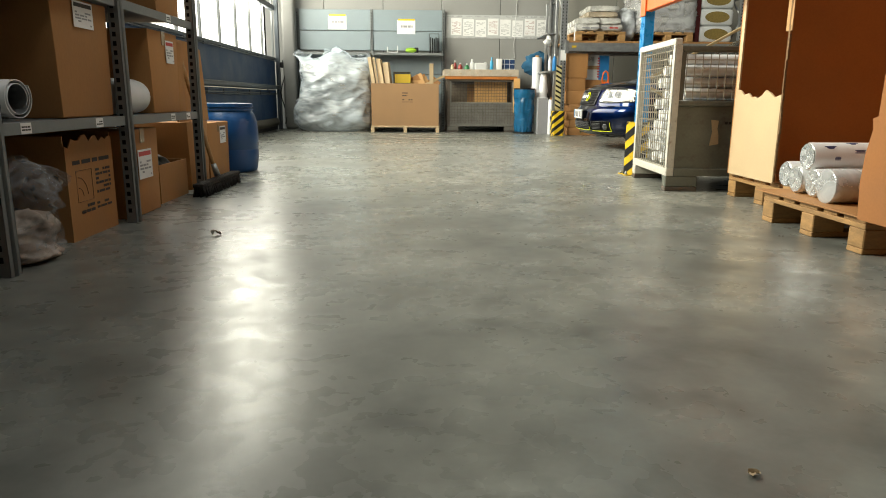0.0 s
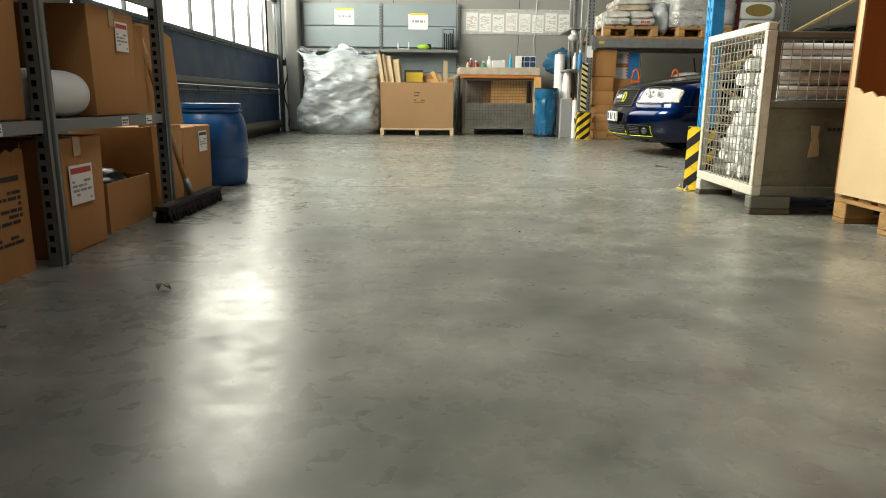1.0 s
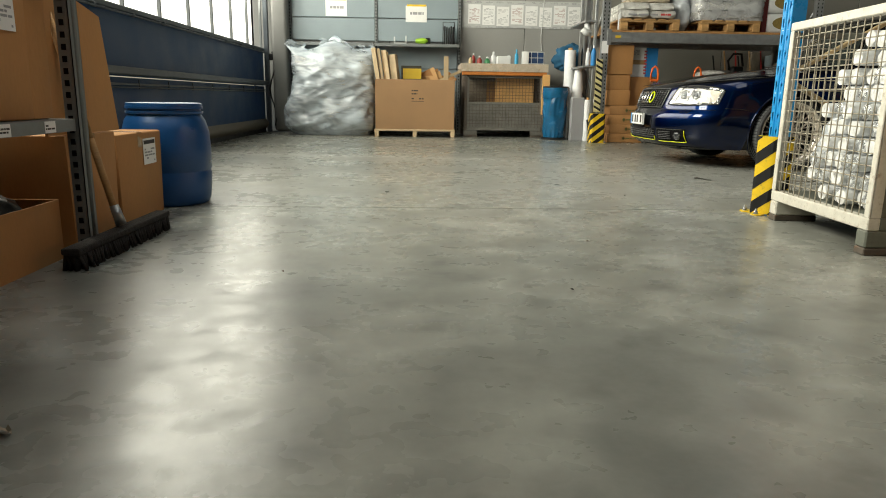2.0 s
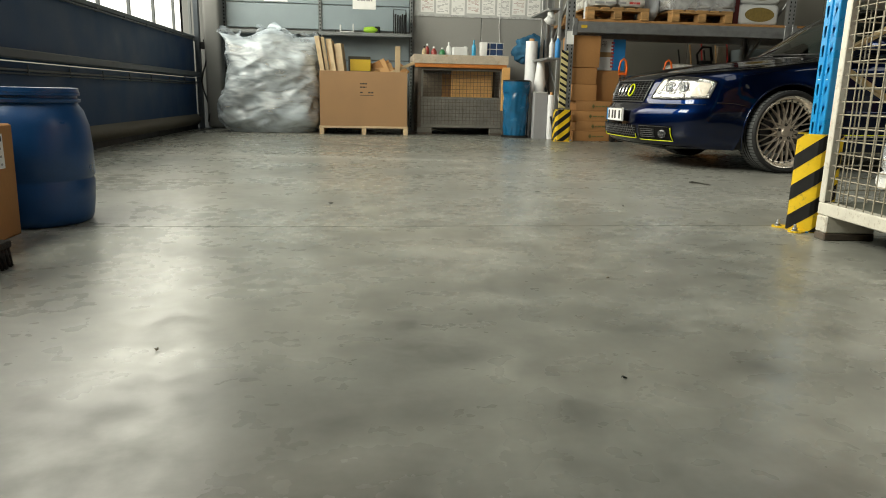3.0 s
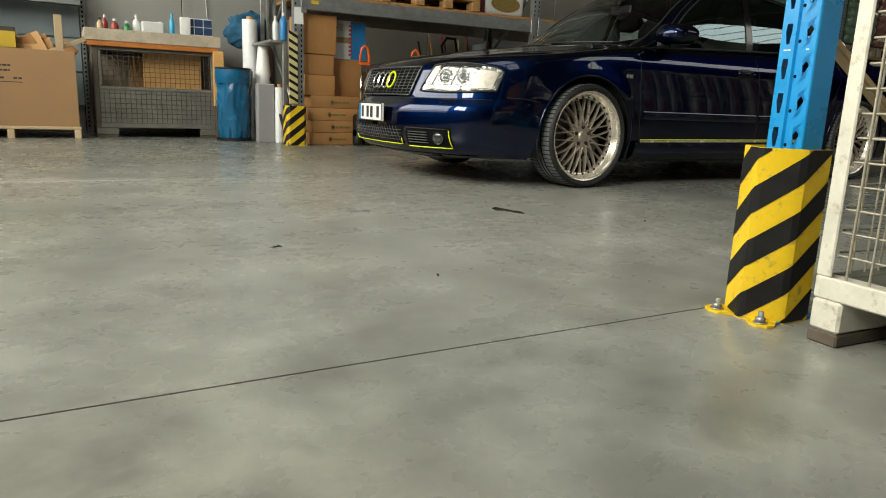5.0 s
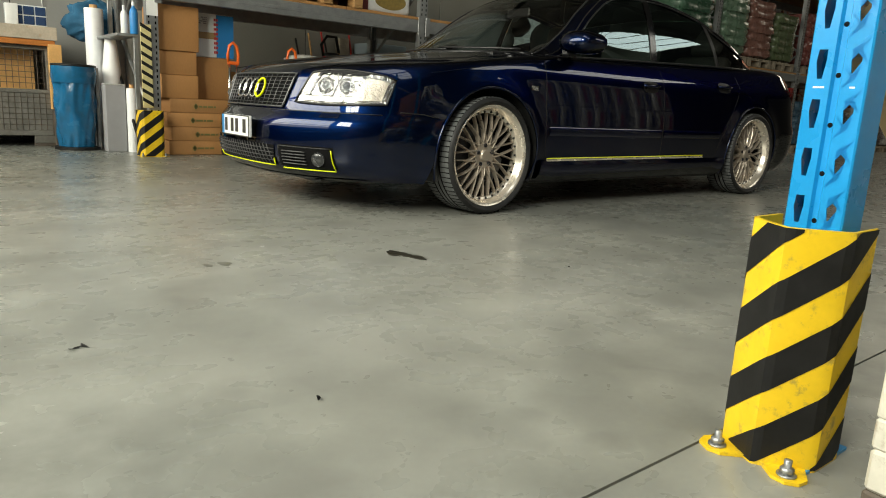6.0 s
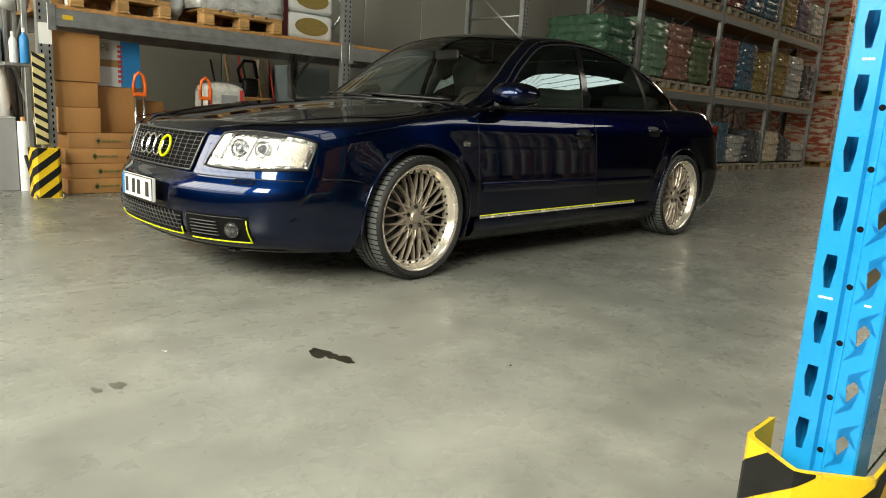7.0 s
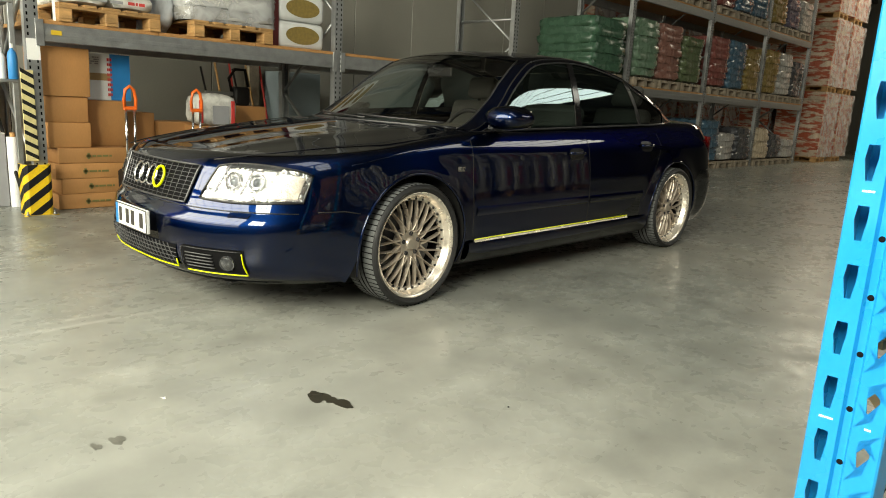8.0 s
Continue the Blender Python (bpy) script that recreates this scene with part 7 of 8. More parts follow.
def house_pt(i, j, s, inset):
    y, z = grid_pts[i][j]
    ub, ur, uc = curve(BELTU, stations[i]), curve(RAILU, stations[i]), stations[i]
    if j <= NSIDE:
        u = ub + (ur - ub) * j / NSIDE
    else:
        u = uc + (ur - uc) * (y / grid_pts[i][NSIDE][0])**2
    k = 1 - inset / 0.75
    return Vector((u, s * y * k, z - inset * (0.6 if j > NSIDE else 0.0)))


def region(i0, i1, j0, j1, sides, inset=0.0):
    b = bmesh.new()
    for s in sides:
        vv = {}
        for i in range(i0, i1 + 1):
            for j in range(j0, j1 + 1):
                vv[i, j] = b.verts.new(house_pt(i, j, s, inset))
        for i in range(i0, i1):
            for j in range(j0, j1):
                q = [vv[i, j], vv[i + 1, j], vv[i + 1, j + 1], vv[i, j + 1]]
                b.faces.new(q if s < 0 else q[::-1]).smooth = True
    bmesh.ops.remove_doubles(b, verts=b.verts[:], dist=0.0005)
    return b


def idx(u):
    return min(range(len(stations)), key=lambda k: abs(stations[k] - u))


LAST = len(stations) - 1
JT = NSIDE + NCOR
JE = NSIDE + NCOR + NTOP
part("roof", region(idx(1.92), idx(3.26), JT, JE, (1, -1)), M_PAINT, car, "dark blue roof panel", 40)
part("windscreen", region(0, idx(1.92), JT, JE, (1, -1), 0.004), M_SCREEN, car, "clear curved windscreen", 60)
part("rear_window", region(idx(3.26), LAST - 1, JT, JE, (1, -1), 0.004), M_REARGLASS, car, "tinted rear window", 60)
part("deck_edge", region(LAST - 1, LAST, 0, JE, (1, -1)), M_PAINT, car)
for s in (1, -1):
    part("roof_rail", region(0, LAST - 1, NSIDE, JT, (s,)), M_PAINT, car, "dark blue pillar and roof rail", 40)
    part("side_window", region(0, idx(2.4), 0, NSIDE, (s,), 0.006), M_SIDEGLASS, car, "tinted front door glass", 60)
    part("pillar", region(idx(2.4), idx(2.47), 0, NSIDE, (s,)), M_PILLARBLACK, car, "black centre pillar")
    part("side_window", region(idx(2.47), idx(3.2), 0, NSIDE, (s,), 0.006), M_SIDEGLASS, car, "tinted rear door glass", 60)
    part("divider", region(idx(3.2), idx(3.26), 0, NSIDE, (s,)), M_TRIM, car)
    part("quarter_window", region(idx(3.26), idx(3.84), 0, NSIDE, (s,), 0.006), M_REARGLASS, car, "tinted quarter glass", 60)
    part("rear_pillar", region(idx(3.84), LAST - 1, 0, NSIDE, (s,)), M_PAINT, car, "dark blue rear pillar", 40)
    belt = [house_pt(i, 0, s, -0.008) for i in range(0, idx(3.9))]
    line(belt, 0.007, M_TRIM, car, "belt_moulding")
    upper = [house_pt(i, NSIDE, s, -0.003) for i in range(1, idx(3.9))]
    line(upper, 0.0045, M_TRIM, car, "window_seal")
    line([house_pt(i, NSIDE + 2, s, -0.0015) for i in range(0, idx(3.6))], 0.003, M_TRIM, car, "frame_gap")
    line([house_pt(i, JT, s, 0.0) for i in range(0, idx(1.92) + 1)], 0.005, M_TRIM, car, "screen_seal")
    line([house_pt(i, JT, s, 0.0) for i in range(idx(3.26), LAST)], 0.006, M_TRIM, car, "screen_seal")
line([house_pt(0, j, 1, -0.002) for j in range(JT, JE)] + [house_pt(0, j, -1, -0.002) for j in range(JE, JT - 1, -1)], 0.010, M_TRIM, car, "cowl_seal")
part("cowl", box(1.16, 1.34, -0.62, 0.62, 0.84, 0.884, 0.008), M_TRIM, car, "black cowl panel")

for o in car.children:
    if o.name.split(".")[0] in ("windscreen", "rear_window", "side_window", "quarter_window"):
        o.visible_shadow = False

# cabin
part("cabin_floor", box(1.3, 3.9, -0.72, 0.72, 0.26, 0.30), M_CABIN, car)
for s in (-1, 1):
    part("door_card", box(1.5, 3.7, s * 0.74 - 0.015, s * 0.74 + 0.015, 0.3, 0.865, 0.008), M_CABIN, car)
b = sheet(lambda a, c: (1.33 + 0.42 * c + 0.10 * abs(2 * a - 1)**2, -0.70 + 1.4 * a, 0.885 + 0.02 * math.sin(math.pi * c) - 0.10 * max(0, c - 0.75) * 4 * 0.6), 20, 8)
part("dashboard", b, M_CABIN, car, "dark dashboard", 60)
part("parcel_shelf", box(3.55, 3.95, -0.62, 0.62, 0.90, 0.92), M_CABIN, car)
wheel_pts = [(1.80 + 0.06 * math.sin(a * 0.2618), -0.37 + 0.18 * math.cos(a * 0.2618), 0.82 + 0.165 * math.sin(a * 0.2618)) for a in range(24)]
b = pipe(bmesh.new(), wheel_pts, 0.014, 8, True)
rod(b, (1.80, -0.53, 0.82), (1.80, -0.21, 0.82), 0.013, 8)
rod(b, (1.65, -0.37, 0.78), (1.80, -0.37, 0.82), 0.035, 10)
part("steering_wheel", b, M_TRIM, car)
for x, ys in ((2.05, (-0.37, 0.37)), (3.0, (-0.37, 0.37))):
    for y in ys:
        b = box(x, x + 0.50, y - 0.25, y + 0.25, 0.32, 0.55, 0.06, seg=3)
        bk = box(-0.06, 0.07, -0.24, 0.24, 0.0, 0.60, 0.05, seg=3)
        join(b, bk, pose(x + 0.52, y, 0.48, 0, 18, 0))
        seat = part("seat", b, M_SEAT, car, "dark upholstered seat", 50)
        hb = box(-0.045, 0.045, -0.13, 0.13, 0.0, 0.17, 0.04, seg=3)
        hr = bmesh.new()
        join(hr, hb, pose(x + 0.72, y, 1.07, 0, 12, 0))
        part("headrest", hr, M_SEAT, seat, smooth=50)
part("inner_mirror", box(1.93, 1.95, -0.11, 0.11, 1.19, 1.25, 0.008), M_TRIM, car)

# wipers
for y0, y1 in ((-0.62, -0.02), (-0.12, 0.50)):
    pts = []
    for k in range(9):
        y = y0 + (y1 - y0) * k / 8
        u = 1.215 + 0.21 * (y / 0.70)**2 + 0.03 * k / 8
        pts.append((u, y, 0.912 + 0.016 * k / 8))
    line(pts, 0.007, M_TRIM, car, "wiper")

# bonnet shut lines
for s in (-1, 1):
    pts = []
    for k in range(30):
        u = 0.09 + 1.16 * k / 29
        y = s * (0.46 + 0.30 * min(1, (u - 0.08) / 0.75)**0.7)
        pts.append((u, y, top_z(u, y) + 0.0005))
    line(pts, 0.0028, M_TRIM, body, "bonnet_gap")


def flank_line(s, pts, r=0.003, name="door_gap", material=None, off=-0.0018):
    out = []
    for (u0, z0), (u1, z1) in zip(pts, pts[1:]):
        n = max(2, int(math.hypot(u1 - u0, z1 - z0) / 0.03))
        out += [tuple(side_pt(s, u0 + (u1 - u0) * k / n, z0 + (z1 - z0) * k / n, off)) for k in range(n)]
    out.append(tuple(side_pt(s, *pts[-1], off)))
    return line(out, r, material or M_RUBBER, body, name)


for s in (-1, 1):
    flank_line(s, [(1.36, 0.83), (1.36, 0.60), (1.375, 0.35), (1.41, 0.235)])
    flank_line(s, [(2.475, 0.86), (2.49, 0.60), (2.50, 0.45), (2.505, 0.235)])
    flank_line(s, [(3.44, 0.88), (3.46, 0.80), (3.42, 0.72), (3.30, 0.52), (3.22, 0.40), (3.17, 0.235)])
    flank_line(s, [(1.41, 0.235), (2.505, 0.235), (3.17, 0.235)])
    flank_line(s, [(1.29, 0.82), (0.9, 0.775), (0.55, 0.72)], 0.0022, "fender_crease", M_PAINT, -0.001)
    flank_line(s, [(0.36, 0.52), (0.50, 0.515), (0.585, 0.50)], 0.0025, "bumper_gap", None, 0.0)
    # rub strip along the doors, sill with a bright yellow line
    for u0, u1 in ((1.40, 2.48), (2.51, 3.20)):
        b = sheet(lambda a, c: side_pt(s, u0 + (u1 - u0) * a, 0.425 + 0.05 * c, 0.006 * math.sin(math.pi * min(1, max(0, c)))**0.6), 16, 6)
        part("rub_strip", b, M_PAINT, body, "body-coloured rub strip", 50)
    b = sheet(lambda a, c: side_pt(s, 1.34 + 1.95 * a, 0.165 + 0.118 * c, 0.012 + 0.016 * math.sin(math.pi * c)), 30, 6)
    part("sill_panel", b, M_PAINT, car, "dark blue sill panel", 60)
    b = sheet(lambda a, c: side_pt(s, 1.385 + 1.62 * a, 0.280 + 0.012 * a + 0.012 * c, 0.026 - 0.012 * c), 30, 1)
    part("sill_chrome", b, M_LIP, car, "bright sill strip")
    b = sheet(lambda a, c: side_pt(s, 1.385 + 1.62 * a, 0.2935 + 0.012 * a + 0.0055 * c, 0.020 - 0.004 * c), 30, 1)
    part("sill_line", b, M_LEMON, car, "neon yellow sill line")
    part("sill_mark", bars(bmesh.new(), "y", 2.76, 2.98, 0.302, 0.314, s * 0.900 + (0.001 if s > 0 else 0), 1, 1.0, 3), M_LEMON, car)
    for u, z in ((2.335, 0.748), (3.235, 0.790)):
        b = sheet(lambda a, c: side_pt(s, u + 0.088 * (a - 0.5) * 2, z + 0.036 * (c - 0.5) * 2 * math.sqrt(max(0.0, 1 - (2 * a - 1)**4)), 0.0025), 12, 4)
        hd = part("door_handle", b, M_TRIM, body, "dark handle recess")
        b = bmesh.new()
        pts = [tuple(side_pt(s, u - 0.085 + 0.17 * k / 8, z + 0.006, 0.006 + 0.022 * math.sin(math.pi * k / 8)**0.4)) for k in range(9)]
        part("grip", pipe(b, pts, 0.011, 8), M_PAINT, hd)
    b = sheet(lambda a, c: side_pt(s, 1.235 + 0.055 * a, 0.672 + 0.024 * c, 0.004), 4, 2)
    part("side_indicator", b, M_LAMPBACK, body, "small clear side indicator")
    # mirror on the flank towards the aisle
    if s < 0:
        m = part("mirror", turned([(0.0, -0.13), (0.045, -0.125), (0.075, -0.10), (0.085, -0.04), (0.083, 0.03), (0.078, 0.062), (0.065, 0.068), (0.0, 0.068)], 28, "X"), M_PAINT, car, "dark blue door mirror", 50)
        for v in m.data.vertices:
            v.co.y *= 1.46
            v.co.z *= 0.80 * (1.0 if v.co.z > 0 else 0.95)
        m.location = (1.615, s * 0.905, 0.955)
        part("mirror_glass", box(0.0685, 0.070, -0.085, 0.085, -0.045, 0.045, 0.0005), M_LIP, m)
        part("mirror_foot", box(-0.07, 0.02, -0.115 if s > 0 else 0.055, -0.055 if s > 0 else 0.115, -0.075, -0.02, 0.012), M_TRIM, m)
    # tail lamps and rear bumper line
    b = bmesh.new()
    for a_, c_ in ((0.62, 0.86),):
        sheet(lambda a, c: (4.635 - 0.55 * (1 - (1 - ((0.52 + 0.33 * a) / 0.87)**3)**(1 / 3.0)), s * (0.52 + 0.33 * a + 0.004), a_ + (c_ - a_) * c), 12, 4, b)
    part("tail_lamp", b, M_TAILRED, car, "red tail lamp")

# headlamps
for s in (-1, 1):
    def hl(a, c, off):
        yl = 0.435 + 0.050 * c
        y = yl + a * (0.800 - yl)
        zt = curve([(0, 0.690), (0.25, 0.704), (0.6, 0.703), (0.9, 0.686), (1, 0.668)], a)
        zb2 = curve([(0, 0.545), (0.5, 0.540), (1, 0.552)], a)
        return nose_pt(s * y, zb2 + (zt - zb2) * c, off)

    lamp = part("headlamp", sheet(lambda a, c: hl(a, c, 0.0035 + 0.0022 * abs(math.sin(34 * a)) * min(1, 8 * min(a, 1 - a, c, 1 - c)) + 0.0012 * math.sin(40 * c)), 90, 24), M_LAMPBACK, car, "clear glass headlamp with bright reflectors", 50)
    rim = [hl(k / 20, 0, 0.006) for k in range(20)] + [hl(1, k / 6, 0.006) for k in range(6)] + [hl(1 - k / 20, 1, 0.006) for k in range(20)] + [hl(0, 1 - k / 6, 0.006) for k in range(6)]
    line(rim, 0.0055, M_TRIM, lamp, "lamp_seal", True)
    for a, r in ((0.34, 0.042), (0.60, 0.040)):
        c0 = hl(a, 0.55, 0.003)
        q = (hl(a, 0.55, 0.02) - c0).to_track_quat("Z", "Y").to_matrix().to_4x4()
        for prof, mt, nm in (([(r, 0.0), (r * 0.99, 0.009), (r * 0.93, 0.010), (r * 0.80, 0.003), (r * 0.62, 0.001)], M_CHROME, "reflector_ring"), ([(r * 0.9, 0.0032), (r * 0.64, 0.0022)], M_DARKLAMP, "reflector_shade"),
                             ([(0.0, 0.018), (r * 0.28, 0.016), (r * 0.50, 0.010), (r * 0.58, 0.003)], M_BULB, "projector")):
            b = turned(prof, 28)
            bmesh.ops.delete(b, geom=[f for f in b.faces if len(f.verts) > 4 and nm != "projector"], context="FACES_ONLY")
            bmesh.ops.transform(b, matrix=Matrix.Translation(c0) @ q, verts=b.verts[:])
            part(nm, b, mt, lamp, smooth=50)
    b = sheet(lambda a, c: hl(0.01 + 0.12 * a, 0.35 + 0.6 * c, 0.006), 6, 6)
    part("inner_cap", b, M_AMBERCLEAR, lamp, smooth=50)
    for a in (0.155, 0.475):
        b = sheet(lambda p_, c: hl(a + 0.028 * p_, 0.2 + 0.76 * c, 0.007), 3, 6)
        part("divider", b, M_DARKLAMP, lamp)
    b = sheet(lambda a, c: hl(0.13 + 0.62 * a, 0.90 + 0.08 * c, 0.007), 12, 2)
    part("upper_shade", b, M_DARKLAMP, lamp)
    b = sheet(lambda a, c: hl(0.76 + 0.20 * a, 0.12 + 0.72 * c, 0.008), 10, 6)
    part("indicator", b, M_AMBERCLEAR, lamp, "pale indicator lens", 50)
    b = sheet(lambda a, c: hl(0.04 + 0.70 * a, 0.08 + 0.12 * c, 0.008), 14, 2)
    part("lower_strip", b, M_CHROME, lamp)
    part("lens", sheet(lambda a, c: hl(a if s < 0 else 1 - a, c, 0.020 * min(1, 6 * min(a, 1 - a, c, 1 - c)) + 0.004), 30, 12), M_LENS, lamp, "clear lamp glass", 70)
    b = sheet(lambda a, c: nose_pt(s * (0.60 + 0.075 * a), 0.478 + 0.02 * c, 0.0035), 6, 2)
    part("washer_cap", b, M_PAINT, car)
    edge = [(0.60, 0.478), (0.675, 0.478), (0.675, 0.498), (0.60, 0.498)]
    line([nose_pt(s * y, z, 0.003) for y, z in edge], 0.0016, M_TRIM, car, "washer_gap", True)

# grille
def gr(a, c, off):
    hw = 0.358 + 0.028 * c
    return nose_pt((2 * a - 1) * hw, 0.516 + 0.166 * c, off)


grl = part("grille", sheet(lambda a, c: gr(a, c, 0.003), 30, 8), M_DARK, car, "dark grille with metal bars and chrome frame")
for k in range(1, 9):
    line([gr(i / 24, k / 9, 0.008) for i in range(25)], 0.0013, M_GRIDBAR, grl, "grille_bar")
for k in range(1, 15):
    line([gr(k / 15, i / 5, 0.007) for i in range(6)], 0.0012, M_GRIDBAR, grl, "grille_bar")
rim = [gr(k / 24, 0, 0.008) for k in range(24)] + [gr(1, k / 6, 0.008) for k in range(6)] + [gr(1 - k / 24, 1, 0.008) for k in range(24)] + [gr(0, 1 - k / 6, 0.008) for k in range(6)]
line(rim, 0.0050, M_GRIDBAR, grl, "grille_surround", True)
for k in range(4):
    yc = 0.117 - 0.078 * k
    ring = []
    for i in range(28):
        a = 2 * math.pi * i / 28
        ring.append(nose_pt(yc + 0.047 * math.cos(a), 0.603 + 0.047 * math.sin(a), 0.016 + 0.003 * (k % 2)))
    line(ring, 0.0065, M_LEMON if k == 3 else M_CHROME, grl, "ring", True, "neon yellow ring" if k == 3 else "chrome ring")

# lower openings
lg = part("lower_grille", sheet(lambda a, c: nose_pt(-0.36 + 0.72 * a, 0.232 + 0.095 * c, 0.003), 30, 4), M_DARK, car, "black lower grille with yellow edge")
for k in range(1, 5):
    line([nose_pt(-0.36 + 0.72 * i / 24, 0.232 + 0.095 * k / 5, 0.006) for i in range(25)], 0.0022, M_TRIMGREY, lg, "grille_bar")
for k in range(1, 22):
    line([nose_pt(-0.36 + 0.72 * (k / 22) + 0.012 * (i - 2), 0.232 + 0.095 * i / 4, 0.006) for i in range(5)], 0.0022, M_TRIMGREY, lg, "grille_bar")
line([nose_pt(0.355, 0.25, 0.008)] + [nose_pt(-0.355 + 0.71 * (1 - i / 24), 0.228, 0.008) for i in range(25)] + [nose_pt(-0.36, 0.262, 0.008)], 0.0034, M_LEMON, lg, "yellow_edge")
for s in (-1, 1):
    it = part("air_intake", sheet(lambda a, c: nose_pt(s * (0.400 + 0.275 * a), 0.230 + 0.106 * c, 0.003), 14, 4), M_DARK, car, "black side intake with slats and fog lamp")
    for k in range(1, 6):
        line([nose_pt(s * (0.42 + 0.135 * i / 8), 0.232 + 0.088 * k / 6, 0.008) for i in range(9)], 0.0032, M_TRIMGREY, it, "slat")
    c0 = nose_pt(s * 0.612, 0.274, 0.003)
    q = (nose_pt(s * 0.612, 0.274, 0.02) - c0).to_track_quat("Z", "Y").to_matrix().to_4x4()
    b = turned([(0.0, 0.014), (0.018, 0.012), (0.029, 0.006), (0.034, 0.008), (0.037, 0.0)], 28)
    bmesh.ops.transform(b, matrix=Matrix.Translation(c0) @ q, verts=b.verts[:])
    part("fog_lamp", b, M_FOG, it, "grey round fog lamp", 50)
    edge = [nose_pt(s * (0.405 + 0.26 * i / 14), 0.222, 0.007) for i in range(15)] + [nose_pt(s * 0.668, 0.222 + 0.1 * i / 5, 0.007) for i in range(1, 6)]
    line(edge, 0.0034, M_LEMON, it, "yellow_edge")
    line([nose_pt(s * (0.395 + 0.0 * i), 0.226 + 0.1 * i / 5, 0.004) for i in range(6)] + [nose_pt(s * (0.395 + 0.27 * i / 12), 0.328, 0.004) for i in range(13)], 0.003, M_TRIM, it, "intake_seal")
line([nose_pt(-0.80 + 1.6 * i / 60, 0.503, 0.0005) for i in range(61)], 0.003, M_TRIM, body, "bumper_seam")

# plate, its characters only as bars
pl_ = bmesh.new()
for v0, v1, y0, y1, d0, d1 in ((0.352, 0.462, -0.185, 0.185, -0.114, -0.096),):
    box(d0, d1, y0, y1, v0, v1, 0.004, bm=pl_)
plate = part("plate", pl_, M_PAPER, car, "white registration plate with dark bars")
plate.location.y = -0.026
part("blue_field", box(-0.1152, -0.1145, 0.152, 0.181, 0.357, 0.457), M_BLUEINK, plate)
for y0, y1 in ((0.105, 0.140), (0.02, 0.058), (-0.045, -0.005), (-0.145, -0.105)):
    part("bar", box(-0.1156, -0.1145, y0, y1, 0.372, 0.442), M_INK, plate)
for a in ((-0.185, 0.185, 0.352, 0.357), (-0.185, 0.185, 0.457, 0.462), (-0.185, -0.18, 0.357, 0.457), (0.18, 0.185, 0.357, 0.457)):
    part("plate_border", box(-0.1162, -0.1145, *a), M_INK, plate)

# wheels
tyre = turned([(0.262, 0.088), (0.272, 0.105), (0.290, 0.116), (0.302, 0.110), (0.309, 0.098), (0.3115, 0.06), (0.3115, -0.06), (0.309, -0.098), (0.302, -0.110), (0.29, -0.116), (0.268, -0.105), (0.258, -0.088)], 72, "Y")
grooves = bmesh.new()
for i in range(72):
    a = 2 * math.pi * i / 72
    for y0, y1, tw in ((0.036, 0.104, 0.05), (-0.104, -0.036, -0.05)):
        bb = box(-0.0024, 0.0024, y0, y1, -0.0014, 0.0011)
        join(grooves, bb, Matrix.Rotation(-a + tw * 0.2, 4, "Y") @ Matrix.Translation((0, 0, 0.3118)))
for y in (-0.032, 0.0, 0.032):
    turned([(0.3112, y - 0.005), (0.3130, y - 0.005), (0.3130, y + 0.005), (0.3112, y + 0.005)], 72, "Y", True, grooves)
tread_me = mesh_of("tread", grooves, M_DARK)
bmesh.ops.delete(tyre, geom=[f for f in tyre.faces if len(f.verts) > 4], context="FACES_ONLY")
tyre_me = mesh_of("tyre", tyre, M_TYRE, 35)
# Separate tread band, so that gate light can be painted on it.
band = turned([(0.3085, 0.101), (0.3119, 0.092), (0.3124, 0.06), (0.3124, -0.06), (0.3119, -0.092), (0.3085, -0.101)], 72, "Y")
bmesh.ops.delete(band, geom=[f for f in band.faces if len(f.verts) > 4], context="FACES_ONLY")
band_me = mesh_of("tread_band", band, M_TREAD, 35)
lip = turned([(0.271, 0.094), (0.274, 0.100), (0.268, 0.104), (0.258, 0.100), (0.250, 0.088), (0.243, 0.062), (0.238, 0.054), (0.226, 0.050), (0.224, 0.040), (0.224, 0.030)], 72, "Y")
bmesh.ops.delete(lip, geom=[f for f in lip.faces if len(f.verts) > 4], context="FACES_ONLY")
lip_me = mesh_of("rim_lip", lip, M_LIP, 40)
barrel = turned([(0.2235, 0.032), (0.2235, -0.09)], 60, "Y")
bmesh.ops.delete(barrel, geom=[f for f in barrel.faces if len(f.verts) > 4], context="FACES_ONLY")
barrel_me = mesh_of("rim_barrel", barrel, M_BLACK, 40)
spk = bmesh.new()


def spoke(b, a0, r0, a1, r1, w0, w1, y0, y1, th):
    p, q = Vector((r0 * math.cos(a0), y0, r0 * math.sin(a0))), Vector((r1 * math.cos(a1), y1, r1 * math.sin(a1)))
    d = (q - p).normalized()
    side = Vector((-d.z, 0, d.x)).normalized()
    up = Vector((0, 1, 0))
    vs = []
    for pt, w in ((p, w0), (p.lerp(q, 0.5) + up * 0.004, (w0 + w1) * 0.48), (q, w1)):
        vs.append([b.verts.new(pt + side * w - up * th), b.verts.new(pt + side * w * 0.9), b.verts.new(pt + side * w * 0.35 + up * 0.005), b.verts.new(pt - side * w * 0.35 + up * 0.005), b.verts.new(pt - side * w * 0.9), b.verts.new(pt - side * w - up * th)])
    for r_, s_ in zip(vs, vs[1:]):
        for k in range(6):
            b.faces.new((r_[k], r_[(k + 1) % 6], s_[(k + 1) % 6], s_[k]))


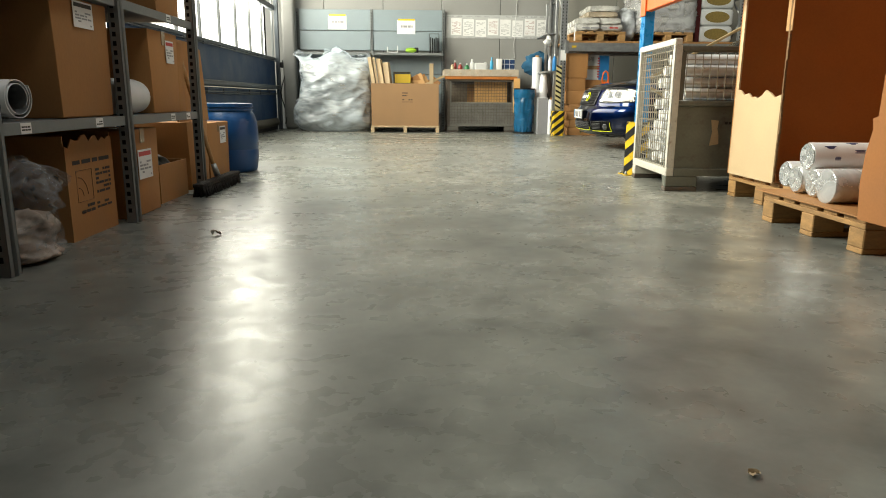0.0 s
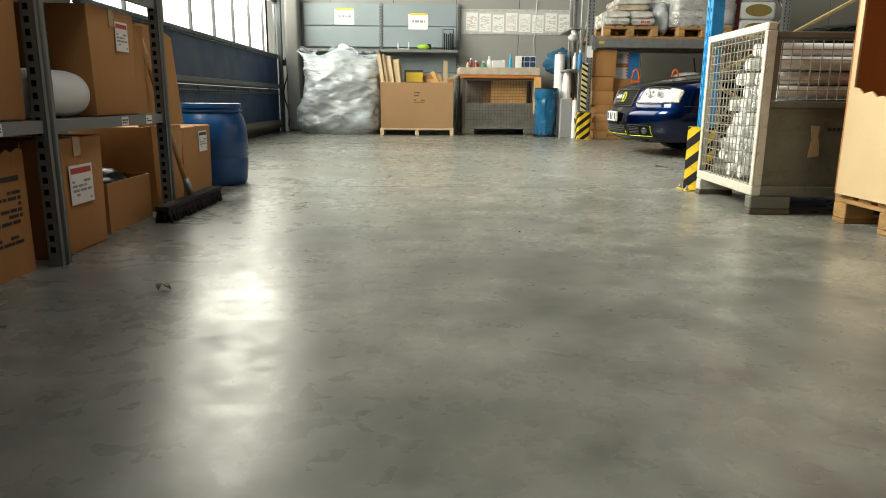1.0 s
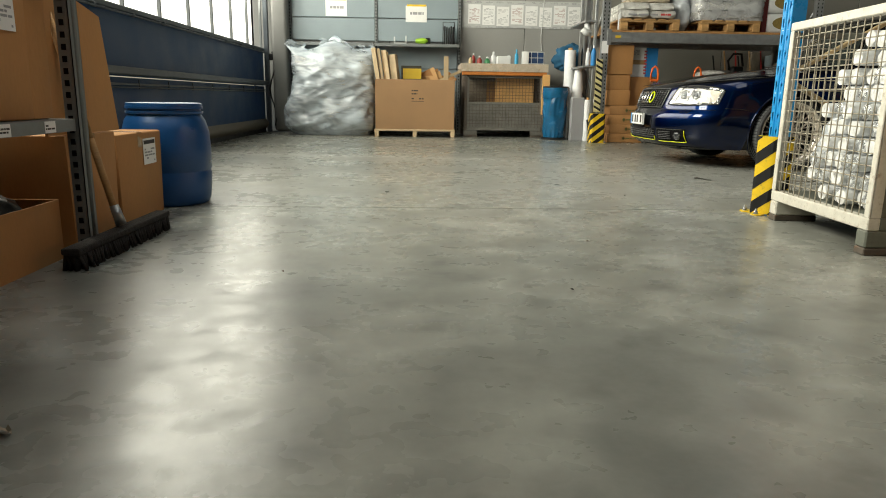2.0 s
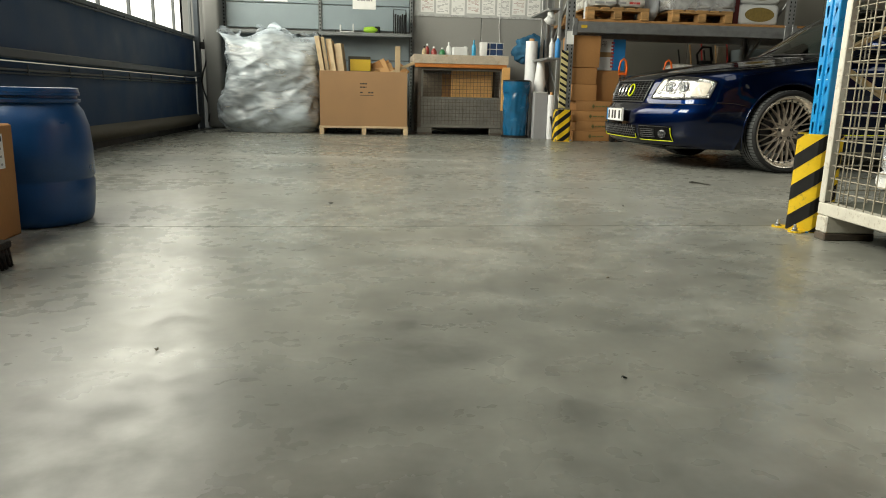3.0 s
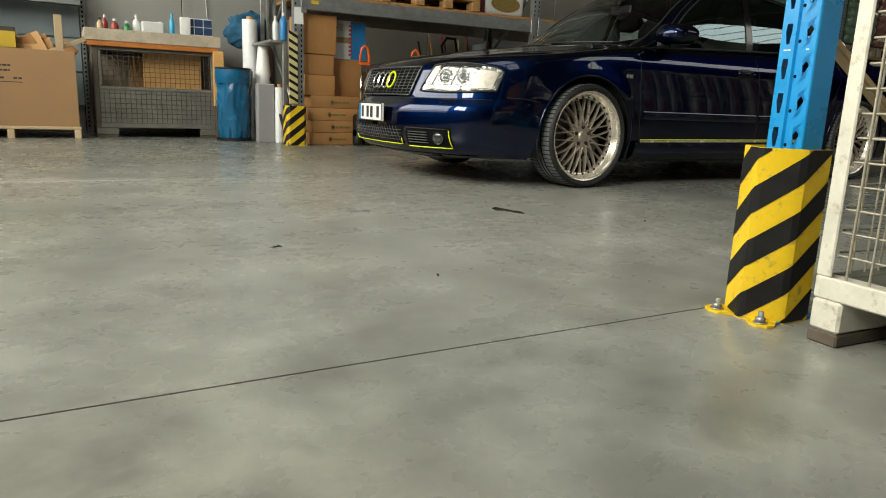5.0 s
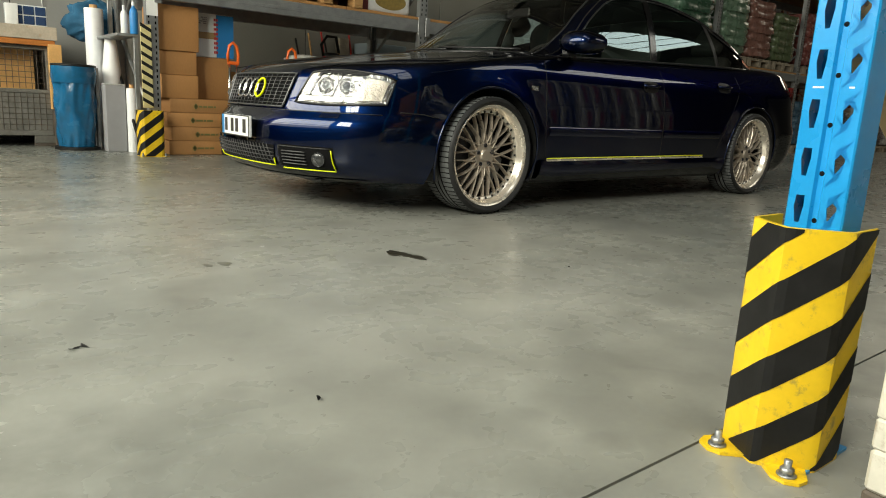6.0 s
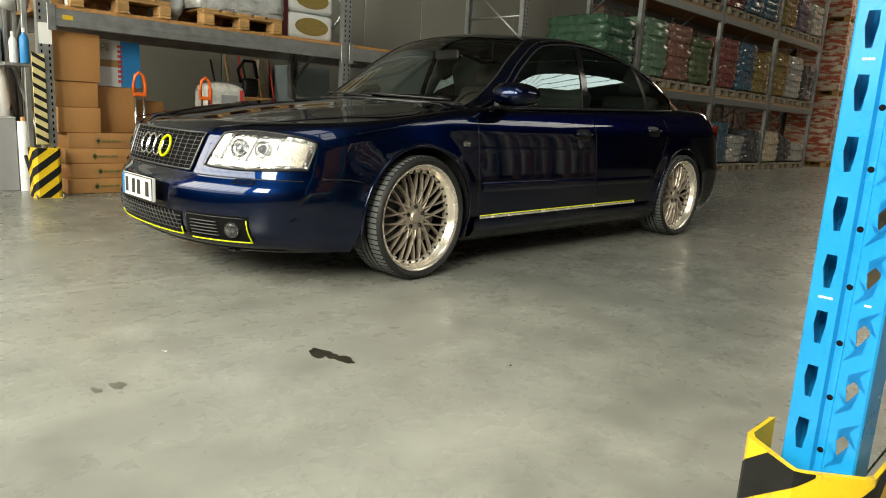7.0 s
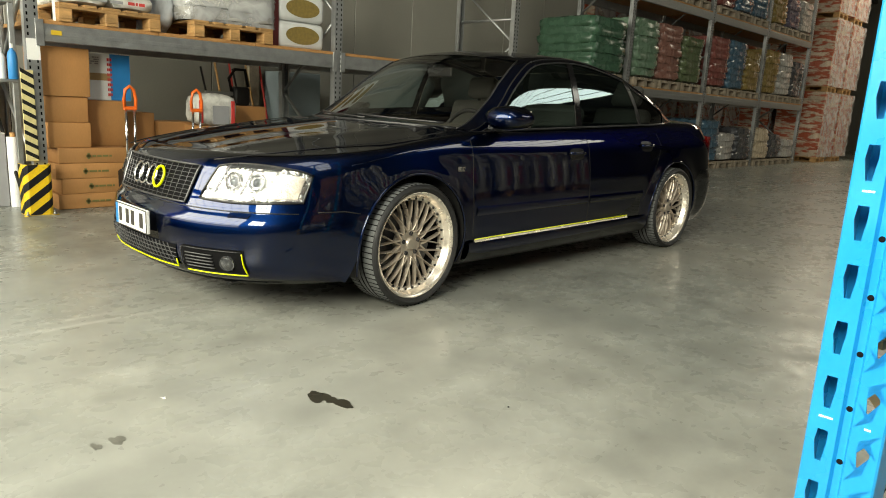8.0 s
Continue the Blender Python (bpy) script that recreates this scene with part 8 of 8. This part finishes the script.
for i in range(15):
    a, da = 2 * math.pi * i / 15, math.pi / 15
    for sg in (-1, 1):
        spoke(spk, a - sg * da * 0.95, 0.066, a, 0.124, 0.0052, 0.0050, 0.050, 0.055, 0.022)
        spoke(spk, a, 0.120, a + sg * da * 0.62, 0.229, 0.0048, 0.0036, 0.055, 0.048, 0.022)
bmesh.ops.recalc_face_normals(spk, faces=spk.faces[:])
spk_me = mesh_of("spokes", spk, M_RIM, 30)
hubd = turned([(0.0, 0.060), (0.026, 0.060), (0.031, 0.054), (0.034, 0.048), (0.064, 0.051), (0.071, 0.047), (0.075, 0.038), (0.077, 0.0)], 40, "Y")
hub_me = mesh_of("hub", hubd, M_RIM, 35)
bolt_me = mesh_of("wheel_bolt", turned([(0.0115, 0.040), (0.0115, 0.056), (0.008, 0.0575), (0.007, 0.050), (0.0, 0.050)], 10, "Y"), M_DARKLAMP, 30)
stud_me = mesh_of("rim_bolt", turned([(0.0062, 0.050), (0.0062, 0.058), (0.0, 0.0595)], 6, "Y"), M_BLACK)
disc_me = mesh_of("brake_disc", turned([(0.06, -0.02), (0.165, -0.02), (0.165, -0.03), (0.06, -0.03)], 48, "Y", True), M_TRIMGREY, 30)
cal_me = mesh_of("caliper", prism([(0.10, -0.08), (0.175, -0.07), (0.19, 0.0), (0.175, 0.07), (0.10, 0.08)], "y", -0.05, 0.0), M_GRIDBAR, 30)
for u in (HUBF, HUBR):
    for s in (-1, 1):
        w = new("wheel")
        w.parent = car
        w.matrix_basis = pose(u, s * 0.803, HUBZ, 0, 0, 0 if s > 0 else 180)
        if u == HUBF:
            w.matrix_basis = pose(u, s * 0.803, HUBZ, 0, 0, (0 if s > 0 else 180) + 3)
        spin = 13 if u == HUBF else 31
        for me, lab in ((tyre_me, "low-profile black tyre"), (band_me, "grey tread, lightened for the gate light"), (tread_me, ""), (lip_me, "polished stepped rim lip"), (barrel_me, "dark inner rim barrel"), (spk_me, "brushed multi-spoke star"), (hub_me, "alloy hub cap"), (disc_me, "steel brake disc")):
            tagged(piece(me.name, me, w, pose(0, 0, 0, 0, spin if me is spk_me else 0, 0)), lab)
        if u == HUBF:
            piece("caliper", cal_me, w, pose(0, 0, 0, 0, 150, 0))
        for k in range(5):
            a = 2 * math.pi * k / 5 + 0.3
            piece("wheel_bolt", bolt_me, w, pose(0.054 * math.cos(a), 0, 0.054 * math.sin(a)))
        for k in range(30):
            a = 2 * math.pi * k / 30
            piece("rim_bolt", stud_me, w, pose(0.2325 * math.cos(a), 0, 0.2325 * math.sin(a)))

# ---- small things on the floor ----
M_OIL = shade("dark_oil", (0.034, 0.031, 0.022), 0.30, vary=0.1, bump=0.0)


def blot(x, y, rx, ry, seed, k=26):
    q = random.Random(seed)
    ph = [q.uniform(0, 6.28) for _ in range(5)]
    pts = []
    for i in range(k):
        a = 2 * math.pi * i / k
        r = 1 + 0.22 * math.sin(2 * a + ph[0]) + 0.16 * math.sin(3 * a + ph[1]) + 0.10 * math.sin(5 * a + ph[2])
        pts.append((x + rx * r * math.cos(a), y + ry * r * math.sin(a)))
    return pts


oil = bmesh.new()
prism(blot(2.435, 7.085, 0.030, 0.058, 3), "z", 0.0004, 0.0012, oil)
prism(blot(2.457, 7.025, 0.026, 0.030, 5), "z", 0.0004, 0.0014, oil)
prism(blot(2.469, 6.982, 0.020, 0.048, 8), "z", 0.0004, 0.0016, oil)
solo("oil_stain", oil, M_OIL, "small dark wet oil stain on the floor", "stain", smooth=30)
M_SMUDGE = shade("faint_smudge", (0.150, 0.148, 0.128), 0.35, vary=0.25, scale=40, fine=120, bump=0.0)
for x, y, rx, ry, q in ((1.795, 7.20, 0.018, 0.034, 4), (1.735, 7.20, 0.012, 0.024, 9)):
    solo("floor_smudge", prism(blot(x, y, rx, ry, q), "z", 0.0003, 0.0008), M_SMUDGE, "faint grey smudge on the floor", "stain", smooth=30)
for k, (x, y, w, h, mt, lab) in enumerate(((-0.47, 2.95, 0.035, 0.022, M_WOODGREY, "small crumpled leaf on the floor"), (0.955, 0.98, 0.022, 0.008, M_CHIPPALE, "tiny wood chip on the floor"), (0.05, 6.10, 0.03, 0.006, M_BLACK, "small black scrap on the floor"),
                                           (1.22, 6.57, 0.05, 0.004, M_BLACK, "dark rubber crumb on the floor"), (-0.2, 4.1, 0.012, 0.006, M_WOODGREY, "tiny crumb on the floor"), (0.75, 3.9, 0.010, 0.006, M_BLACK, "tiny crumb on the floor"),
                                           (-0.75, 2.6, 0.02, 0.006, M_WOODGREY, "thin splinter on the floor"), (1.55, 6.05, 0.012, 0.006, M_BLACK, "tiny crumb on the floor"), (2.02, 7.4, 0.02, 0.003, M_PAPER, "tiny paper scrap on the floor"),
                                           (1.45, 7.0, 0.014, 0.003, M_PAPER, "tiny paper scrap on the floor"), (2.9, 6.6, 0.010, 0.005, M_BLACK, "tiny crumb on the floor"), (0.98, 4.65, 0.012, 0.005, M_WOODGREY, "tiny crumb on the floor"))):
    b = sheet(lambda a, c: (w * (a - 0.5) * (0.6 + 0.8 * math.sin(3 * c + k)), w * 0.7 * (c - 0.5), 0.001 + h * abs(math.sin(2.2 * a + 1.7 * c + k))), 5, 4)
    t = thing("floor_scrap", lab, "debris", (x, y, 0), 37 * k, "scraps on the floor")
    part("scrap", b, mt, t, smooth=40)
